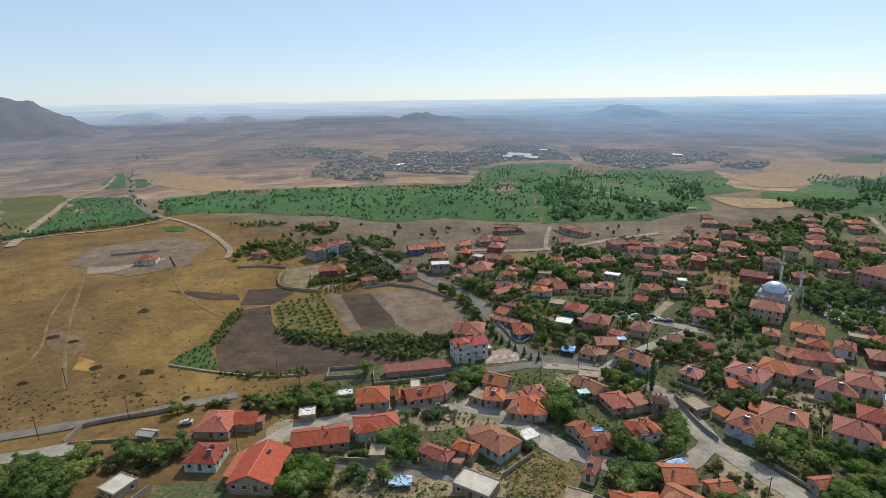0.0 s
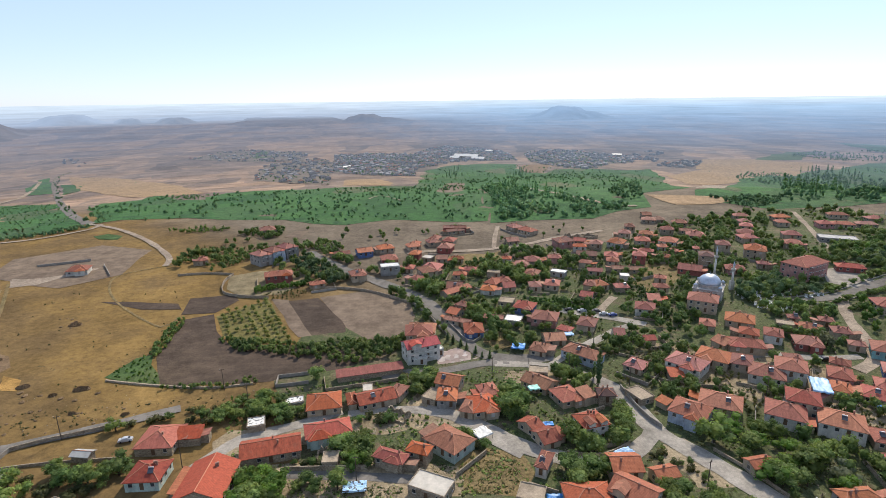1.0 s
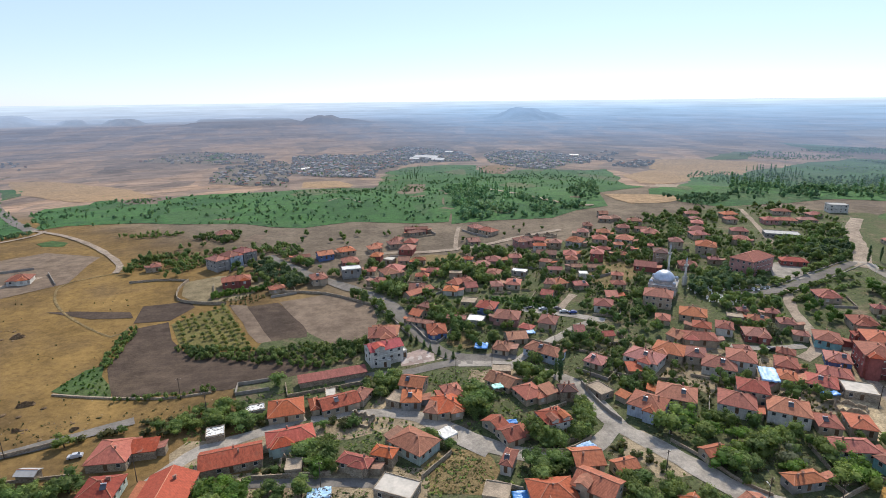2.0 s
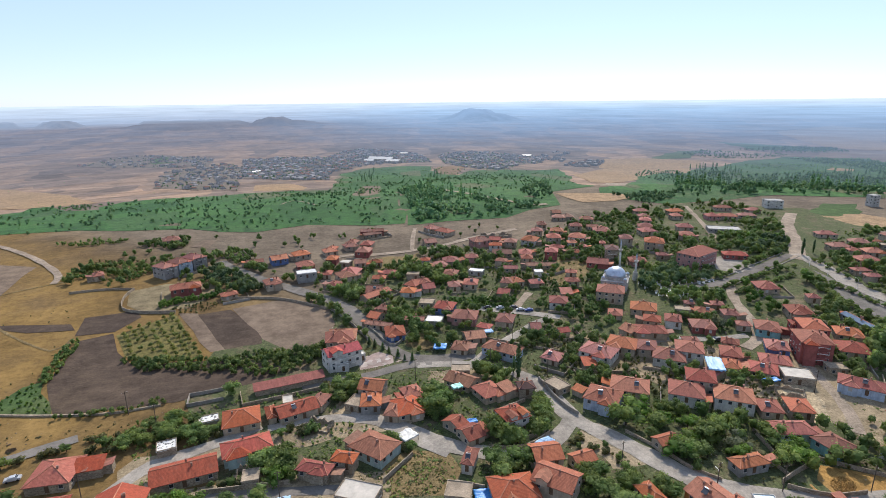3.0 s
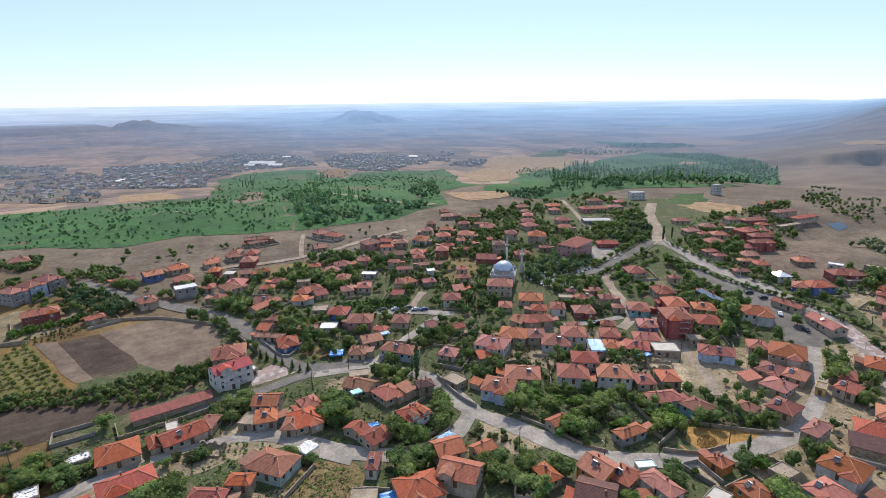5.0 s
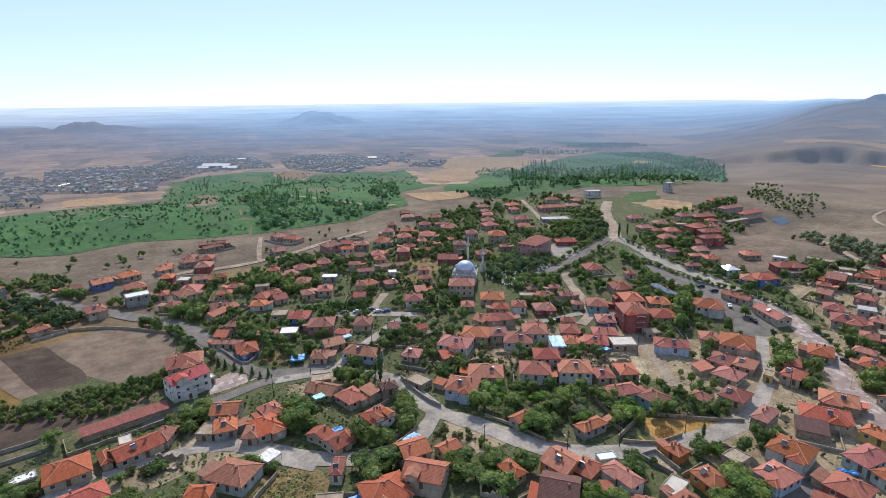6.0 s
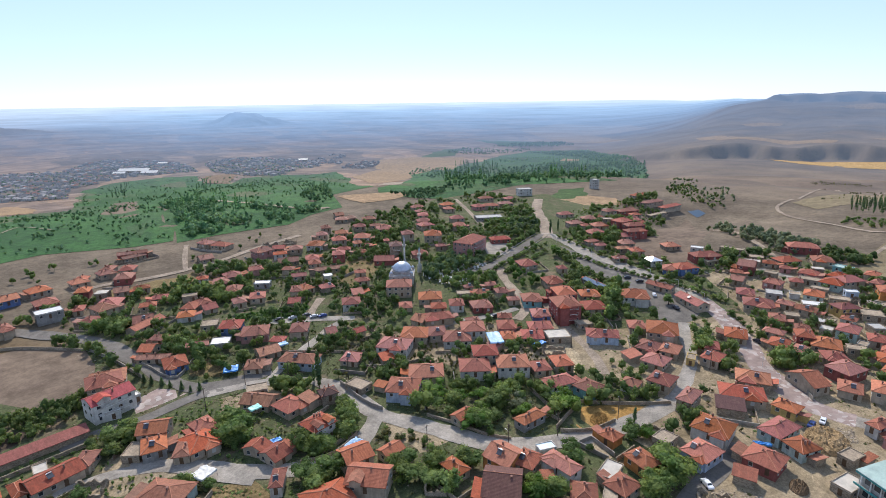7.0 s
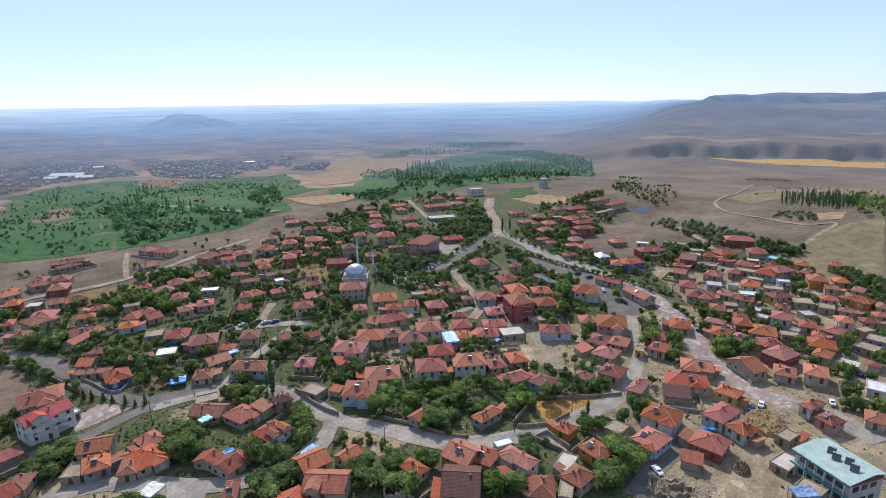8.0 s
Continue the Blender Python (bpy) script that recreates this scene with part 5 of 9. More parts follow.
house(101.6, 93.9, -72, 6.9, 8.6, 3.7, "hip", "cream", "rust")
house(97.1, 99.0, -79, 9.6, 10.2, 4.4, "gable", "orange", "orange")
house(100.9, 85.4, -34, 4.1, 5, 2.5, "shed", "cream", "orange")
house(103.6, 75.0, -50, 7.4, 9.2, 3, "hip", "cream", "rust")
house(107.7, 69.7, -60, 4.4, 8, 3, "flat", "stone", "stone")
house(111.3, 95.6, -20, 6.3, 4, 2.5, "flat", "white", "palebl")
house(200.0, 74.1, -64, 11.9, 10.2, 3.7, "hip", "stone", "orange")
house(186.9, 72.1, -58, 15.0, 10, 3.7, "hip", "cream", "red")
house(176.7, 71.2, -58, 9.4, 7, 3, "shed", "stone", "dark")
house(189.4, 58.3, -90, 8.1, 7.3, 3.7, "hip", "yellow", "orange")
house(174.6, 54.9, -97, 7.6, 13.1, 3.7, "hip", "palete", "rose")
house(170.4, 47.0, -109, 7.5, 8.2, 3.7, "hip", "palete", "orange")
house(156.0, 51.3, -86, 10.0, 10.2, 3.7, "hip", "red", "red")
house(145.0, 52.0, -70, 6.3, 5, 3, "shed", "stone", "rust")
house(177.0, 36.4, -101, 5.0, 7, 3, "flat", "stone", "stone")
house(163.6, 32.8, -100, 5.9, 9, 2.5, "flat", "stone", "pale")
house(199.7, 35.6, -105, 4.6, 8.8, 4.1, "hip", "white", "orange")
house(194.6, 29.2, -113, 5.9, 7.3, 3.7, "hip", "pink", "red")
house(179.6, 33.0, -105, 2.9, 5, 2.5, "shed", "cream", "rust")
house(213.0, 60.7, -25, 7.8, 13.2, 3.7, "gable", "cream", "orange")
house(219.2, 49.3, -74, 7.8, 9.8, 3, "hip", "cream", "rust")
house(224.1, 40.6, -75, 8.2, 10.2, 4.4, "hip", "cream", "orange")
house(230.3, 54.2, -104, 9.6, 12, 4.4, "hip", "red", "rose")
house(252.7, 45.6, -72, 10.4, 10.2, 3, "hip", "cream", "orange")
house(243.5, 42.9, -90, 6.6, 8.5, 3, "hip", "cream", "orange")
house(247.5, 27.4, -75, 4.6, 5, 2.5, "hip", "cream", "rose")
house(229.0, 23.1, -79, 6.7, 9, 3, "flat", "white", "white")
house(206.9, 19.6, -79, 6.0, 8.5, 3, "hip", "cream", "rust")
house(154.1, 24.4, -98, 6.8, 7, 3.7, "flat", "stone", "stone")
house(13.0, 353.5, -20, 6.8, 8.5, 3, "hip", "cream", "brick")
house(11.9, 330.9, -18, 7.2, 9, 3.7, "hip", "red", "orange")
house(27.6, 365.3, -28, 7.6, 9, 3, "hip", "cream", "rose")
house(36.8, 358.4, -23, 8.6, 10.2, 3, "hip", "cream", "rose")
house(32.7, 342.0, -21, 9.6, 11.5, 3.7, "hip", "red", "rose")
house(39.4, 389.3, -12, 8.7, 6, 3.7, "gable", "red", "brown")
house(48.0, 387.9, -4, 9.0, 6, 3.7, "gable", "red", "brown")
house(89.4, 388.2, -64, 11.5, 9, 3, "hip", "cream", "rose")
house(96.0, 376.2, -54, 13.3, 9, 3, "hip", "cream", "brick")
house(79.3, 353.4, 3, 8.9, 9, 2.5, "gable", "stone", "brown")
house(112.1, 341.9, 8, 13.1, 10.2, 4.4, "hip", "pink", "brown")
house(83.0, 310.7, -6, 10.1, 10.2, 3, "hip", "cream", "rose")
house(75.1, 305.1, -15, 8.9, 11.1, 2.6, "hip", "cream", "rose")
house(92.6, 288.4, -32, 9.4, 6, 3, "flat", "grey", "tin")
house(76.9, 288.8, -27, 8.7, 10.9, 3, "hip", "cream", "rose")
house(74.2, 271.2, -7, 6.9, 8.7, 3, "hip", "cream", "rose")
house(84.1, 272.1, -22, 8.3, 10.2, 3, "hip", "cream", "brick")
house(53.4, 280.0, -41, 8.1, 10.1, 2.5, "hip", "cream", "brick")
house(59.3, 281.2, 2, 7.6, 9.5, 2.5, "hip", "cream", "rose")
house(59.9, 273.6, 3, 7.1, 8.9, 2.5, "gable", "cream", "rose")
house(31.1, 276.3, -12, 9.0, 10.2, 2.5, "gable", "cream", "rose")
house(20.9, 306.5, -24, 11.2, 12.8, 3, "hip", "red", "brick")
house(8.0, 308.1, -13, 5.1, 8.5, 2.5, "hip", "cream", "rose")
house(10.7, 290.0, -32, 7.7, 9, 2.5, "hip", "cream", "brick")
house(45.1, 235.8, -21, 9.5, 5, 2.5, "gable", "cream", "pale")
house(147.9, 234.0, -34, 14.0, 12, 6, "hip", "cream", "brick")
house(155.5, 216.1, -34, 12.4, 11.5, 3, "hip", "cream", "orange")
house(159.8, 199.4, -34, 7.6, 9.5, 3.7, "hip", "white", "brick")
house(169.1, 191.4, -26, 10.5, 10.2, 3, "hip", "red", "rose")
house(139.5, 215.3, -32, 6.9, 8.6, 2.5, "hip", "cream", "rose")
house(136.9, 197.6, -72, 7.5, 9, 2.5, "gable", "cream", "orange")
house(143.0, 192.8, -24, 14.1, 9, 3.7, "hip", "cream", "rose")
house(125.0, 185.6, -43, 12.5, 11.5, 3.7, "hip", "cream", "orange")
house(133.1, 180.4, -29, 8.5, 10.2, 3.7, "hip", "cream", "rose")
house(137.0, 170.9, -37, 12.6, 11.5, 3.7, "hip", "white", "rose")
house(146.6, 171.4, -35, 11.0, 11.5, 5.2, "hip", "white", "brick")
house(119.0, 234.4, -26, 9.5, 10.2, 3.7, "hip", "white", "brick")
house(128.5, 244.9, -16, 6.5, 7, 2.5, "shed", "cream", "rose")
house(104.4, 268.0, -31, 7.5, 9.4, 3, "hip", "cream", "rose")
house(108.7, 267.9, 10, 7.6, 9.5, 3, "hip", "cream", "orange")
house(113.4, 287.1, -20, 9.0, 6, 3, "gable", "cream", "rose")
house(127.3, 277.9, -15, 5.6, 6, 2.5, "flat", "white", "white")
house(133.3, 287.7, -15, 18.4, 6, 2.6, "gable", "cream", "pale")
house(133.6, 313.0, -21, 8.6, 10.2, 2.5, "hip", "cream", "rose")
house(147.4, 303.5, -28, 8.4, 10.2, 5.2, "hip", "red", "rose")
house(146.5, 335.7, -37, 11.2, 11.5, 3.7, "hip", "white", "orange")
house(163.5, 334.5, -20, 10.0, 10.2, 4.4, "hip", "cream", "orange")
house(174.2, 351.6, -26, 9.7, 9, 3.7, "hip", "cream", "orange")
house(180.5, 332.4, -37, 11.5, 11.5, 3.7, "hip", "white", "rose")
house(173.8, 312.8, -32, 6.2, 6, 3, "hip", "pink", "brick")
house(205.6, 343.3, -21, 12.1, 11.5, 3.7, "hip", "pink", "brick")
house(167.4, 281.0, -34, 12.9, 10.2, 3, "gable", "red", "brick")
house(180.7, 288.1, -28, 8.5, 10.2, 8, "hip", "stone", "dark")
house(256.1, 363.7, -32, 9.3, 10.2, 3.7, "hip", "cream", "rose")
house(243.0, 344.7, -25, 11.2, 10.2, 3.7, "hip", "cream", "rose")
house(235.8, 332.0, -9, 12.0, 10.2, 3.7, "hip", "cream", "brick")
house(269.5, 335.2, -25, 11.7, 10.2, 3.7, "hip", "cream", "brick")
house(254.4, 314.1, -27, 11.4, 10.2, 3.7, "hip", "cream", "brick")
house(218.8, 299.4, -32, 12.5, 12.8, 6, "hip", "cream", "orange")
house(223.5, 264.3, 23, 23.1, 14, 8.5, "hip", "pink", "brick")
house(253.5, 267.1, -28, 14.3, 8, 3, "hip", "red", "brick")
house(288.9, 370.8, -13, 9.3, 9, 3.7, "hip", "cream", "rose")
house(215.3, 383.3, -24, 11.2, 9, 3, "hip", "stone", "brown")
house(197.2, 396.1, -24, 10.9, 9, 3, "hip", "stone", "brown")
house(86.4, 223.5, -31, 8.5, 10.6, 3, "hip", "cream", "rose")
house(96.7, 212.7, -12, 5.2, 8.5, 2.5, "gable", "cream", "rose")
house(107.1, 205.6, -0, 5.6, 6, 2.5, "gable", "cream", "brick")
house(161.6, 165.4, -36, 8.3, 10.2, 3.7, "hip", "pink", "rose")
house(193.1, 179.7, -37, 10.2, 11.5, 3.7, "hip", "teal", "rose")
house(184.2, 165.3, -37, 9.1, 10.2, 3, "hip", "blue", "rose")
house(174.9, 156.9, -36, 11.3, 9, 2.5, "hip", "red", "rose")
house(165.6, 152.9, -42, 10.5, 10.2, 2.5, "hip", "cream", "brick")
house(155.7, 158.3, -36, 7.0, 8.8, 3, "hip", "cream", "orange")
house(146.2, 156.3, -74, 6.2, 6, 2.5, "shed", "cream", "rose")
house(192.5, 157.3, -30, 12.2, 14.1, 9, "hip", "red", "red")
house(204.1, 168.0, -30, 10.5, 12.8, 8, "hip", "red", "red")
house(202.7, 175.0, -26, 4.4, 6, 5.9, "hip", "red", "red")
house(209.0, 153.2, -36, 11.4, 11.5, 3.7, "hip", "cream", "brick")
house(219.7, 164.2, -38, 10.5, 10.2, 3.7, "hip", "cream", "orange")
house(219.4, 188.6, -27, 10.6, 11.5, 3.7, "hip", "cream", "brick")
house(239.9, 199.8, -28, 6.1, 6, 3, "hip", "cream", "brick")
house(230.1, 219.1, -24, 11.0, 11.5, 3, "hip", "cream", "rose")
house(235.3, 171.6, -103, 18.2, 5, 3, "gable", "grey", "steel")
house(234.4, 147.3, -47, 13.7, 12.8, 4.4, "hip", "white", "orange")
house(257.5, 146.7, -89, 14.8, 6, 3, "gable", "cream", "rose")
house(251.0, 125.7, -113, 17.7, 8, 3.3, "gable", "cream", "rose")
house(187.9, 132.0, -50, 14.2, 9, 3.7, "hip", "palebl", "rose")
house(207.6, 128.2, -46, 7.7, 9.6, 3, "hip", "cream", "brick")
house(209.0, 116.3, -58, 13.3, 14.1, 5.2, "hip", "cream", "orange")
house(194.3, 113.4, -73, 8.9, 10.2, 3, "hip", "cream", "rose")
house(198.7, 106.1, -72, 7.9, 9.9, 3, "hip", "cream", "orange")
house(339.6, 218.5, -25, 14.2, 9, 7.5, "hip", "red", "brick")
house(331.4, 211.7, -22, 15.7, 8, 6, "hip", "red", "brick")
house(345.3, 232.7, -9, 13.3, 10.2, 7.5, "hip", "red", "brick")
house(396.7, 262.7, -20, 18.9, 8, 4.4, "hip", "red", "brick")
house(347.7, 264.6, -35, 11.7, 10.2, 3.7, "hip", "cream", "rose")
house(334.2, 244.4, -28, 11.7, 10.2, 3.7, "hip", "cream", "orange")
house(315.0, 233.8, -16, 12.6, 10.2, 3.7, "hip", "pink", "rose")
house(285.3, 157.5, -60, 8.9, 10.2, 3, "hip", "blue", "rose")
house(290.9, 152.7, -28, 14, 10.2, 4, "hip", "blue", "brick")
house(289.9, 171.7, -24, 8.1, 9, 3.7, "hip", "white", "tin")
house(318.2, 154.7, -29, 17.2, 10, 4.4, "hip", "red", "rose")
house(442.7, 268.5, -5, 24.0, 8, 3.7, "hip", "cream", "rose")
house(453.8, 257.5, -2, 26.6, 8, 3.7, "hip", "cream", "brick")
house(325.4, 181.4, -33, 10.9, 9, 3, "hip", "stone", "orange")
house(322.6, 215.7, -30, 10.8, 9, 3, "hip", "stone", "rose")
house(310.3, 204.7, -40, 10.5, 9, 3, "hip", "stone", "pale")
house(349.1, 388.9, -22, 14.6, 8, 3.7, "hip", "cream", "rose")
house(326.4, 357.8, -27, 15.9, 8, 3.7, "hip", "cream", "orange")
house(401.6, 388.3, -23, 15, 10, 7, "flat", "white", "grey")
house(494.7, 371.5, -5, 8, 8, 10, "flat", "white", "grey")
house(316.2, 129.0, -75, 9.2, 11.5, 5.2, "gable", "red", "rose")
house(377.5, 123.0, -60, 17.5, 11, 4.4, "hip", "red", "rose")
house(346.6, 120.1, -29, 13.3, 10.2, 3, "hip", "cream", "orange")
house(360.8, 106.4, -62, 11.2, 11.5, 3, "hip", "cream", "red")
house(353.4, 93.5, -94, 9.2, 7, 3, "flat", "teal", "palete")
house(340.0, 134.1, -65, 8.4, 7, 3, "flat", "stone", "stone")
house(348.1, 152.4, -81, 14.4, 6, 2.5, "flat", "stone", "stone")
house(321.3, 98.9, -80, 10.7, 7, 3, "flat", "cream", "stone")
house(322.7, 88.8, -91, 10.5, 10.2, 3.7, "hip", "palete", "red")
house(335.6, 90.8, -98, 7.6, 9.5, 3.7, "hip", "cream", "red")
house(330.5, 84.7, -26, 13.3, 10.2, 4.4, "hip", "cream", "rose")
house(335.7, 73.5, -93, 5.1, 8.5, 4.4, "hip", "cream", "brick")
house(327.5, 66.6, -65, 8.9, 11.1, 4.4, "hip", "orange", "orange")
house(287.8, 102.9, -65, 8.0, 8, 3.7, "flat", "grey", "grey")
house(280.3, 113.3, -64, 8.7, 10.2, 3, "hip", "cream", "brick")
house(269.7, 102.5, -63, 13.5, 11.5, 3.7, "hip", "cream", "rose")
house(299.9, 89.3, -74, 9.0, 10.2, 3.7, "hip", "palete", "orange")
house(291.5, 73.8, -122, 8.1, 10.6, 4.4, "hip", "yellow", "brick")
house(259.1, 89.9, -68, 7.2, 8.9, 3.7, "hip", "yellow", "rose")
house(231.8, 95.2, -64, 9.2, 11.5, 3, "hip", "cream", "orange")
house(266.9, 64.7, -82, 8.3, 10.4, 4.4, "hip", "palete", "rose")
house(294.5, 64.1, -61, 9.3, 9, 3, "flat", "stone", "stone")
house(294.5, 53.9, -76, 6.9, 8, 3, "flat", "stone", "stone")
house(311.3, 44.6, -100, 11.2, 8.2, 3.7, "hip", "orange", "orange")
house(266.9, 54.4, -70, 7.2, 9, 3.7, "hip", "cream", "rose")
house(267.7, 44.4, -95, 7.2, 9, 3.7, "hip", "cream", "rose")
house(235.0, 79.1, -76, 7.6, 9.6, 3.7, "hip", "cream", "orange")
house(236.8, 71.7, -82, 5.4, 8.5, 3, "hip", "cream", "rose")
house(247.9, 66.5, -70, 11.0, 11.5, 3.7, "hip", "cream", "orange")
house(240.0, 60.9, -53, 8.9, 9, 3, "hip", "cream", "rose")
house(276.1, 36.0, -120, 5.6, 7, 3.7, "flat", "pink", "stone")
house(269.9, 30.4, -90, 7.4, 8, 3.7, "flat", "grey", "stone")
house(260.8, 31.7, -101, 8.2, 8, 3, "flat", "stone", "stone")
house(203.4, 413.8, -12, 8.0, 9, 3, "gable", "stone", "brown")
house(205.5, 396.2, -18, 9.0, 9, 3, "hip", "stone", "brown")
house(119.2, 316.9, -19, 12.8, 9, 2.5, "gable", "stone", "brown")
house(272.8, 395.7, -21, 11.8, 9, 3.7, "hip", "cream", "orange")
house(300.0, 387.5, -8, 13.1, 9, 3.7, "hip", "cream", "orange")
house(262.9, 376.8, -13, 8.8, 9, 3.7, "hip", "cream", "rose")
house(316.0, 362.0, -17, 10.6, 10.2, 3.7, "hip", "pink", "rose")
house(346.1, 358.3, -23, 14.1, 8, 3, "hip", "stone", "brown")
house(367.7, 374.9, -14, 11.5, 9, 3, "hip", "cream", "rose")
house(293.9, 323.6, -29, 22.7, 12, 3, "flat", "grey", "grey")
house(191.6, 276.7, -25, 10.5, 9, 3, "hip", "pink", "rose")
house(349.9, 290.6, -25, 13.0, 9, 3, "hip", "cream", "rose")
house(296.0, 221.4, -20, 9.2, 6, 3, "hip", "stone", "rose")
house(297.7, 197.8, -32, 9.9, 6, 3, "hip", "stone", "pale")
house(425.3, 251.8, -1, 27.2, 6, 2.5, "flat", "stone", "stone")
house(453.9, 288.8, -11, 18.5, 8, 3.7, "hip", "cream", "red")
house(332.7, 167.2, -66, 8.1, 6, 3, "flat", "white", "white")
house(314.9, 149.2, -26, 8.6, 6, 2.5, "flat", "stone", "stone")
house(296.6, 96.7, -66, 5.3, 6, 2.5, "flat", "white", "stone")
house(289.4, 85.8, -61, 10.1, 7, 2.5, "flat", "cream", "white")
house(349.5, 79.1, -85, 6.8, 8.5, 3.7, "hip", "cream", "red")
house(273.7, 73.2, -87, 4.0, 6, 3, "flat", "stone", "stone")
house(259.0, 57.0, -87, 4.2, 6, 3, "flat", "grey", "stone")
house(280.6, 58.3, -43, 6.4, 7, 3, "flat", "stone", "grey")
house(335.8, 57.7, -63, 7.4, 9, 3, "hip", "cream", "orange")
house(311.3, 36.1, -70, 5.4, 8.5, 3, "hip", "cream", "rose")
house(261.0, 49.0, -79, 4.9, 8.5, 3, "hip", "cream", "rose")
house(183.0, 114.0, -112, 7.0, 6, 2.5, "shed", "cream", "rose")
house(173.3, 145.1, -31, 11.0, 9, 3, "flat", "stone", "pale")
house(192.0, 145.4, -27, 7.5, 6, 2.5, "flat", "stone", "stone")
house(135.0, 150.3, -34, 10.5, 10.2, 6, "hip", "cream", "brick")
house(247.6, 74.6, -61, 7.3, 9, 5, "hip", "red", "red")
house(270.4, 76.8, -89, 5.8, 6, 3, "flat", "stone", "grey")
house(264.2, 71.7, -81, 5.4, 6, 3, "flat", "cream", "pale")
house(211.9, 95.8, -60, 6.2, 8.5, 4, "hip", "cream", "rose")
house(314.1, 78.1, -57, 6.3, 5, 4, "flat", "palebl", "white")
house(358.3, 65.0, -87, 6.5, 8.5, 4, "hip", "stone", "brick")
house(324.2, 47.6, -89, 5.7, 8.5, 4, "hip", "cream", "rose")
house(317.6, 116.5, -82, 7.0, 6, 3, "flat", "stone", "stone")
house(279.7, 187.9, -33, 9.0, 6, 3, "hip", "stone", "rose")
house(297.3, 188.4, -31, 8.6, 9, 4, "hip", "cream", "brick")
house(290.5, 209.9, -28, 8.2, 6, 4, "hip", "cream", "rose")
house(380.4, 269.1, -17, 11.3, 9, 5, "hip", "cream", "rose")
house(325.4, 260.3, -17, 12.0, 9, 4, "hip", "stone", "brown")
house(211.5, 280.7, -24, 7.0, 6, 3, "hip", "stone", "rose")
house(207.8, 315.2, -25, 8.8, 10.2, 5, "hip", "cream", "rose")
house(188.3, 312.0, -25, 4.2, 6, 4, "hip", "stone", "rose")
house(171.5, 372.5, -17, 7.3, 9, 4, "hip", "stone", "brown")
house(160.2, 355.2, -23, 8.3, 9, 4, "hip", "cream", "rose")
house(193.9, 360.1, -23, 9.1, 9, 4, "hip", "stone", "rose")
house(131.7, 334.0, -27, 8.5, 9, 4, "hip", "stone", "brown")
house(179.1, 213.2, -26, 5.1, 5, 3, "hip", "stone", "rose")
house(190.9, 207.9, -30, 6.3, 6, 3, "hip", "stone", "rose")
house(31.0, 271.1, 34, 17.6, 7, 2.5, "gable", "cream", "rose")
house(-44.4, 288.6, 16, 8.9, 6, 2.5, "hip", "cream", "orange")
house(43.4, 384.2, 16, 14.5, 6, 2.5, "gable", "stone", "brown")
house(-76.5, 156.7, -2, 12.1, 12.8, 3, "hip", "stone", "red")
house(-67.9, 157.2, 2, 8.1, 6, 3, "shed", "stone", "red")
house(-73.2, 139.6, -2, 10.3, 10.2, 3.3, "hip", "palete", "red")
house(-54.8, 133.2, -3, 13.6, 16.6, 3.7, "gablex", "stone", "bright")
house(-40.6, 148.1, 10, 18.1, 10, 3, "gable", "stone", "rust")
house(-27.3, 172.3, 6, 12.3, 11.5, 3, "hip", "cream", "red")
house(-24.0, 154.6, 12, 14.9, 9, 3.7, "hip", "palete", "red")
house(-9.4, 173.4, 17, 13.8, 9, 3, "gable", "cream", "rust")
house(-17.9, 173.5, 11, 3.6, 8.5, 2.5, "hip", "cream", "rust")
house(-12.0, 192.9, 10, 26.3, 5, 2.4, "shed", "stone", "brick")
house(-12.4, 180.0, 4, 4.3, 6, 2.5, "flat", "stone", "pale")
house(-3.8, 138.6, -29, 10.5, 5.5, 3.7, "hip", "stone", "red")
house(4.7, 140.1, -28, 7.5, 5.5, 4.4, "hip", "stone", "red")
house(14.2, 144.8, -47, 13.3, 10.7, 3.7, "hip", "palete", "rust")
house(7.3, 126.0, -31, 12.0, 8, 3, "flat", "stone", "pale")
house(-37.9, 174.3, 12, 7.0, 5, 2.5, "flat", "stone", "mottled")
house(-48.4, 162.4, 11, 6.3, 6, 2.5, "flat", "stone", "mottled")
house(-92.9, 127.3, -24, 7.5, 8, 2.5, "flat", "stone", "pale")
house(-97.1, 150.9, -11, 6.3, 4, 2.5, "gable", "stone", "grey")
house(-21.8, 141.1, -1, 5.4, 6, 2.5, "flat", "stone", "stone")
house(-185.8, 320.1, 12, 11.8, 10.2, 3, "hip", "white", "rust")
house(-67.3, 299.7, 13, 15.6, 9, 4.4, "hip", "red", "red")
# wall colours take the mauve-grey that these sides show in shade
house(-83.7, 330.0, 47, 9.2, 11.5, 6.7, "hip", "grey", "rose")
house(-77.2, 336.8, 48, 9.4, 11.5, 6.7, "hip", "palebl", "rose")
house(-70.5, 343.9, 48, 9.7, 11.5, 6.7, "hip", "grey", "rose")
house(-22.6, 298.4, 16, 9.2, 10.2, 3.7, "hip", "cream", "rose")
house(-4.2, 305.3, 7, 11.7, 8, 5.2, "flat", "grey", "white")
house(-34.9, 338.9, 11, 10.6, 6, 2.5, "gable", "cream", "rose")
house(-20.7, 339.1, 17, 10.5, 9, 3.7, "gable", "blue", "orange")
house(-7.2, 347.2, 17, 10.9, 10.2, 3, "hip", "cream", "orange")
house(11.3, 349.1, 13, 9.3, 9, 3, "hip", "cream", "orange")
house(-4.8, 325.5, 9, 10.6, 10.2, 3, "hip", "red", "rose")
house(17.6, 299.9, 19, 9.8, 11.5, 3.7, "hip", "cream", "rust")
house(25.3, 357.2, 13, 9.5, 9, 3, "hip", "cream", "brown")
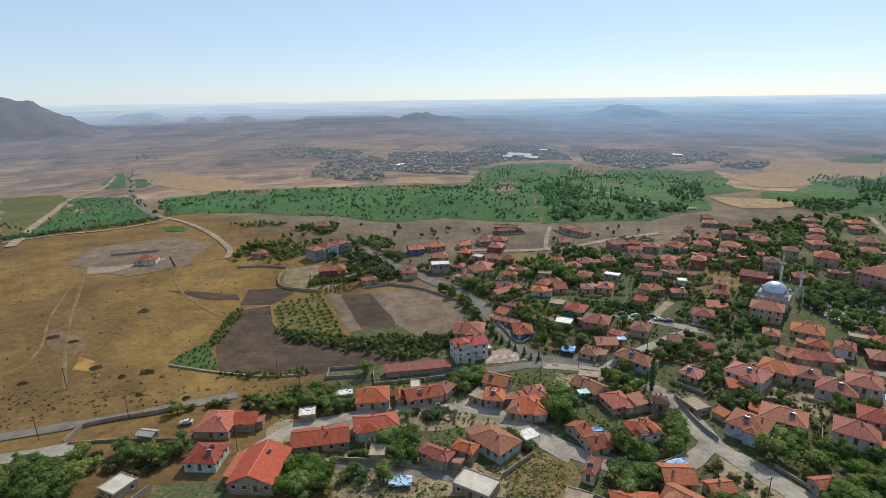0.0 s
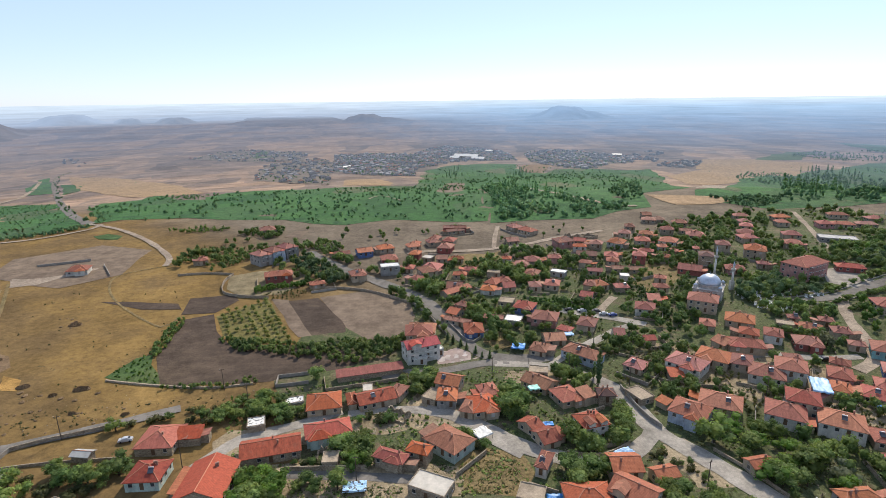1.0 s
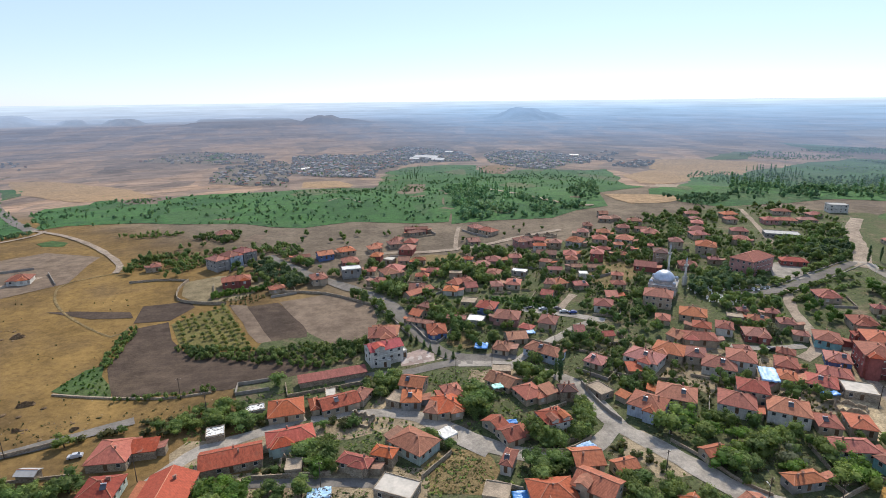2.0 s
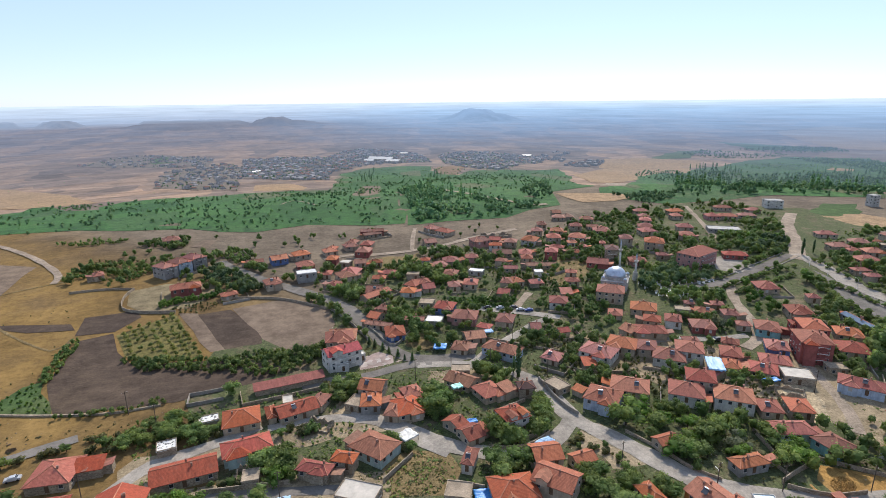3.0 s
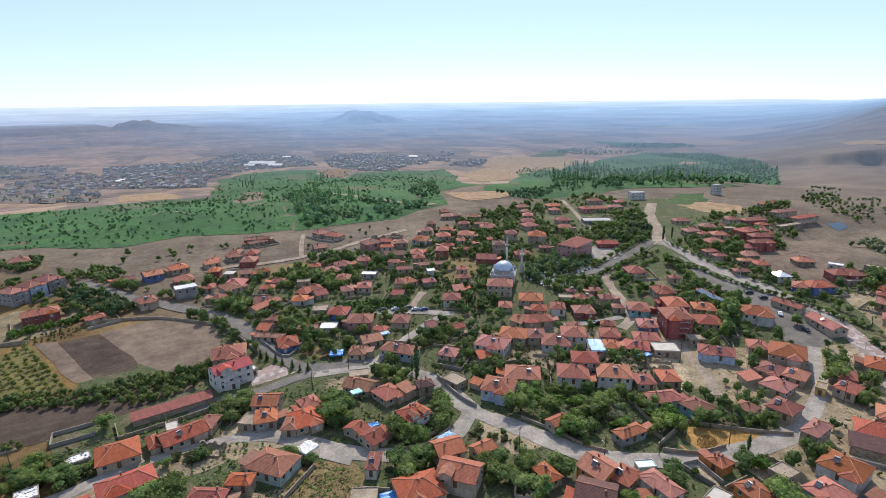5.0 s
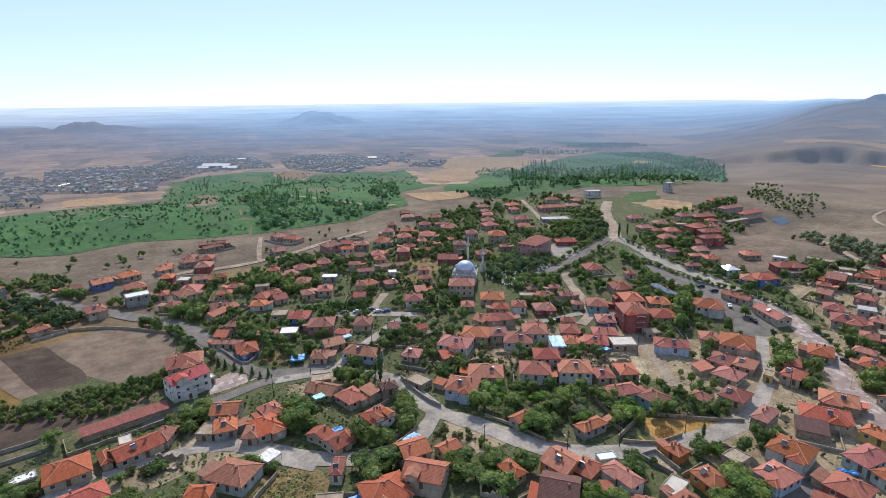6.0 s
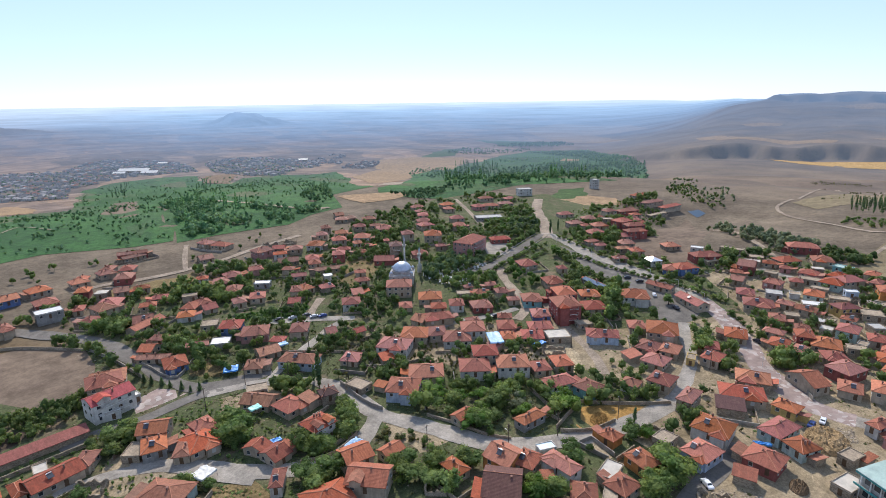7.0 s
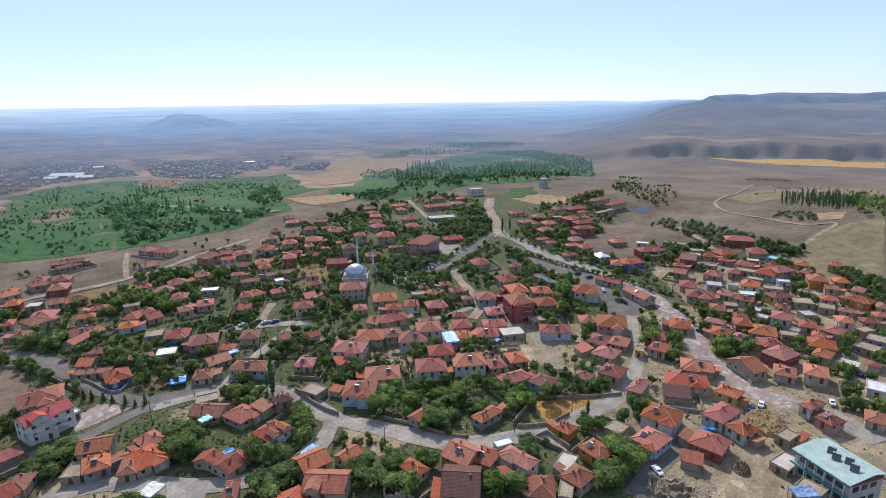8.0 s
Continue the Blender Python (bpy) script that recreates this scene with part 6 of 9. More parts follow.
house(-119.5, 333.2, 23, 5.8, 8.5, 3, "hip", "cream", "rose")
house(-95.7, 405.0, 16, 11.4, 10.2, 3, "hip", "stone", "brown")
house(8.5, 205.0, 18, 14.7, 9, 7, "cross", "white", "crimson")
house(8.6, 218.1, -2, 12.1, 11.5, 6.5, "hip", "stone", "rust")
house(6.9, 200.8, -7, 9.0, 4, 3, "flat", "white", "white")
house(16.7, 207.2, 17, 3.0, 4, 3, "flat", "white", "white")
house(48.2, 115.6, -5, 13.0, 11.5, 3.7, "hip", "cream", "orange")
house(34.0, 120.1, -24, 7.8, 7, 2.5, "flat", "stone", "stone")
house(40.7, 131.7, -31, 4.1, 8.5, 3.7, "hip", "white", "rust")
house(60.6, 115.0, -46, 12.0, 10, 5.2, "cross", "cream", "orange")
house(62.2, 126.1, -4, 9.0, 9, 5.2, "gable", "cream", "orange")


def inside(poly, x, y):
    hit = False
    for (x0, y0), (x1, y1) in zip(poly, poly[1:] + poly[:1]):
        if (y0 > y) != (y1 > y) and x < (x1 - x0) * (y - y0) / (y1 - y0) + x0:
            hit = not hit
    return hit


def clear_of(x, y, gap=1.5, lots=True):
    for hx, hy, hr, w, d, turn in HOUSES:
        if abs(x - hx) < hr + gap and abs(y - hy) < hr + gap:
            c, s = math.cos(radians(turn)), math.sin(radians(turn))
            u, v = (x - hx) * c + (y - hy) * s, -(x - hx) * s + (y - hy) * c
            if abs(u) < w / 2 + gap and abs(v) < d / 2 + gap:
                return False
    if lots and any(inside(poly, x, y) for poly in BARE):
        return False
    for px, py, half in PAVED.get((int(x // 16), int(y // 16)), ()):
        if math.hypot(px - x, py - y) < half + gap * 0.6 + 1:
            return False
    return True


PAVED = {}
for line, half in ROADS:
    for px, py in line:
        for i in (-1, 0, 1):
            for j in (-1, 0, 1):
                PAVED.setdefault((int(px // 16) + i, int(py // 16) + j), []).append((px, py, half))


def infill(poly, count, turn, seed):
    """Small houses and sheds that fill the gaps between the larger ones."""
    rnd = random.Random(seed)
    xs, ys = [p[0] for p in poly], [p[1] for p in poly]
    made = 0
    for _ in range(count * 60):
        x, y = rnd.uniform(min(xs), max(xs)), rnd.uniform(min(ys), max(ys))
        w, d = rnd.uniform(6, 9.5), rnd.uniform(5.5, 8.5)
        if made == count or not inside(poly, x, y) or not clear_of(x, y, math.hypot(w, d) / 2 - 0.4, False):
            continue
        made += 1
        kind, wall, tile = rnd.choice((("hip", "cream", "rose"), ("hip", "stone", "brick"), ("hip", "cream", "rust"), ("gable", "stone", "rose"), ("gable", "cream", "brown"), ("hip", "white", "orange"), ("flat", "stone", "stone"), ("flat", "stone", "pale"), ("hip", "pink", "brick")))
        house(round(x, 1), round(y, 1), turn + rnd.uniform(-14, 14), w, d, rnd.choice((2.8, 3.0, 3.4, 3.7)), kind, wall, tile)




infill([(308.6, 138.5), (347.5, 127.8), (342.8, 103.0), (338.5, 75.5), (328.8, 55.1), (298.8, 33.6), (247.5, 24.6), (228.0, 45.5), (227.7, 72.3), (252.4, 94.5)], 46, -72, 5)
infill([(325.9, 260.9), (393.1, 283.2), (417.6, 264.0), (349.3, 210.2), (295.5, 185.0), (287.9, 210.7)], 10, -25, 6)
infill([(6.4, 334.8), (71.7, 318.4), (139.7, 356.0), (208.7, 361.1), (166.1, 286.6), (118.6, 232.4), (67.0, 215.0), (38.6, 253.2)], 22, -20, 7)
infill([(140.0, 207.5), (192.7, 212.4), (193.1, 181.0), (161.3, 148.8), (124.3, 166.5)], 8, -32, 8)


# ---- trees ----
ICO = [(0.0, 0.0, -1.0)] + [(0.894 * math.cos(k * math.tau / 5 + j), 0.894 * math.sin(k * math.tau / 5 + j), s) for s, j in ((-0.447, 0.0), (0.447, 0.628)) for k in range(5)] + [(0.0, 0.0, 1.0)]
ICO_FACES = [(0, 1 + (k + 1) % 5, 1 + k) for k in range(5)] + [(1 + k, 1 + (k + 1) % 5, 6 + k) for k in range(5)] + [(1 + (k + 1) % 5, 6 + (k + 1) % 5, 6 + k) for k in range(5)] + [(6 + k, 6 + (k + 1) % 5, 11) for k in range(5)]


class Leaves:
    """Gathers leaf clumps and ragged inner masses of crowns into one mesh."""

    def __init__(self, seed):
        self.rnd, self.v, self.f = random.Random(seed), [], []

    def lump(self, c, rx, rz):
        """A ragged inner mass that keeps light from passing straight through the crown."""
        n = len(self.v)
        for x, y, z in ICO:
            k = self.rnd.uniform(0.58, 0.86)
            self.v.append((c[0] + x * rx * k, c[1] + y * rx * k, c[2] + z * rz * k))
        self.f += [tuple(n + i for i in q) for q in ICO_FACES]

    def leafy(self, c, rx, rz, count, size):
        """Many small leaf clumps on and in an uneven lobe."""
        rnd = self.rnd
        for _ in range(count):
            th, cz = rnd.uniform(0, math.tau), rnd.uniform(-0.75, 1)
            sn = math.sqrt(max(0.0, 1 - cz * cz))
            k = rnd.uniform(0.62, 1.12)
            d = (sn * math.cos(th), sn * math.sin(th), cz)
            o = (c[0] + rx * k * d[0], c[1] + rx * k * d[1], c[2] + rz * k * d[2])
            nx, ny, nz = d[0] + rnd.uniform(-0.7, 0.7), d[1] + rnd.uniform(-0.7, 0.7), d[2] + 0.35 + rnd.uniform(-0.6, 0.6)
            l = math.sqrt(nx * nx + ny * ny + nz * nz) or 1
            n = Vector((nx / l, ny / l, nz / l))
            a = n.orthogonal().normalized()
            b = n.cross(a)
            w = rnd.uniform(0, math.tau)
            a, b = a * math.cos(w) + b * math.sin(w), b * math.cos(w) - a * math.sin(w)
            s = size * rnd.uniform(0.6, 1.35)
            o = Vector(o)
            i = len(self.v)
            self.v += [tuple(o + a * s), tuple(o + b * s * 0.8 + n * s * 0.25), tuple(o - a * s), tuple(o - b * s * 0.8 - n * s * 0.15)]
            self.f.append((i, i + 1, i + 2, i + 3))

    def mesh(self, name, mat):
        me = bpy.data.meshes.new(name)
        me.from_pydata(self.v, [], self.f)
        me.materials.append(mat)
        return me


def crown_mesh(seed, shape, leaf):
    """Crown of a tree about 6 m high (poplar 12 m), base of the trunk at z = 0."""
    g = Leaves(seed)
    rnd = g.rnd
    if shape == "broad":
        lobes = [((rnd.uniform(-1.7, 1.7), rnd.uniform(-1.7, 1.7), rnd.uniform(1.5, 4.6)), rnd.uniform(0.8, 1.5)) for _ in range(10)] + [((0, 0, 3.0), 1.9)]
        for c, r in lobes:
            g.lump(c, r * 0.95, r * 0.8)
            g.leafy(c, r, r * 0.85, int(52 * r), 0.215)
    elif shape == "poplar":
        for k in range(8):
            r = 1.15 * math.sin(math.pi * min(1.0, (k + 1.2) / 9.2)) + 0.15
            c = (rnd.uniform(-0.2, 0.2), rnd.uniform(-0.2, 0.2), 1.6 + k * 1.25)
            g.lump(c, r, 1.0)
            g.leafy(c, r, 1.05, 40, 0.28)
    elif shape == "conifer":
        for k in range(7):
            r = 1.9 * (1 - k / 7.6)
            g.lump((0, 0, 1.1 + k * 0.95), r, 0.55)
            g.leafy((0, 0, 1.1 + k * 0.95), r, 0.6, 46 - 4 * k, 0.28)
    else:
        for _ in range(4):
            c = (rnd.uniform(-0.7, 0.7), rnd.uniform(-0.7, 0.7), rnd.uniform(0.5, 0.95))
            g.lump(c, 0.75, 0.6)
            g.leafy(c, 0.8, 0.65, 34, 0.2)
    return g.mesh("crown", leaf)


def trunk_mesh(seed, shape):
    rnd, bm = random.Random(seed), bmesh.new()
    if shape in ("poplar", "conifer"):
        tube(bm, [(0, 0, -0.5), (0.03, 0, 2), (0, 0.04, 6)], [0.22, 0.17, 0.05], 7)
    elif shape == "broad":
        tube(bm, [(0, 0, -0.5), (0.06, 0.03, 1.1), (0.1, 0, 2.0)], [0.24, 0.17, 0.13], 7)
        for k in range(4):
            a = k * math.tau / 4 + rnd.uniform(-0.4, 0.4)
            tube(bm, [(0.08, 0.02, 1.6), (math.cos(a) * 0.7, math.sin(a) * 0.7, 2.5), (math.cos(a) * 1.3, math.sin(a) * 1.3, 3.4)], [0.1, 0.07, 0.03], 5)
    else:
        for k in range(3):
            a = k * math.tau / 3
            tube(bm, [(0, 0, -0.2), (math.cos(a) * 0.4, math.sin(a) * 0.4, 0.7)], [0.05, 0.02], 5)
    return mesh_of("trunk", bm, BARK)


KINDS = {
    "broad": ("broad", LEAF, "dark green broad-leaved garden tree", "tree"), "fresh": ("broad", LEAF_BRIGHT, "bright green broad-leaved garden tree", "tree"),
    "silver": ("broad", LEAF_GREY, "silvery-leaved olive tree among garden trees", "tree"), "poplar": ("poplar", LEAF_DARK, "tall slender dark green poplar tree", "tree"),
    "conifer": ("conifer", LEAF_DARK, "dark green conifer tree", "tree"), "shrub": ("shrub", SHRUB, "low dry garden shrub", "shrub"),
}
TREES = {}
for kind, (shape, leaf, label, cat) in KINDS.items():
    TREES[kind] = [(trunk_mesh(k, shape), crown_mesh(k * 7 + 1, shape, leaf)) for k in range(6 if kind == "broad" else 3)]
STANDING = []
TAKEN = set()


def tree(kind, x, y, height, spread=1.0):
    """height: of the whole tree in metres; spread widens the crown."""
    rnd = random.Random(int(x * 13 + y * 7))
    full = {"poplar": 12.0, "conifer": 7.8, "shrub": 1.5}.get(kind, 5.9)
    k = height / full
    trunk, crown = rnd.choice(TREES[kind])
    ob = new("shrub" if kind == "shrub" else "tree")
    ob.matrix_basis = pose(x, y, ground_z(x, y), 0, 0, rnd.uniform(0, 360))
    tagged(ob, KINDS[kind][2], KINDS[kind][3], "garden shrubs" if kind == "shrub" else "village trees")
    s = Matrix.Diagonal((k * spread * rnd.uniform(0.9, 1.15), k * spread * rnd.uniform(0.9, 1.15), k, 1))
    part("trunk", trunk, ob, s)
    part("crown", crown, ob, s)
    STANDING.append((x, y))
    TAKEN.add((int(x // 3), int(y // 3)))
    return ob


def spread_in(poly, count, gap, check=True, lots=True):
    """Places in a polygon of the plan, apart from one another, off houses and streets."""
    rnd = random.Random(int(poly[0][0] * 5 + poly[0][1] * 3) + count)
    xs, ys = [p[0] for p in poly], [p[1] for p in poly]
    out, seen = [], set()
    for _ in range(count * 14):
        if len(out) >= count:
            break
        x, y = rnd.uniform(min(xs), max(xs)), rnd.uniform(min(ys), max(ys))
        cell = (int(x / gap), int(y / gap))
        if not inside(poly, x, y) or cell in seen:
            continue
        if check and (not clear_of(x, y, 1.2 if lots else 0.3, lots) or (int(x // 3), int(y // 3)) in TAKEN):
            continue
        seen.add(cell)
        out.append((x, y))
    return out, rnd


def grove(poly, count, kinds, low, high, gap):
    """Single trees and shrubs."""
    spots, rnd = spread_in(poly, count, gap)
    for x, y in spots:
        kind = rnd.choice(kinds.split())
        h = rnd.uniform(low, high) * 1.15
        tree(kind, x, y, min(h, 2.2) if kind == "shrub" else h, 1.2 if kind in ("broad", "fresh") else 1.0)


def copse(poly, count, leaf, low, high, label, lots=True):
    """Trees that nobody would count, as one mesh of leaf clumps."""
    span = max(p[0] for p in poly) - min(p[0] for p in poly)
    far = min(math.hypot(*p) for p in poly)
    clumped = count >= 190 and far < 480
    spots, rnd = spread_in(poly, int(count * 1.5) if clumped else count, 2.0 if far < 500 else 4.0, far < 480, lots)
    g = Leaves(count)
    for x, y in spots:
        thick = noise.noise((x * 0.035, y * 0.035, 7.7)) + 0.5 * noise.noise((x * 0.11, y * 0.11, 2.2))
        if clumped and thick < -0.06 and g.rnd.random() < 0.9:
            continue
        h = g.rnd.uniform(low, high) * (1.25 if far < 420 and low >= 2 else 1.0) * (1.12 + 0.45 * thick if clumped else 1.0)
        z, r = ground_z(x, y), h * 0.36
        slim = 0.55 if high > 9 and g.rnd.random() < 0.5 else 1.0
        TAKEN.add((int(x // 3), int(y // 3)))
        for k in range(2 if high < 2.7 else 4 if far < 420 else 3 if far < 800 else 2):
            c = (x + g.rnd.uniform(-0.5, 0.5) * r * slim, y + g.rnd.uniform(-0.5, 0.5) * r * slim, z + h * g.rnd.uniform(0.28, 0.68))
            rr = r * g.rnd.uniform(0.55, 0.9)
            g.lump(c, rr * slim, rr * 1.05)
            g.leafy(c, rr * slim, rr * 1.1, 12 if high < 2.7 else 25 if far < 330 else 11 if far < 800 else 6, max(0.2, h * 0.05 if far < 420 else h * 0.095))
        g.lump((x, y, z + h * 0.18), 0.14, h * 0.3)
    name = "shrubs" if high < 3 else "trees"
    return tagged(new(name, g.mesh(name, leaf)), label, name, kind="stuff")


def poplars(poly, count, leaf, low, high, label, lots=True):
    """Far slender poplars, as one mesh of upright ragged crowns."""
    spots, rnd = spread_in(poly, count, 4.0, False, lots)
    g = Leaves(count + 5)
    for x, y in spots:
        h = g.rnd.uniform(low, high)
        z, r = ground_z(x, y), h * g.rnd.uniform(0.085, 0.125)
        for k in range(4):
            c = (x + g.rnd.uniform(-0.2, 0.2) * r, y + g.rnd.uniform(-0.2, 0.2) * r, z + h * (0.22 + 0.2 * k))
            rr = r * (1.0, 1.15, 0.95, 0.6)[k]
            g.lump(c, rr, h * 0.15)
            g.leafy(c, rr, h * 0.15, 7, h * 0.04)
        g.lump((x, y, z + h * 0.08), 0.2, h * 0.12)
    return tagged(new("trees", g.mesh("trees", leaf)), label, "trees", kind="stuff")


def orchard(poly, pitch, height):
    """Small fruit trees in straight rows, as one mesh."""
    xs, ys = [p[0] for p in poly], [p[1] for p in poly]
    g = Leaves(5)
    c, s = math.cos(0.42), math.sin(0.42)
    for i in range(-40, 41):
        for j in range(-40, 41):
            u, v = i * pitch, j * pitch * 1.25
            x = sum(xs) / len(xs) + u * c - v * s + g.rnd.uniform(-0.3, 0.3)
            y = sum(ys) / len(ys) + u * s + v * c + g.rnd.uniform(-0.3, 0.3)
            if inside(poly, x, y) and g.rnd.random() < 0.93:
                h = height * g.rnd.uniform(0.7, 1.25)
                z = ground_z(x, y)
                for _ in range(2):
                    o = (x + g.rnd.uniform(-0.4, 0.4), y + g.rnd.uniform(-0.4, 0.4), z + h * 0.55)
                    g.lump(o, h * 0.36, h * 0.36)
                    g.leafy(o, h * 0.42, h * 0.42, 20, 0.28)
                g.lump((x, y, z + h * 0.15), 0.1, h * 0.3)
    return tagged(new("orchard_trees", g.mesh("orchard_trees", foliage("orchard_leaves", (0.10, 0.12, 0.035), (0.16, 0.18, 0.06)))), "young fruit trees planted in straight rows", "orchard", kind="stuff")


grove([(96.5, 151.2), (114.2, 146.8), (124.4, 132.5), (134.5, 121.6), (140.4, 109.0), (128.6, 100.7), (117.6, 112.7), (100.9, 118.5), (92.0, 134.6)], 26, 'broad fresh broad', 3.5, 6.5, 5.0)
copse([(59.1, 194.0), (71.1, 191.2), (73.3, 181.0), (70.7, 175.5), (59.0, 182.8)], 16, LEAF, 3, 6, 'broad-leaved trees in village gardens')
grove([(74.9, 164.0), (80.4, 159.8), (80.3, 151.7), (73.0, 142.9), (64.0, 139.4), (64.2, 147.2), (71.4, 153.2)], 12, 'broad', 4, 6.5, 4.5)
grove([(50.1, 147.0), (63.4, 140.0), (60.1, 130.2), (51.5, 123.8), (44.6, 130.3), (49.2, 138.9)], 18, 'broad', 4, 7, 4.5)
grove([(36.7, 173.0), (41.3, 170.8), (40.8, 161.4), (37.4, 158.9), (34.0, 163.9)], 8, 'broad', 5, 7.5, 5)
grove([(-2.2, 193.7), (3.4, 194.0), (12.0, 182.6), (10.7, 175.1), (6.6, 175.6), (-2.4, 177.6)], 16, 'broad shrub', 3, 5.5, 4)
grove([(71.7, 120.9), (82.6, 115.9), (89.5, 109.4), (90.0, 103.5), (80.1, 99.6), (68.6, 110.5)], 14, 'broad', 3.5, 6, 4.5)
grove([(73.0, 142.9), (81.0, 141.9), (88.2, 126.3), (86.4, 118.0), (80.4, 127.7), (73.1, 132.6)], 12, 'shrub shrub broad', 1.2, 3, 3)
grove([(103.1, 110.0), (109.9, 101.5), (122.4, 95.7), (109.7, 81.2), (101.8, 79.0), (92.2, 85.0), (92.0, 91.4), (98.4, 95.4)], 22, 'broad fresh', 3.5, 6.5, 4.5)
grove([(133.8, 72.7), (143.2, 67.5), (135.6, 59.9), (123.3, 58.5), (115.4, 66.1), (119.4, 68.6)], 16, 'broad', 4, 7.5, 5)
grove([(141.0, 93.4), (149.3, 85.4), (143.5, 79.7), (134.2, 86.5), (125.2, 91.0), (130.2, 92.5)], 12, 'broad fresh', 3, 6, 4.5)
copse([(165.2, 113.2), (175.2, 94.1), (166.0, 86.4), (158.6, 91.2), (158.0, 105.4)], 14, LEAF, 3, 5.5, 'broad-leaved trees in village gardens')
copse([(233.1, 81.5), (246.7, 74.8), (236.2, 63.3), (223.5, 66.4), (210.6, 70.2)], 16, LEAF, 4, 6.5, 'broad-leaved trees in village gardens')
copse([(204.1, 48.0), (207.5, 41.9), (198.0, 39.2), (193.0, 42.0)], 10, LEAF, 3, 5, 'broad-leaved trees in village gardens')
copse([(220.2, 31.3), (234.7, 21.2), (214.3, 17.8), (205.9, 26.6)], 14, LEAF, 3.5, 6, 'broad-leaved trees in village gardens')
copse([(194.3, 122.0), (218.1, 113.5), (232.4, 107.1), (213.3, 94.8), (202.1, 99.2), (174.7, 103.7)], 14, LEAF, 4, 6.5, 'broad-leaved trees in village gardens')
copse([(236.6, 169.2), (245.9, 165.6), (211.3, 138.1), (200.5, 140.3)], 10, LEAF, 7, 10, 'broad-leaved trees in village gardens')
copse([(224.4, 227.6), (242.9, 220.8), (219.5, 192.9), (202.7, 192.4), (205.9, 206.6)], 14, LEAF_BRIGHT, 3.5, 5.5, 'broad-leaved trees in village gardens')
copse([(111.8, 262.7), (138.3, 238.5), (137.4, 210.9), (121.0, 193.7), (108.8, 205.1), (96.2, 202.4), (91.9, 220.6)], 26, LEAF, 3, 5.5, 'broad-leaved trees in village gardens')
copse([(88.1, 196.6), (112.1, 174.1), (101.3, 154.6), (92.0, 163.4), (91.5, 175.1)], 20, LEAF, 2.5, 5, 'broad-leaved trees in village gardens')
copse([(17.5, 278.6), (31.5, 273.8), (59.8, 249.3), (53.3, 228.1), (37.1, 230.4), (18.7, 258.3)], 20, LEAF, 3, 5.5, 'broad-leaved trees in village gardens')
copse([(-23.5, 221.7), (-13.6, 224.2), (1.7, 218.5), (1.6, 209.8), (-12.6, 203.4), (-22.0, 203.5)], 14, LEAF, 3, 5.5, 'broad-leaved trees in village gardens')
grove([(-96.9, 164.4), (-94.7, 172.4), (-77.7, 176.1), (-60.7, 174.9), (-55.1, 169.5), (-61.6, 164.3), (-75.0, 168.9), (-88.1, 166.8)], 18, 'broad shrub', 2.5, 5, 4)
grove([(-127.7, 123.0), (-133.3, 131.9), (-124.8, 138.0), (-108.8, 133.2), (-101.3, 123.0)], 22, 'broad', 4, 7, 4.5)
grove([(-114.6, 140.7), (-114.1, 145.2), (-99.6, 144.7), (-83.2, 147.5), (-79.1, 136.7), (-89.1, 131.9), (-98.8, 134.4)], 24, 'broad shrub', 3, 6, 4)
grove([(-57.1, 176.8), (-49.6, 180.6), (-35.5, 172.2), (-33.8, 162.4), (-49.8, 164.2)], 16, 'broad', 3, 6, 4.5)
grove([(-50.6, 131.5), (-39.7, 137.5), (-32.3, 133.6), (-24.1, 146.8), (-9.8, 146.6), (-9.3, 135.8), (-27.4, 124.3), (-45.5, 122.4)], 22, 'broad fresh', 3, 6, 4.5)
grove([(4.6, 187.1), (12.0, 191.2), (11.7, 179.7), (5.7, 176.0)], 14, 'broad', 3, 6, 4.5)
copse([(-4.0, 271.6), (5.9, 326.6), (32.2, 317.6), (67.4, 312.0), (84.7, 331.2), (124.9, 322.0), (160.3, 356.8), (215.7, 390.2), (165.3, 246.0), (106.1, 173.4), (78.0, 176.6), (49.9, 197.2), (28.0, 207.1)], 430, LEAF, 2, 5, 'broad-leaved garden trees between village houses')
copse([(215.7, 390.2), (288.0, 421.5), (370.3, 425.9), (375.4, 349.4), (290.6, 247.9), (219.5, 232.5), (191.3, 177.5), (156.0, 131.9), (103.1, 110.0), (94.5, 155.7), (116.3, 198.1)], 560, LEAF, 2, 5, 'broad-leaved garden trees between village houses')
copse([(279.6, 238.5), (390.0, 293.4), (481.7, 292.5), (328.2, 167.4), (368.7, 122.2), (351.8, 73.7), (306.9, 33.5), (222.1, 19.1), (232.7, 46.9), (216.6, 70.4), (177.5, 75.0), (134.4, 72.1), (110.9, 80.1), (156.0, 131.9)], 500, LEAF, 2, 5.5, 'broad-leaved garden trees between village houses')
copse([(45.3, 201.4), (78.0, 176.6), (136.7, 115.2), (216.6, 70.4), (221.5, 29.9), (168.2, 18.7), (106.1, 68.9), (27.9, 143.2)], 60, SHRUB, 1.0, 2.2, 'dry bushes in village yards')
copse([(174.1, 249.9), (191.9, 259.6), (212.0, 270.7), (220.2, 266.0), (215.9, 239.0), (202.9, 232.3), (188.5, 236.0), (174.5, 231.4)], 70, LEAF_DARK, 3, 6, 'dark conifers of the mosque park')
copse([(174.5, 231.4), (192.1, 232.6), (206.3, 218.6), (187.5, 196.6), (170.3, 193.3), (175.9, 213.3)], 40, LEAF, 3, 6, 'broad trees below the mosque park')
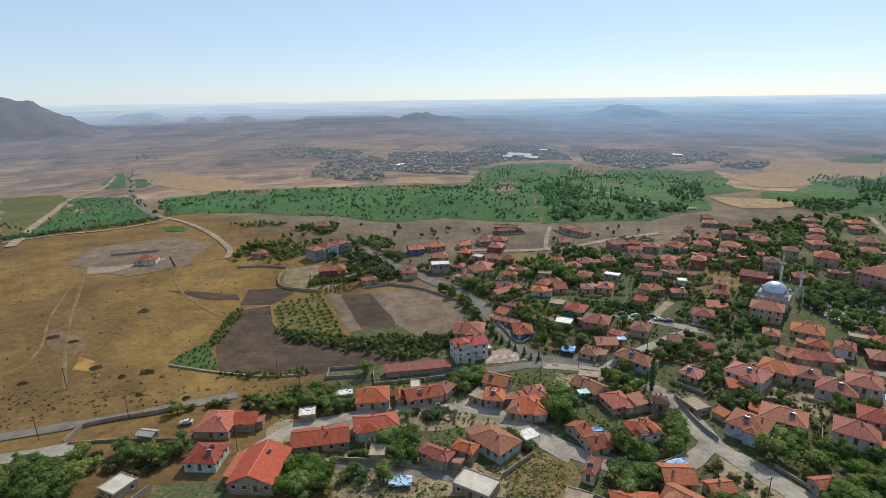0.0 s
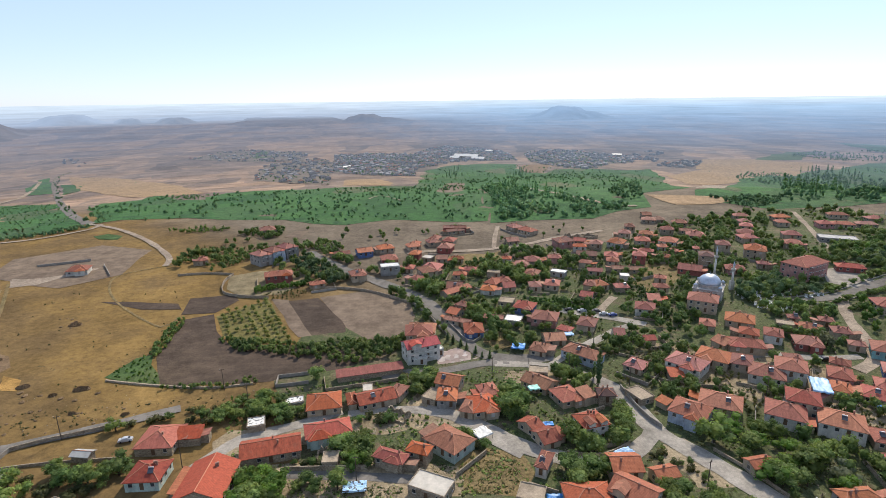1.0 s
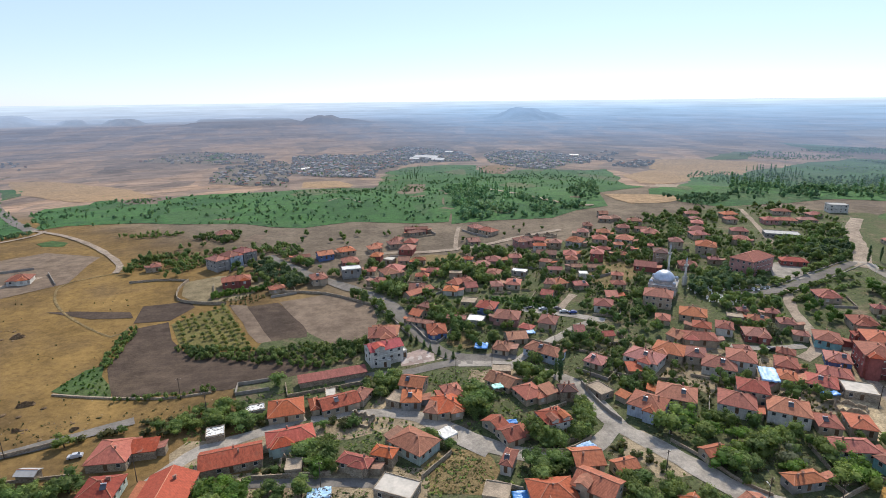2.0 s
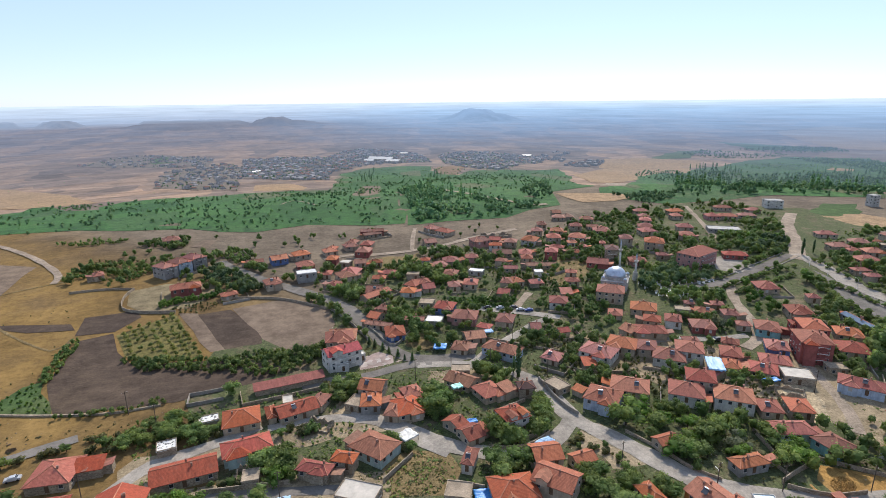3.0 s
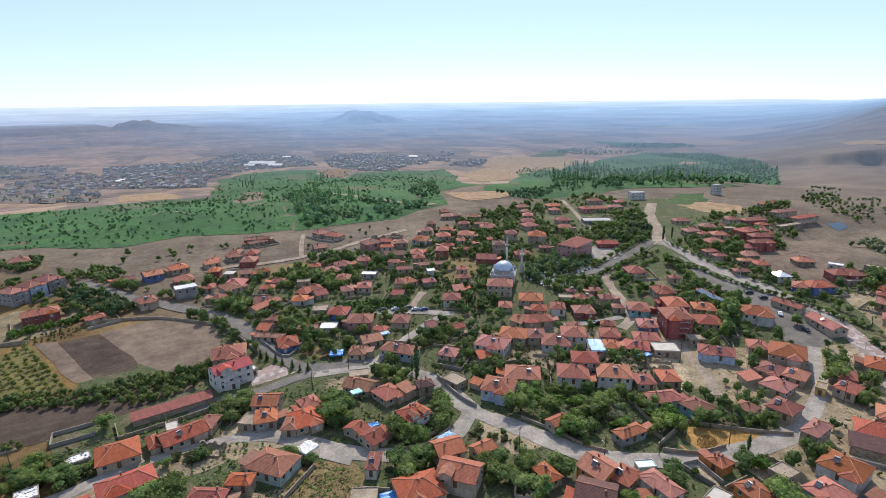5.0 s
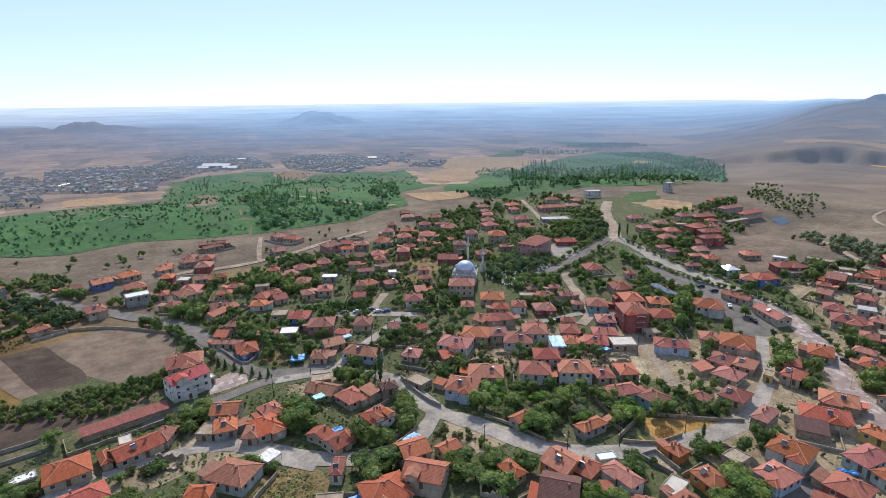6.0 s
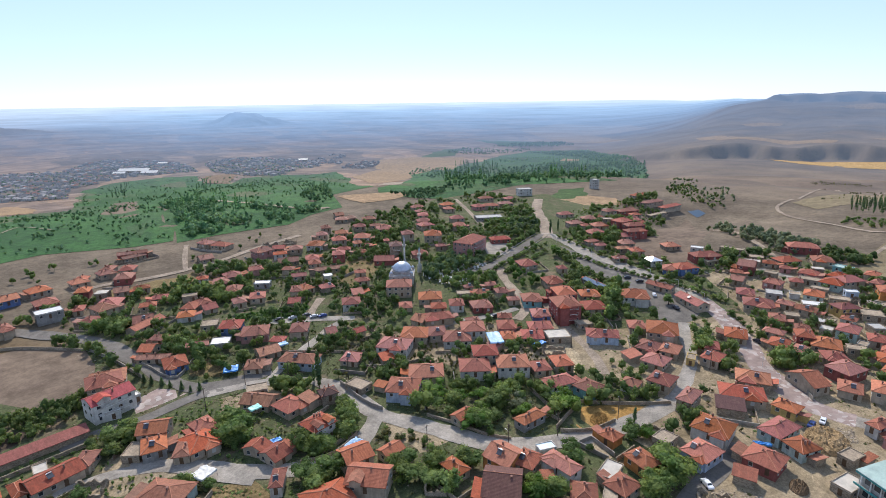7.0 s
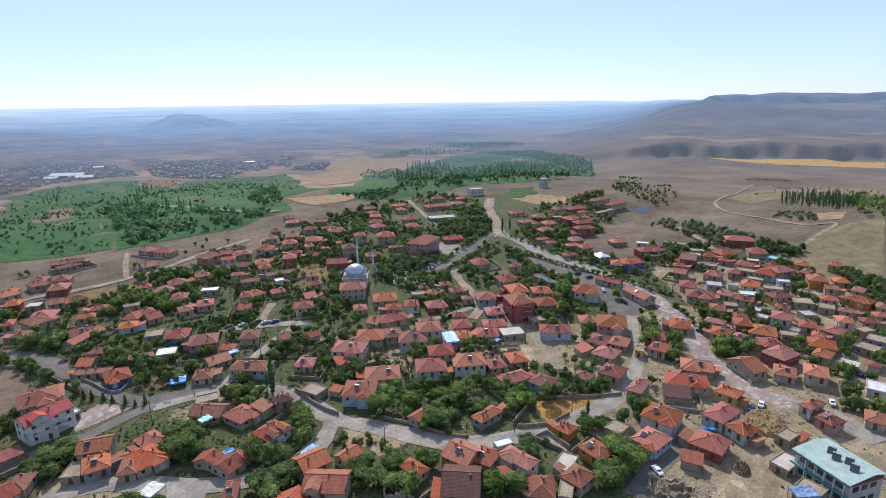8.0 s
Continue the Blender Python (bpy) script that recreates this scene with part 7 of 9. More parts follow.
copse([(305.5, 296.6), (326.0, 290.7), (298.4, 263.0), (282.1, 268.0), (257.6, 261.1), (267.5, 283.0)], 26, LEAF_DARK, 4, 7, 'dark trees round the junction')
copse([(283.4, 319.7), (333.0, 316.6), (307.4, 279.9), (270.9, 286.6)], 40, LEAF_BRIGHT, 3, 5, 'fresh green trees near the junction')
copse([(67.4, 259.3), (92.2, 252.3), (102.3, 252.2), (101.5, 244.0), (91.1, 236.7), (67.4, 250.0)], 70, LEAF_BRIGHT, 1.6, 2.8, 'bright green vines and fruit bushes')
copse([(-135.0, 324.8), (-139.4, 344.5), (-106.3, 361.2), (-60.5, 370.1), (-34.5, 308.6), (-29.4, 288.8), (-48.6, 289.1), (-84.1, 332.7), (-108.3, 316.6)], 90, LEAF, 2.5, 5.5, 'broad-leaved trees round the upper houses')
copse([(-73.9, 225.1), (-43.6, 220.8), (-23.1, 216.4), (-8.3, 218.2), (1.8, 225.6), (3.2, 218.0), (-5.6, 208.0), (-17.1, 201.6), (-31.5, 204.6), (-47.1, 212.5), (-70.5, 217.6)], 115, LEAF, 2, 3.6, 'hedge trees along the field edge', False)
copse([(-91.7, 192.8), (-72.1, 191.2), (-56.2, 194.7), (-55.4, 191.2), (-71.0, 187.9), (-89.7, 189.5)], 26, LEAF, 1.5, 3, 'small trees in a row', False)
copse([(-72.0, 279.3), (-48.0, 284.9), (-45.4, 289.0), (-44.3, 280.8), (-58.2, 271.6), (-70.6, 273.1)], 40, SHRUB, 1.2, 2.6, 'bushes on a dry slope')
copse([(-105.2, 218.3), (-106.0, 238.6), (-104.3, 252.6), (-101.4, 250.0), (-100.0, 229.9), (-101.4, 215.2)], 50, LEAF, 1.5, 3.2, 'bushes along a ditch', False)
copse([(-114.9, 201.4), (-109.1, 214.6), (-103.3, 217.3), (-92.6, 194.6), (-106.0, 197.0)], 40, LEAF_BRIGHT, 1.0, 1.8, 'low green crop bushes')
copse([(-57.6, 350.1), (-33.6, 337.7), (-10.9, 315.8), (36.2, 304.3), (78.0, 344.3), (104.4, 309.5), (83.2, 240.9), (41.8, 219.9), (25.2, 256.9), (-3.8, 288.3)], 190, LEAF, 2.5, 5.5, 'trees along the lower village edge')
copse([(421.8, 207.3), (422.4, 184.0), (403.4, 138.7), (398.1, 118.5), (368.7, 122.2), (363.7, 138.1), (386.0, 167.4)], 120, LEAF_GREY, 3, 6.5, 'grey-green willows in the gully')
copse([(390.1, 112.4), (385.0, 88.2), (373.7, 86.7), (369.4, 105.7), (382.6, 113.3)], 60, LEAF, 3, 6, 'trees at the village rim')
copse([(362.2, 68.0), (346.3, 40.2), (306.9, 33.5), (321.6, 46.6), (334.7, 54.1)], 80, LEAF, 3, 6.5, 'trees at the village rim')
copse([(-404.9, 475.5), (-307.0, 468.6), (-244.3, 445.9), (-238.4, 434.6), (-277.6, 422.0), (-317.4, 368.9)], 40, SHRUB, 1.5, 3, 'bushes along a track')
copse([(-221.7, 419.8), (-146.8, 364.6), (-66.6, 411.3), (83.3, 410.9), (169.3, 406.2), (118.3, 354.1), (40.9, 346.6), (-79.5, 385.7), (-139.4, 344.5)], 26, LEAF, 2.5, 5, 'scattered trees on the brown slope')
copse([(-265.8, 304.3), (-203.6, 286.1), (-132.2, 306.4), (-89.2, 245.1), (-104.5, 221.5), (-112.8, 196.9), (-51.5, 188.7), (-100.3, 171.2), (-148.8, 155.6)], 60, SHRUB, 0.4, 1.0, 'dry scrub on the ochre slope')
copse([(-77.0, 281.5), (-64.0, 287.0), (-46.0, 291.5), (-46.0, 296.0), (-63.0, 292.0), (-77.0, 287.0)], 90, LEAF_BRIGHT, 2.0, 3.0, 'bright green hedge behind a stone wall', False)
copse([(-138.0, 334.0), (-118.0, 336.0), (-101.0, 327.0), (-91.0, 340.0), (-93.0, 351.0), (-120.0, 356.0), (-140.0, 352.0)], 150, LEAF, 1.6, 3.4, 'green garden trees below the apartment row')
copse([(-63.0, 322.0), (-54.0, 308.0), (-38.0, 290.0), (-28.0, 294.0), (-36.0, 317.0), (-57.0, 340.0)], 80, LEAF_DARK, 3.0, 5.0, 'dark garden trees beside the road')
copse([(-66.0, 356.0), (-62.0, 372.0), (-44.0, 372.0), (-34.0, 352.0), (-47.0, 342.0), (-56.0, 352.0)], 55, LEAF, 2.5, 4.5, 'garden trees behind the apartment row')
copse([(-116.0, 400.0), (-110.0, 414.0), (-84.0, 412.0), (-83.0, 392.0), (-92.0, 384.0), (-102.0, 394.0)], 75, LEAF, 2.5, 4.5, 'clump of trees on the dry slope')
copse([(-176.0, 420.0), (-150.0, 428.0), (-128.0, 424.0), (-130.0, 412.0), (-152.0, 410.0)], 50, LEAF, 2.0, 4.0, 'clump of trees on the dry slope')
copse([(-134.0, 368.0), (-110.0, 364.5), (-84.0, 361.0), (-84.0, 358.5), (-110.0, 361.5), (-134.0, 365.0)], 34, SHRUB, 1.6, 2.4, 'row of dry bushes along a field edge', False)
copse([(-44.0, 222.0), (-24.0, 226.0), (-8.0, 220.0), (2.0, 226.0), (4.0, 217.0), (-12.0, 211.0), (-42.0, 214.0), (-80.0, 226.0), (-78.0, 231.0)], 120, LEAF, 1.4, 3.0, 'green thicket along the field edge', False)
copse([(539.1, 310.2), (638.0, 364.1), (893.0, 476.8), (655.6, 337.2), (555.8, 286.3)], 34, LEAF_GREY, 3, 6, 'grey-green willows round the pond')
copse([(504.3, 255.3), (590.9, 300.6), (636.4, 288.3), (540.8, 238.1), (509.6, 234.6)], 34, LEAF_GREY, 3, 6, 'grey-green willows round the pond')
copse([(918.4, 254.3), (844.9, 186.2), (839.8, 134.5), (784.8, 125.2), (752.4, 165.3), (713.8, 197.1)], 40, SHRUB, 1.6, 3, 'row of dry bushes along a field edge', False)
copse([(974.9, 319.7), (991.8, 242.6), (973.1, 237.7), (959.9, 314.3)], 40, SHRUB, 1.4, 2.6, 'row of dry bushes along a field edge', False)
orchard([(-89.2, 254.2), (-67.6, 273.1), (-52.0, 235.5), (-46.7, 224.1), (-69.3, 222.4), (-79.5, 233.0)], 3.7, 2.6)
copse([(176.1, 2824.4), (1139.8, 2311.2), (2264.3, 1584.2), (1494.7, 1021.1), (700.9, 913.9), (478.0, 1203.8), (241.1, 1246.8), (69.7, 1364.0)], 260, LEAF_FAR, 1.2, 2.8, 'scattered bushes and hedges on the plain')
copse([(-1900.9, 2333.1), (-695.6, 2335.9), (212.0, 1852.2), (64.4, 1020.6), (-133.7, 848.3), (-291.9, 746.2), (-625.2, 1004.4), (-909.6, 1090.4)], 260, LEAF_FAR, 1.2, 2.8, 'scattered bushes and hedges on the plain')
grove([(-22.0, 149.1), (-17.4, 152.0), (-10.8, 148.0), (-9.9, 140.5), (-18.0, 139.8)], 7, 'broad', 4, 6.5, 4)
grove([(36.6, 174.6), (42.8, 172.9), (39.8, 155.7), (34.9, 158.0)], 8, 'broad fresh', 3, 6, 4)
copse([(55.7, 190.7), (66.6, 194.7), (72.4, 188.0), (65.5, 170.8), (52.9, 169.0)], 9, LEAF, 3, 6, 'broad-leaved trees in village gardens')
grove([(18.9, 150.2), (24.6, 151.9), (30.2, 147.4), (28.6, 143.2), (21.6, 143.3)], 8, 'broad shrub', 2.5, 5, 4)
grove([(49.3, 142.9), (58.5, 144.1), (52.7, 123.4), (44.2, 123.0)], 10, 'broad', 3, 6, 4)
grove([(-55.6, 174.9), (-48.9, 177.5), (-35.7, 173.6), (-32.9, 168.5), (-38.0, 164.1), (-49.8, 164.2)], 14, 'broad shrub', 2, 4, 3)
grove([(-49.0, 134.4), (-40.0, 138.8), (-36.5, 134.2), (-35.6, 126.2), (-46.1, 124.6)], 12, 'broad fresh', 3, 5.5, 4)
grove([(-34.2, 144.1), (-27.4, 145.4), (-23.2, 139.9), (-9.5, 139.7), (-17.7, 135.9), (-29.4, 136.1)], 10, 'shrub shrub broad', 1.5, 3, 3)
grove([(-17.9, 168.3), (-9.0, 170.7), (-2.9, 167.0), (-4.8, 160.3), (-16.3, 161.5)], 9, 'broad shrub', 2, 4.5, 3.5)
copse([(-4.0, 271.6), (5.9, 326.6), (32.2, 317.6), (67.4, 312.0), (84.7, 331.2), (124.9, 322.0), (160.3, 356.8), (215.7, 390.2), (165.3, 246.0), (120.1, 194.6), (97.6, 215.5), (61.9, 233.5), (36.0, 243.4)], 800, LEAF, 1.2, 2.6, 'garden bushes and hedges between village houses')
copse([(160.3, 356.8), (215.7, 390.2), (288.0, 421.5), (370.3, 425.9), (375.4, 349.4), (282.1, 256.7), (219.5, 232.5), (189.2, 179.6), (166.8, 165.5), (123.2, 199.3), (136.6, 230.2)], 700, LEAF, 1.2, 2.6, 'garden bushes and hedges between village houses')
copse([(349.8, 298.9), (400.9, 301.7), (481.7, 292.5), (325.8, 170.1), (368.7, 122.2), (351.8, 73.7), (306.9, 33.5), (269.3, 27.1), (276.6, 58.8), (247.4, 82.3), (257.8, 108.1), (290.7, 158.2), (293.1, 224.4)], 420, LEAF, 1.2, 2.6, 'garden bushes and hedges between village houses')
copse([(123.2, 199.3), (166.8, 165.5), (156.0, 131.9), (133.7, 118.1), (99.8, 156.1), (79.8, 180.3), (70.7, 212.5)], 260, SHRUB, 1.0, 2.4, 'dry garden bushes beside houses')
copse([(-64.5, 180.7), (-20.7, 189.2), (23.6, 191.7), (53.5, 178.6), (52.7, 154.5), (28.6, 143.2), (0.9, 152.3), (-38.0, 164.1)], 160, LEAF, 1.0, 2.4, 'garden bushes beside houses')


# ---- weeds, dry tufts and loose stones in yards ----
def litter(poly, count, leaf, low, high, label, name):
    """Small tufts that cover rough ground, as one mesh."""
    spots, rnd = spread_in(poly, count, 0.6)
    g = Leaves(count + 3)
    for x, y in spots:
        k = g.rnd.uniform(low, high)
        z = ground_z(x, y)
        if g.rnd.random() < 0.4:
            g.lump((x, y, z + 0.1), k, k * 0.5)
        g.leafy((x, y, z + 0.12), k, k * 0.7, 7, 0.15 + 0.11 * k)
    return tagged(new(name, g.mesh(name, leaf)), label, name, kind="stuff")


def rubble(poly, count, low, high, label):
    """Loose stones, as one mesh."""
    spots, rnd = spread_in(poly, count, 0.4, True, False)
    g = Leaves(count + 9)
    for x, y in spots:
        k = g.rnd.uniform(low, high)
        g.lump((x, y, ground_z(x, y) + k * 0.2), k, k * 0.7)
    return tagged(new("rubble", g.mesh("rubble", STONE)), label, "rubble", kind="stuff")


litter([(1.5, 272.9), (59.8, 249.3), (120.1, 194.6), (156.0, 131.9), (116.2, 97.5), (61.7, 111.1), (-6.3, 175.2)], 900, SHRUB, 0.3, 0.9, 'weeds and dry tufts in village yards', 'weeds')
litter([(133.3, 214.8), (345.7, 189.8), (334.7, 66.7), (258.6, 25.2), (167.7, 10.1), (95.0, 79.3)], 900, SHRUB, 0.3, 0.9, 'weeds and dry tufts in village yards', 'weeds')
litter([(1.5, 272.9), (87.8, 341.5), (229.4, 361.0), (290.6, 247.9), (356.4, 117.7), (270.7, 40.4), (161.6, 45.9), (61.7, 111.1), (-6.3, 175.2)], 1200, LEAF, 0.4, 1.0, 'green weeds in gardens', 'weeds')
litter([(-167.1, 178.9), (-104.8, 180.5), (-50.5, 184.6), (-63.7, 171.3), (-116.4, 164.2), (-146.5, 152.7)], 140, SHRUB, 0.25, 0.8, 'dry tufts on the ochre slope', 'weeds')
rubble([(189.3, 160.6), (345.3, 148.7), (310.5, 48.9), (230.4, 20.5), (160.5, 17.1), (106.1, 68.9)], 900, 0.12, 0.4, 'loose stones in yards and lots')
rubble([(1.5, 272.9), (59.8, 249.3), (120.1, 194.6), (156.0, 131.9), (116.2, 97.5), (61.7, 111.1), (-6.3, 175.2)], 500, 0.15, 0.5, 'loose stones in yards and lots')
rubble([(-182.9, 199.0), (-112.8, 196.9), (-51.3, 187.8), (-80.4, 172.4), (-116.4, 164.2), (-146.5, 152.7)], 70, 0.1, 0.4, 'loose stones on the dry slope')
rubble([(127.5, 60.9), (136.8, 55.4), (143.7, 45.5), (136.8, 39.7), (119.3, 56.3)], 300, 0.2, 0.7, 'broken masonry of ruins')
rubble([(180.8, 51.1), (188.9, 49.5), (197.6, 41.7), (189.6, 37.7), (179.0, 42.8)], 260, 0.2, 0.7, 'heaped pale building stone')
litter([(-64.5, 180.7), (-20.7, 189.2), (45.7, 191.1), (60.4, 167.4), (46.6, 123.4), (-45.8, 123.5)], 800, LEAF, 0.3, 0.9, 'green weeds between sheds and walls', 'weeds')
litter([(-41.9, 147.0), (18.8, 149.0), (34.3, 137.8), (31.2, 123.2), (-36.6, 124.0)], 500, SHRUB, 0.3, 0.8, 'dry grass tufts in yards', 'weeds')
rubble([(-20.3, 162.9), (-10.8, 166.1), (1.0, 164.6), (1.8, 155.4), (-6.5, 154.0), (-17.7, 155.7)], 350, 0.15, 0.45, 'pale rubble and scrap in a yard')
rubble([(-41.0, 142.8), (-16.7, 143.9), (-6.1, 139.7), (17.3, 135.5), (15.9, 123.4), (-32.0, 124.0)], 350, 0.12, 0.4, 'loose stones between sheds')
rubble([(179.1, 51.4), (188.9, 49.5), (196.8, 41.4), (190.3, 37.9), (179.0, 42.8)], 500, 0.15, 0.6, 'rough ochre stones on a dumped heap')


def gravestones(poly, count, label):
    """Upright pale slabs of many sizes in loose rows, as one mesh."""
    rnd = random.Random(count)
    xs, ys = [p[0] for p in poly], [p[1] for p in poly]
    bm = bmesh.new()
    made = 0
    while made < count:
        x, y = rnd.uniform(min(xs), max(xs)), rnd.uniform(min(ys), max(ys))
        if not inside(poly, x, y) or not clear_of(x, y, 0.6, False):
            continue
        made += 1
        w, h = rnd.uniform(0.5, 1.1), rnd.uniform(0.7, 1.5)
        vs = box(bm, -w / 2, -0.12, -0.2, w / 2, 0.12, h) + box(bm, -w / 2, -1.9, -0.2, w / 2, -0.15, 0.3)
        bmesh.ops.transform(bm, matrix=pose(x, y, ground_z(x, y), 0, 0, -38 + rnd.uniform(-8, 8)), verts=vs)
    return tagged(new("gravestones", mesh_of("gravestones", bm, TRIM)), label, "gravestones", kind="stuff")


gravestones([(174.1, 249.9), (191.9, 259.6), (212.0, 270.7), (220.2, 266.0), (215.9, 239.0), (202.9, 232.3), (188.5, 222.0), (174.5, 228.4)], 130, "white gravestones among dark trees beside the mosque")


# ---- distant town and hills ----
def far_town(name, poly, count, label):
    """Hundreds of small houses of a town on the plain: walls and hipped roofs in one mesh."""
    rnd = random.Random(count)
    xs, ys = [p[0] for p in poly], [p[1] for p in poly]
    v, f, slots = [], [], []
    made, tries, used = 0, 0, set()
    while made < count and tries < count * 30:
        tries += 1
        x, y = rnd.uniform(min(xs), max(xs)), rnd.uniform(min(ys), max(ys))
        cell = (int(x // 13), int(y // 13))
        if not inside(poly, x, y) or cell in used:
            continue
        used.add(cell)
        made += 1
        a, b, h = rnd.uniform(3.2, 6), rnd.uniform(3, 5), rnd.choice((2.8, 3, 3.4, 5.5, 6))
        t = 0.5 + rnd.choice((0, math.pi / 2)) + rnd.uniform(-0.15, 0.15)
        z, c, s, n = ground_z(x, y) - 1, math.cos(t), math.sin(t), len(v)
        for k, (u, w, zz) in enumerate([(-a, -b, 0), (a, -b, 0), (a, b, 0), (-a, b, 0), (-a, -b, h), (a, -b, h), (a, b, h), (-a, b, h), (-a * 0.3, 0, h + 2), (a * 0.3, 0, h + 2)]):
            v.append((x + u * c - w * s, y + u * s + w * c, z + zz))
        f += [tuple(n + i for i in q) for q in ((0, 1, 5, 4), (1, 2, 6, 5), (2, 3, 7, 6), (3, 0, 4, 7), (4, 5, 9, 8), (6, 7, 8, 9), (5, 6, 9), (7, 4, 8))]
        r = rnd.choice((1, 1, 2, 3))
        slots += [0, 0, 0, 0, r, r, r, r]
    me = bpy.data.meshes.new(name)
    me.from_pydata(v, [], f)
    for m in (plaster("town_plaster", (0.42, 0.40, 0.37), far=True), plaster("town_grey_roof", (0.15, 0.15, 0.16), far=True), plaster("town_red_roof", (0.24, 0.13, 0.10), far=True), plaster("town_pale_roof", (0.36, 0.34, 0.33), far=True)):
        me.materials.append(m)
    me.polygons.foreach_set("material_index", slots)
    return tagged(new(name, me), label, "town", kind="stuff")




def hall(x, y, turn, w, d, h):
    """A long white hall in the far town."""
    ob = new("hall")
    ob.matrix_basis = pose(x, y, ground_z(x, y), 0, 0, turn)
    tagged(ob, "long white industrial hall in the far town", "hall")
    part("wall", wall_mesh("gable", w, d, h, WALLS["white"]), ob)
    me, hips, rh = roof_mesh("gable", w, d, FLATS["white"])
    part("roof", me, ob, pose(0, 0, h))




def hill(x, y, height, half, seed, label="isolated hill rising from the plain, blue-grey from painted haze", flat=0.1, tail=0.0):
    """A dry hill, half wide on either side, with a flattish weathered crest and a long tail to the east."""
    r0 = math.hypot(x, y)
    ex, ey = x / r0, y / r0
    bm = bmesh.new()
    n, m = 60, 22
    grid = []
    for i in range(n + 1):
        col = []
        for j in range(m + 1):
            u, w = (i / n * 2 - 1) * 1.35 + tail * 0.9 * (i / n), (j / m * 2 - 1) * 1.3
            ragged = 0.28 * noise.noise((u * 1.7, w * 1.7, seed * 3.7)) + 0.1 * noise.noise((u * 6, w * 5, seed))
            q = math.hypot(u, w) + ragged
            g = (1 - smooth(flat, 1.0, q)) * (0.9 + 0.16 * noise.noise((u * 2.6, w * 2.6, seed)) + 0.05 * noise.noise((u * 9, w * 9, seed)))
            if tail:
                g = max(g, 0.5 * (1 - smooth(0.1, 1.0, math.hypot((u - 0.55) / (0.55 + tail), w * 1.3))))
            px, py = x + u * half * ey + w * half * 0.8 * ex, y - u * half * ex + w * half * 0.8 * ey
            col.append(bm.verts.new((px, py, ground_z(px, py) + g * height - (3 if g < 0.004 else 0))))
        grid.append(col)
    for i in range(n):
        for j in range(m):
            bm.faces.new((grid[i][j], grid[i + 1][j], grid[i + 1][j + 1], grid[i][j + 1])).smooth = True
    bmesh.ops.recalc_face_normals(bm, faces=bm.faces[:])
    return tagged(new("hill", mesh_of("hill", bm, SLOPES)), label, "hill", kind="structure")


hill(-2071, 2583, 196, 480, 6.0, "long dry mountain flank beyond the plain", flat=0.0)
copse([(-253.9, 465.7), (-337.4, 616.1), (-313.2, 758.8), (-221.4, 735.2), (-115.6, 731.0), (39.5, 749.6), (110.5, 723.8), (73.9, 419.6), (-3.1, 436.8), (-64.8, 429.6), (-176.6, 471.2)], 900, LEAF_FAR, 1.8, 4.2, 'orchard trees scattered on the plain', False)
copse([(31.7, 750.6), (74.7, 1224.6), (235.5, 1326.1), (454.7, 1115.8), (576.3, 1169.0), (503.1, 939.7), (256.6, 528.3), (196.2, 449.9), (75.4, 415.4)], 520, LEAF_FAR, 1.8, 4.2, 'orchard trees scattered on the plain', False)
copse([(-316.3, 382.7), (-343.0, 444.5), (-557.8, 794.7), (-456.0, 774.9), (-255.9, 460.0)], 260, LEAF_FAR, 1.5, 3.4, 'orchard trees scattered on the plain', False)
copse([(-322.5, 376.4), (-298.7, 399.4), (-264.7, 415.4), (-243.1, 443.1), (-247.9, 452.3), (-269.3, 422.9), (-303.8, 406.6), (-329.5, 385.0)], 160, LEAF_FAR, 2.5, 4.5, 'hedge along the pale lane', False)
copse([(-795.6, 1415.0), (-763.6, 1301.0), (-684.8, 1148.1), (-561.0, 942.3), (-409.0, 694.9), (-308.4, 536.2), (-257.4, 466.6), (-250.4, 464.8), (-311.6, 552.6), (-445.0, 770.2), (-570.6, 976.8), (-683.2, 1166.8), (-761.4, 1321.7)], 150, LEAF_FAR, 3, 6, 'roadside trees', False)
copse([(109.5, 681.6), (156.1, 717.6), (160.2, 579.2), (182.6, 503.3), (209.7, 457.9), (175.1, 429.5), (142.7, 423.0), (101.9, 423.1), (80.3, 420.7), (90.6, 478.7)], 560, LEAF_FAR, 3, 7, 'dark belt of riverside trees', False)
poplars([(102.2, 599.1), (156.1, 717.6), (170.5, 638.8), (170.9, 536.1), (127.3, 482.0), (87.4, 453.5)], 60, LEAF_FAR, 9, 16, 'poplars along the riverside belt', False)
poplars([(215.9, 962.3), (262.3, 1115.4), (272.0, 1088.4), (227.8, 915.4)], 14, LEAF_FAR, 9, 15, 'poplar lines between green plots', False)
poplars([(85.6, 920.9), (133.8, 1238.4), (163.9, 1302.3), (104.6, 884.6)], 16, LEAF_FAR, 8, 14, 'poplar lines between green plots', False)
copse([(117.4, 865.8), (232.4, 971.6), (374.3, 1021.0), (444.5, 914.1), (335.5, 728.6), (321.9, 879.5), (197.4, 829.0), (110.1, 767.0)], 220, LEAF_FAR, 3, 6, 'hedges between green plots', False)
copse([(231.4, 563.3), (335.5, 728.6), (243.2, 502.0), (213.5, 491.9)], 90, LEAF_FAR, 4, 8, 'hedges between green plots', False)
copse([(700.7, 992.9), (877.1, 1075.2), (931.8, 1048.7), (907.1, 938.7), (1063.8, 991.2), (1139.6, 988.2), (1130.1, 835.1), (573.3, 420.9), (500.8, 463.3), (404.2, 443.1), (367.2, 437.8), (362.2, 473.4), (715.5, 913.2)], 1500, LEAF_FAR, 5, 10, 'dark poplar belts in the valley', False)
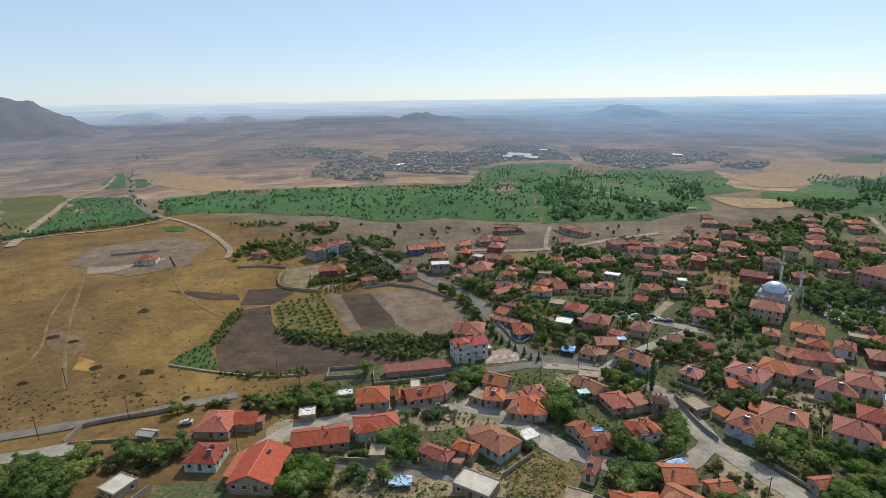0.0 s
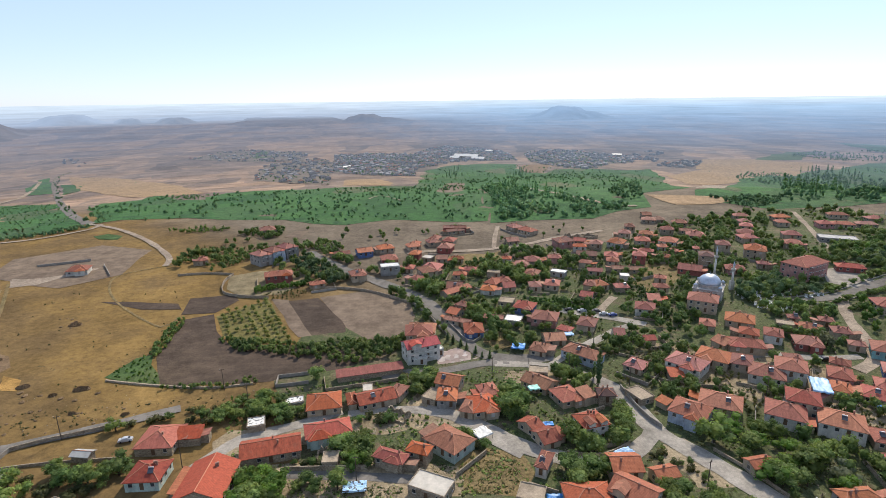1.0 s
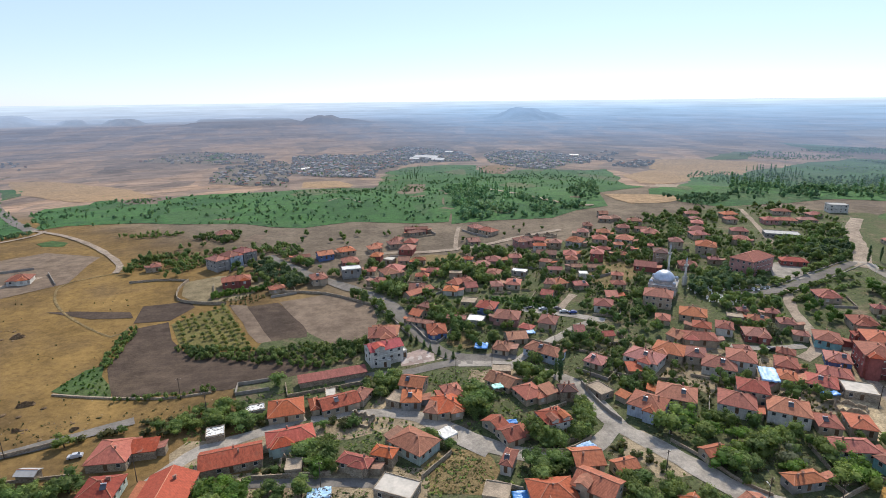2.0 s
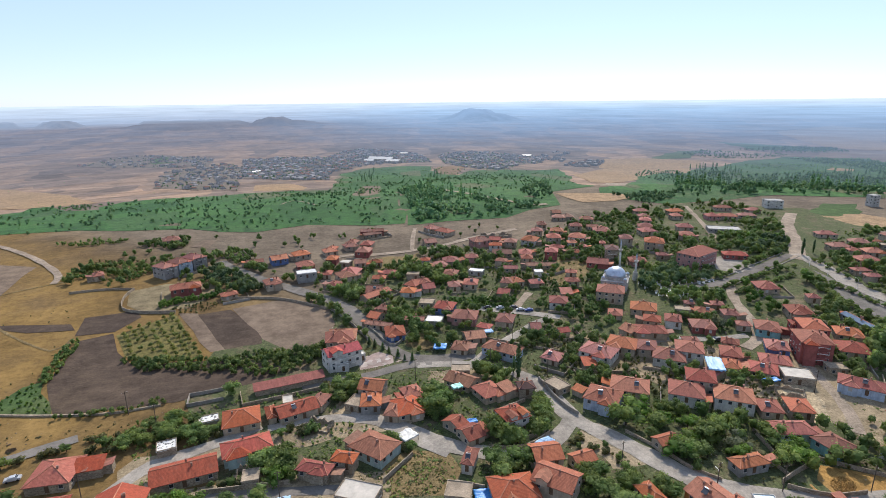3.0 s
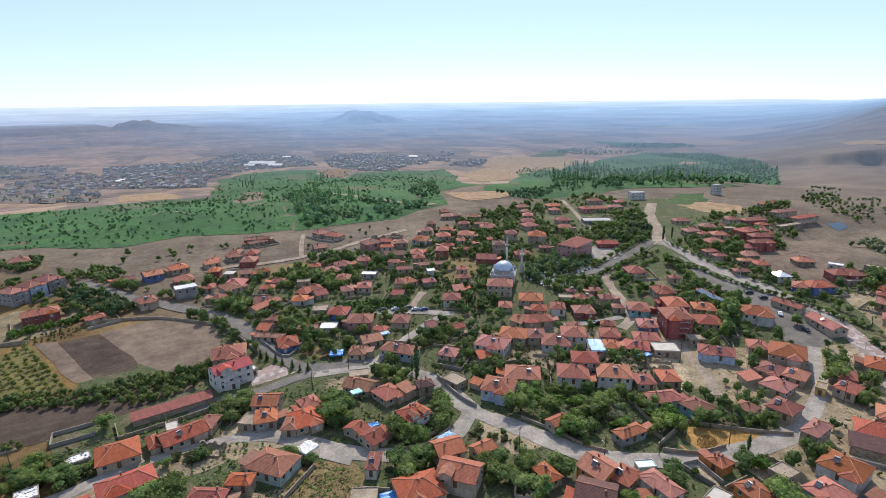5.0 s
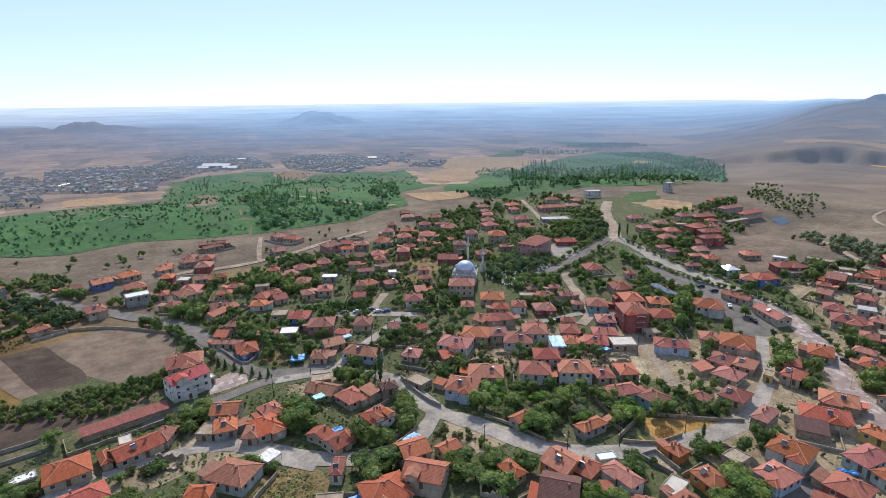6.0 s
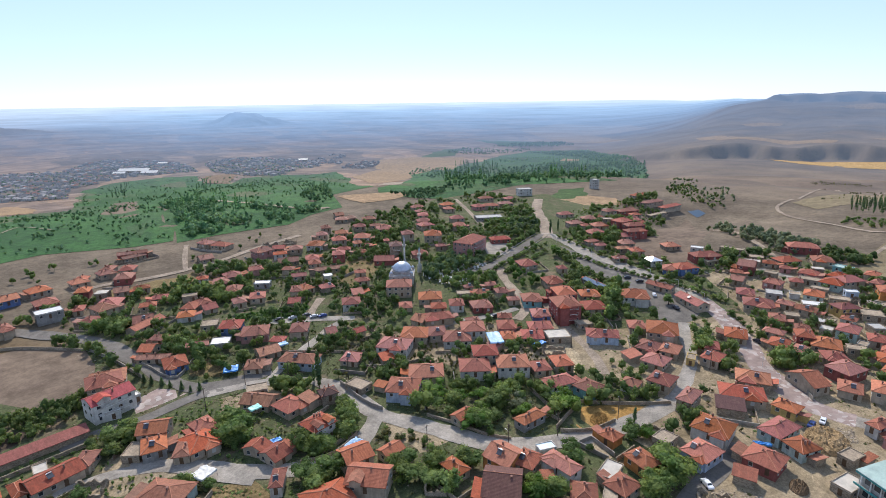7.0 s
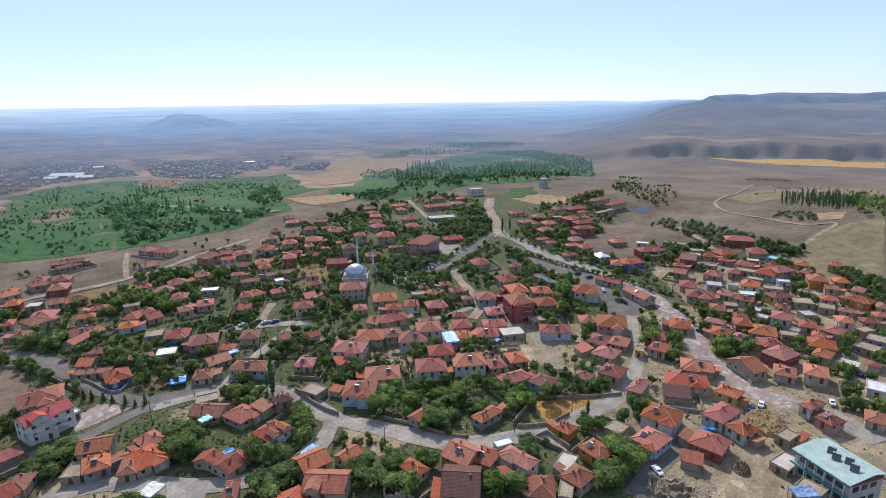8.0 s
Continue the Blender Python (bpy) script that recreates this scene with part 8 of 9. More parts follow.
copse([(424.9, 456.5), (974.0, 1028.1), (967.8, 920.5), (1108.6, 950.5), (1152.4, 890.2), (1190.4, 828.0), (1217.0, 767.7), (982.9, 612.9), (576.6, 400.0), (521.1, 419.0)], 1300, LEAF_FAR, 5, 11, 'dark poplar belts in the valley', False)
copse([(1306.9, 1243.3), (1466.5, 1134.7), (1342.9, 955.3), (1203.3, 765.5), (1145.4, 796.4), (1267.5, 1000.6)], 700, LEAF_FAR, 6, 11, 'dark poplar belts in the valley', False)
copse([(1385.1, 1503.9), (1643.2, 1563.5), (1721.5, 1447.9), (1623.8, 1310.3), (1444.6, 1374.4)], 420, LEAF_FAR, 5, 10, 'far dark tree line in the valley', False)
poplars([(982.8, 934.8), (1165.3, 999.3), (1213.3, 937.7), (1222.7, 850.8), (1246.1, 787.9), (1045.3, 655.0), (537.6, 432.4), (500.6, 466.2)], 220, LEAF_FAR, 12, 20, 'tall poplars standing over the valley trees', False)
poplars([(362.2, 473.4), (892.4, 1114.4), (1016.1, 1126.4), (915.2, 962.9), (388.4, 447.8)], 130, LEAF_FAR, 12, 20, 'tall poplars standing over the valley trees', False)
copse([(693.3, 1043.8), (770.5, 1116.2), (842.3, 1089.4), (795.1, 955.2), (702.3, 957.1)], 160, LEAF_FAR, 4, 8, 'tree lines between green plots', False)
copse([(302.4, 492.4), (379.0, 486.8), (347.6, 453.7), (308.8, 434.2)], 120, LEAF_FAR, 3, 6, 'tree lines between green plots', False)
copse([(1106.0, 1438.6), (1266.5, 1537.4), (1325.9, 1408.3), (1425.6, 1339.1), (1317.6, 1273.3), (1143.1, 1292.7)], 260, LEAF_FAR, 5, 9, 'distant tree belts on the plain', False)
copse([(998.5, 1106.5), (1128.7, 1175.3), (1284.7, 1086.4), (1208.9, 1006.2)], 60, LEAF_FAR, 4, 7, 'distant tree belts on the plain', False)
copse([(554.2, 322.7), (624.8, 344.6), (596.5, 310.6), (553.9, 265.4), (513.7, 235.6), (493.9, 238.1), (508.1, 251.3), (502.5, 272.7)], 75, LEAF, 3, 6.5, 'trees beside the pond', False)
poplars([(546.0, 149.1), (612.7, 164.7), (649.4, 146.8), (674.4, 115.9), (517.5, 85.4), (496.3, 92.5), (531.1, 135.3)], 150, LEAF_DARK, 7, 11, 'poplar row on the hillside', False)
copse([(470.0, 131.5), (500.8, 135.2), (483.9, 107.4), (460.7, 98.1), (459.6, 115.6)], 40, LEAF, 2.5, 4, 'low trees below the poplar row', False)
copse([(664.5, 121.1), (756.8, 123.0), (713.1, 98.4), (468.4, 62.3), (468.6, 73.6), (501.2, 84.8)], 90, LEAF, 4, 7.5, 'trees at the end of the poplar row', False)
copse([(972.7, 327.6), (995.2, 259.4), (966.3, 245.0), (953.0, 311.8)], 50, SHRUB, 2.0, 3.4, 'scrub line on the hillside', False)
copse([(592.3, 192.0), (694.2, 196.1), (839.8, 120.5), (774.1, 110.5), (647.7, 166.6)], 60, SHRUB, 1.5, 3, 'scrub on the terraces', False)
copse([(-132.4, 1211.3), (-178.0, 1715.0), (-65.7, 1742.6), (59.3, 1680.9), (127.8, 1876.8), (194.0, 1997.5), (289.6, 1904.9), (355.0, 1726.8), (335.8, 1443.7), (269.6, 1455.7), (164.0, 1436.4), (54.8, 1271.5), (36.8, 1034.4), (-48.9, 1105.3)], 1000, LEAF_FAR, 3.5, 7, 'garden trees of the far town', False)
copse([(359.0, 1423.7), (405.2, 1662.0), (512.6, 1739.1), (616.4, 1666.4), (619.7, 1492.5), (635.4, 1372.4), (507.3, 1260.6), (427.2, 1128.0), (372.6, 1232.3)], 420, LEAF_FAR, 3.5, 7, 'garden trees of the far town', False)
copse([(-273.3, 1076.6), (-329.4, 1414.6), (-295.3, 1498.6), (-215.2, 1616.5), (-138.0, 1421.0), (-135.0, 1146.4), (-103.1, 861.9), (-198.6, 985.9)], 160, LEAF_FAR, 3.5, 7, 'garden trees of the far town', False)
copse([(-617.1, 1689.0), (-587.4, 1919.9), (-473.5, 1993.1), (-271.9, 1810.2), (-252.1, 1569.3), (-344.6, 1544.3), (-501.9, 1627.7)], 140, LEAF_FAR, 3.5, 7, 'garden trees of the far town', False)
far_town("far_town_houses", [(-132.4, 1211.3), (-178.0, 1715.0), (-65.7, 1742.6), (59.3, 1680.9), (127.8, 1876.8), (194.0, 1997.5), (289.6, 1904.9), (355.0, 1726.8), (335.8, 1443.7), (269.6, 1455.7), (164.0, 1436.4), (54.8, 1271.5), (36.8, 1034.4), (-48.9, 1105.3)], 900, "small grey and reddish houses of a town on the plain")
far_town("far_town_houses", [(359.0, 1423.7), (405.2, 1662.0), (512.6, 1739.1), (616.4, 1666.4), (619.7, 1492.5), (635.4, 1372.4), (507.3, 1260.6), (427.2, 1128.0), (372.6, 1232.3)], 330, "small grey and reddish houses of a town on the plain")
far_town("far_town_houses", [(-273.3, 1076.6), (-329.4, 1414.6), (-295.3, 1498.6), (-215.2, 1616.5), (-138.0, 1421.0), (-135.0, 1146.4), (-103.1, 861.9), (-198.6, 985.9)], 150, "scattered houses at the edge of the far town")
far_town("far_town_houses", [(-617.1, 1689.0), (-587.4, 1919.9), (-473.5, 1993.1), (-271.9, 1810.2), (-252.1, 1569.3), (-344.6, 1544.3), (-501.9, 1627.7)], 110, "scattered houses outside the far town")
far_town("far_town_houses", [(627.0, 1283.4), (761.8, 1367.7), (788.9, 1324.2), (704.7, 1234.8)], 40, "scattered farmhouses beside the green fields")
far_town("far_town_houses", [(579.1, 1456.7), (645.7, 1554.3), (716.4, 1505.0), (709.2, 1345.9)], 40, "scattered farmhouses beside the green fields")
far_town("far_town_houses", [(613.2, 1456.1), (826.2, 1674.9), (820.1, 1582.2), (641.0, 1401.3)], 18, "scattered farmhouses on the plain")
far_town("far_town_houses", [(-967.5, 1676.3), (-1036.5, 1850.5), (-836.8, 1591.6), (-815.5, 1503.8)], 10, "lone farm on the plain")
hall(207.1, 1518.5, -36, 75, 24, 8)
hall(232.5, 1471.0, -36, 40, 20, 6)
hall(170.9, 1490.1, -36, 30, 16, 6)
hall(305.0, 1706.9, -30, 26, 14, 6)
hall(639.9, 1510.9, -30, 28, 14, 6)
hall(-115.3, 1333.7, 60, 40, 7, 3)
hill(1090.1, 3443.4, 73, 231, 1.0, flat=0.12, tail=0.3)
hill(-165.0, 3479.9, 46, 170, 2.0, flat=0.15, tail=0.9)
hill(-1833.8, 3331.1, 46, 204, 3.0, flat=0.25, tail=0.0)
hill(-1528.3, 3387.4, 24, 90, 4.0, flat=0.3, tail=0.0)
hill(-1273.2, 3419.2, 31, 126, 5.0, flat=0.3, tail=0.0)
hill(-633.1, 3475.6, 16, 337, 7.0, flat=0.8, tail=0.0, label="low dark ridge on the plain")


# ---- the mosque ----
def lathe(name, profile, mat, sides=28, smooth_faces=True):
    bm = bmesh.new()
    rows = [[bm.verts.new((r * math.cos(k * math.tau / sides), r * math.sin(k * math.tau / sides), z)) for k in range(sides)] for r, z in profile]
    for u, v in zip(rows, rows[1:]):
        for k in range(sides):
            bm.faces.new((u[k], u[(k + 1) % sides], v[(k + 1) % sides], v[k])).smooth = smooth_faces
    bm.faces.new(rows[0][::-1])
    bm.faces.new(rows[-1])
    return mesh_of(name, bm, mat)


def mosque(x, y, turn):
    ob = new("mosque")
    ob.matrix_basis = pose(x, y, ground_z(x, y), 0, 0, turn)
    tagged(ob, "pale stone mosque with a grey lead dome", "mosque")
    stone = plaster("pale_ashlar", (0.44, 0.42, 0.39), 0.3)
    part("wall", bevelled_box("wall", -8.5, -8.5, -1.5, 8.5, 8.5, 7.6, stone, 0.12), ob)
    part("cornice", bevelled_box("cornice", -8.9, -8.9, 7.61, 8.9, 8.9, 8.1, stone, 0.1), ob)
    part("drum", lathe("drum", [(7.2, 8.1), (7.2, 10.0), (7.5, 10.05), (7.5, 10.4)], stone, 16, False), ob)
    part("dome", lathe("dome", [(6.9 * math.cos(a), 10.4 + 6.0 * math.sin(a)) for a in [i * math.pi / 2 / 12 for i in range(12)]] + [(0.25, 16.4), (0.12, 17.2), (0.02, 18.2)], DOME, 36), ob, None, "grey lead dome with a finial")
    for sx in (-1, 1):
        for sy in (-1, 1):
            t = part("turret", lathe("turret", [(1.2, 7.6), (1.2, 9.6), (1.35, 9.65), (1.35, 9.9)], stone, 8, False), ob, pose(sx * 7.2, sy * 7.2, 0))
            part("turret_dome", lathe("turret_dome", [(1.25 * math.cos(a), 9.9 + 1.2 * math.sin(a)) for a in [i * math.pi / 2 / 6 for i in range(6)]] + [(0.05, 11.4)], DOME, 16), t)
    arch = extruded([(0.05, -1.2), (-0.12, -1.2), (-0.12, 1.3), (0.05, 1.3)], -0.75, 0.75, "window", FRAME)
    bm = bmesh.new()
    vs = [bm.verts.new((px, -0.13, pz)) for px, pz in [(-0.55, -1.0), (0.55, -1.0), (0.55, 0.5)] + [(0.55 * math.cos(a), 0.5 + 0.6 * math.sin(a)) for a in (0.5, 1.05, 1.57, 2.1, 2.64)] + [(-0.55, 0.5)]]
    bm.faces.new(vs)
    glass = mesh_of("pane", bm, GLASS)
    for rz in (0, 90, 180, 270):
        for k in (-5.4, -1.8, 1.8, 5.4):
            for z in (2.3, 5.6):
                w = part("window", arch, ob, pose(0, 0, 0, 0, 0, rz) @ pose(k, -8.52, z))
                part("pane", glass, w)
    ob.scale = (0.78, 0.78, 0.78)
    return ob


def minaret(x, y, height, label="tall slender pale stone minaret with one balcony"):
    ob = new("minaret")
    ob.matrix_basis = pose(x, y, ground_z(x, y))
    tagged(ob, label, "minaret")
    stone = WALLS["white"]
    part("base", bevelled_box("base", -1.0, -1.0, -1, 1.0, 1.0, 5, stone, 0.1), ob)
    k = height
    part("shaft", lathe("shaft", [(0.9, 5), (0.55, 6.2), (0.5, k * 0.68)], stone, 16), ob)
    part("balcony", lathe("balcony", [(0.6, k * 0.68 - 0.6), (1.1, k * 0.68), (1.15, k * 0.68 + 0.9), (1.05, k * 0.68 + 0.9), (1.0, k * 0.68 + 0.15), (0.5, k * 0.68 + 0.1)], stone, 16), ob)
    part("upper_shaft", lathe("upper_shaft", [(0.5, k * 0.68), (0.48, k * 0.84)], stone, 14), ob)
    part("cap", lathe("cap", [(0.62, k * 0.84), (0.55, k * 0.86), (0.06, k * 0.985), (0.02, k)], DOME, 14), ob, None, "conical lead cap")
    return ob


mosque(157.9, 246.1, -38)
minaret(172.0, 264.8, 21)
minaret(175.3, 253.8, 16, "smaller pale stone minaret with one balcony")


# ---- the commercial building ----
def commercial_building(x, y, turn, w, d, h):
    ob = new("commercial_building")
    ob.matrix_basis = pose(x, y, ground_z(x, y), 0, 0, turn)
    tagged(ob, "two-storey white and teal building with a pale green sheet roof", "building")
    HOUSES.append((x, y, math.hypot(w, d) / 2, w, d, turn))
    a, b = w / 2, d / 2
    part("wall", bevelled_box("wall", -a + 0.5, -b + 1.2, -1.5, a - 0.5, b - 0.5, h - 0.05, WALLS["white"]), ob)
    bm = bmesh.new()
    uvl = bm.loops.layers.uv.new("uv")
    slope(bm, [(-a, -b, h), (a, -b, h), (a, b * 0.35, h + 1.2), (-a, b * 0.35, h + 1.2)], uvl, 0.18)
    slope(bm, [(a, b, h + 0.2), (-a, b, h + 0.2), (-a, b * 0.35, h + 1.2), (a, b * 0.35, h + 1.2)], uvl, 0.18)
    part("roof", mesh_of("roof", bm, FLATS["palete"]), ob)
    teal = sheet("teal_fascia", (0.05, 0.28, 0.28), 0.5, 0.1)
    for z in (h - 0.75, h / 2 - 0.35):
        part("fascia", bevelled_box("fascia", -a, -b + 0.02, z, a, -b + 0.22, z + 0.6, teal), ob)
        part("floor_slab", bevelled_box("floor_slab", -a + 0.1, -b + 0.25, z, a - 0.1, -b + 1.18, z + 0.2, WALLS["grey"]), ob)
    for k in range(6):
        s = -a + 1.6 + k * (w - 3.2) / 5
        part("column", bevelled_box("column", s - 0.14, -b + 0.3, -1.0, s + 0.14, -b + 0.58, h - 0.8, TRIM), ob)
    big = extruded([(0.05, -0.9), (-0.05, -0.9), (-0.05, 0.9), (0.05, 0.9)], -1.2, 1.2, "window", FRAME)
    bm = bmesh.new()
    box(bm, -1.08, -0.062, -0.78, 1.08, 0.0, 0.78)
    pn = mesh_of("pane", bm, GLASS)
    for z in (h * 0.25, h * 0.72):
        for k in range(5):
            s = -a + 3.2 + k * (w - 6.4) / 4
            part("pane", pn, part("window", big, ob, pose(s, -b + 1.19, z)))
        for k in range(3):
            part("pane", pn, part("window", big, ob, pose(a - 0.49, -b + 3.2 + k * 3.2, z, 0, 0, 90)))
    part("gable_panel", bevelled_box("gable_panel", a - 0.45, -b + 1.5, h - 0.9, a - 0.2, b - 0.8, h - 0.02, WALLS["red"]), ob, None, "dark red end panel")
    for k in range(4):
        u = -a + w * (0.35 + 0.15 * k)
        solar_heater(ob.matrix_basis @ pose(u, b * 0.1 - 1.5 * (k % 2), h + 0.75, 0, 0, 30))
    return ob


commercial_building(165.3, 21.4, -115, 16.7, 13.6, 8)


# ---- walls round fields, gardens and lots ----
def wall_run(pts, height, mat, label, thick=0.35, cap=False):
    """A masonry wall that follows the land."""
    line = spline(pts, 3.0) if len(pts) > 2 else [tuple(p0 + (p1 - p0) * k / 8 for p0, p1 in zip(pts[0], pts[1])) for k in range(9)]
    bm = bmesh.new()
    rows = []
    for i, (x, y) in enumerate(line):
        a, b = line[max(i - 1, 0)], line[min(i + 1, len(line) - 1)]
        d = math.hypot(b[0] - a[0], b[1] - a[1]) or 1
        nx, ny = -(b[1] - a[1]) / d * thick / 2, (b[0] - a[0]) / d * thick / 2
        z = ground_z(x, y)
        h = height * (1 + 0.07 * noise.noise((x * 0.5, y * 0.5, 0)))
        rows.append([bm.verts.new(p) for p in ((x + nx, y + ny, z - 0.6), (x - nx, y - ny, z - 0.6), (x - nx * 0.9, y - ny * 0.9, z + h), (x + nx * 0.9, y + ny * 0.9, z + h))])
    for u, v in zip(rows, rows[1:]):
        for k in range(4):
            bm.faces.new((u[k], u[(k + 1) % 4], v[(k + 1) % 4], v[k]))
    bm.faces.new(rows[0])
    bm.faces.new(rows[-1][::-1])
    bmesh.ops.recalc_face_normals(bm, faces=bm.faces[:])
    return tagged(new("boundary_wall", mesh_of("boundary_wall", bm, mat)), label, "wall", kind="structure")


RUBBLE = "rough rubble stone boundary wall"
PLAIN = "pale rendered garden wall"
wall_run([(-95.5, 310.8), (-97.4, 299.4), (-93.9, 283.9), (-84.0, 277.6), (-67.9, 274.6)], 1.6, STONE, RUBBLE)
wall_run([(-127.2, 311.4), (-110.8, 313.6), (-95.5, 310.8)], 1.3, STONE, RUBBLE)
wall_run([(-48.4, 287.4), (-29.0, 283.9), (-14.5, 278.0), (5.7, 261.8)], 1.4, STONE, RUBBLE)
wall_run([(5.7, 263.4), (10.5, 253.5), (16.0, 240.0), (21.1, 224.0)], 1.6, CONCRETE, PLAIN)
wall_run([(20.9, 240.0), (25.3, 229.7), (28.1, 220.4), (32.2, 215.2), (40.7, 226.1)], 1.4, CONCRETE, PLAIN)
wall_run([(81.0, 172.7), (81.2, 161.1), (82.6, 151.9), (84.4, 147.3)], 1.8, CONCRETE, PLAIN)
wall_run([(49.6, 137.8), (57.3, 135.4), (63.6, 136.7), (70.5, 140.3)], 1.6, STONE, RUBBLE)
wall_run([(123.4, 101.8), (131.4, 104.2), (140.5, 106.2)], 1.8, STONE, RUBBLE)
wall_run([(123.3, 100.0), (128.3, 95.7), (134.2, 93.1), (141.8, 92.2)], 1.6, STONE, RUBBLE)
wall_run([(141.6, 107.3), (149.6, 99.5), (158.9, 91.4), (166.0, 86.4)], 1.4, STONE, RUBBLE)
wall_run([(94.6, 134.8), (100.0, 123.3), (103.4, 113.1), (107.9, 107.1)], 1.2, STONE, RUBBLE)
wall_run([(122.1, 92.2), (127.9, 91.3)], 1.6, CONCRETE, PLAIN)
wall_run([(127.9, 91.3), (126.3, 81.4)], 1.6, CONCRETE, PLAIN)
wall_run([(122.1, 92.2), (123.4, 81.5)], 1.6, CONCRETE, PLAIN)
wall_run([(-123.4, 149.0), (-122.4, 157.1)], 1.4, CONCRETE, PLAIN)
wall_run([(-122.4, 157.1), (-114.5, 160.9), (-104.3, 164.3), (-96.4, 167.4)], 1.5, STONE, RUBBLE)
wall_run([(-121.2, 147.9), (-107.9, 149.7), (-84.6, 150.3)], 1.0, STONE, RUBBLE)
wall_run([(-47.3, 187.8), (-47.6, 194.7)], 1.4, CONCRETE, PLAIN)
wall_run([(-47.6, 194.7), (-35.9, 196.3)], 1.4, CONCRETE, PLAIN)
wall_run([(-47.3, 187.8), (-35.3, 189.4)], 1.4, CONCRETE, PLAIN)
wall_run([(-34.7, 139.3), (-26.4, 138.6), (-11.1, 137.4)], 1.8, STONE, RUBBLE)
wall_run([(-178.4, 333.5), (-165.7, 313.7)], 1.4, CONCRETE, PLAIN)
wall_run([(-217.2, 333.6), (-203.8, 338.4), (-190.8, 343.4)], 1.6, CONCRETE, PLAIN)
wall_run([(-113.2, 197.8), (-92.8, 192.8), (-71.6, 189.6), (-56.5, 191.2)], 0.7, STONE, RUBBLE, 0.8)
wall_run([(-47.5, 126.8), (-48.5, 141.6)], 1.8, CONCRETE, PLAIN)
wall_run([(236.7, 161.0), (212.0, 148.6), (200.8, 135.6)], 1.4, CONCRETE, PLAIN)
wall_run([(128.1, 275.8), (135.0, 274.2), (146.6, 278.1)], 1.8, CONCRETE, PLAIN)
wall_run([(220.4, 66.4), (209.9, 59.9), (204.9, 55.8)], 1.8, CONCRETE, PLAIN)
wall_run([(93.7, 178.9), (104.9, 171.5), (119.0, 167.6)], 1.2, STONE, RUBBLE)
wall_run([(70.7, 212.5), (88.9, 198.4), (105.6, 185.5)], 1.2, STONE, RUBBLE)
for side in (-4.9, 4.9):
    line = ROADS[13][0]
    pts = []
    for i in range(0, len(line), 3):
        a, b = line[max(i - 1, 0)], line[min(i + 1, len(line) - 1)]
        d = math.hypot(b[0] - a[0], b[1] - a[1]) or 1
        pts.append((line[i][0] - (b[1] - a[1]) / d * side, line[i][1] + (b[0] - a[0]) / d * side))
    wall_run(pts, 0.62, CONCRETE, "pale concrete kerb beside the boulevard", 0.5)


# ---- yard walls beside houses ----
def yard_walls():
    rnd = random.Random(77)
    for hx, hy, hr, w, d, turn in list(HOUSES):
        far = math.hypot(hx, hy)
        if far > 400 or rnd.random() < 0.45:
            continue
        g = rnd.uniform(3.0, 5.0)
        side = rnd.choice((-1, 1))
        local = [(-side * w / 2, -d / 2 - g), (side * (w / 2 + g), -d / 2 - g), (side * (w / 2 + g), d / 2)]
        c, s = math.cos(radians(turn)), math.sin(radians(turn))
        pts = [(hx + u * c - v * s, hy + u * s + v * c) for u, v in local]
        run = []
        for (x0, y0), (x1, y1) in zip(pts, pts[1:]):
            leg = [(x0 + (x1 - x0) * k / 5, y0 + (y1 - y0) * k / 5) for k in range(6)]
            if all(clear_of(x, y, 0.2) for x, y in leg):
                wall_run([leg[0], leg[-1]], rnd.uniform(0.9, 1.7), rnd.choice((STONE, STONE, CONCRETE)), "low weathered yard wall beside a house", 0.3)


yard_walls()


def ruin(x, y, turn, w, d, label):
    """A roofless room of broken rubble walls."""
    ob = new("ruin")
    ob.matrix_basis = pose(x, y, ground_z(x, y), 0, 0, turn)
    tagged(ob, label, "ruin", "ruins")
    rnd = random.Random(int(x * 3 + y))
    for x0, y0, x1, y1 in ((-w / 2, -d / 2, w / 2, -d / 2), (w / 2, -d / 2 + 0.5, w / 2, d / 2 - 0.5), (w / 2, d / 2, -w / 2, d / 2), (-w / 2, d / 2 - 0.5, -w / 2, -d / 2 + 0.5)):
        bm = bmesh.new()
        n = 9
        dx, dy = x1 - x0, y1 - y0
        ln = math.hypot(dx, dy)
        nx, ny = -dy / ln * 0.25, dx / ln * 0.25
        rows = []
        for i in range(n + 1):
            px, py = x0 + dx * i / n, y0 + dy * i / n
            h = rnd.uniform(0.5, 2.6)
            rows.append([bm.verts.new(q) for q in ((px + nx, py + ny, -0.8), (px - nx, py - ny, -0.8), (px - nx, py - ny, h), (px + nx, py + ny, h))])
        for u, v in zip(rows, rows[1:]):
            for k in range(4):
                bm.faces.new((u[k], u[(k + 1) % 4], v[(k + 1) % 4], v[k]))
        bm.faces.new(rows[0])
        bm.faces.new(rows[-1][::-1])
        bmesh.ops.recalc_face_normals(bm, faces=bm.faces[:])
        part("wall", mesh_of("wall", bm, STONE), ob)


ruin(146.9, 78.6, -60, 7, 6, "roofless ruin of tan rubble stone beside a lane")
ruin(130.5, 52.3, -55, 9, 6, "roofless ruin of tan rubble stone on a lot")
ruin(130.7, 48.5, -55, 7, 6, "roofless ruin of tan rubble stone on a lot")
ruin(75.3, 103.6, -40, 6, 5, "roofless ruin of tan rubble stone in a yard")
ruin(297.9, 63.4, -70, 9, 7, "large roofless ruin of tan rubble stone")
ruin(298.8, 54.2, -70, 8, 7, "roofless ruin of tan rubble stone")
ruin(314.2, 117.6, -60, 8, 6, "roofless ruin of tan rubble stone on the slope")
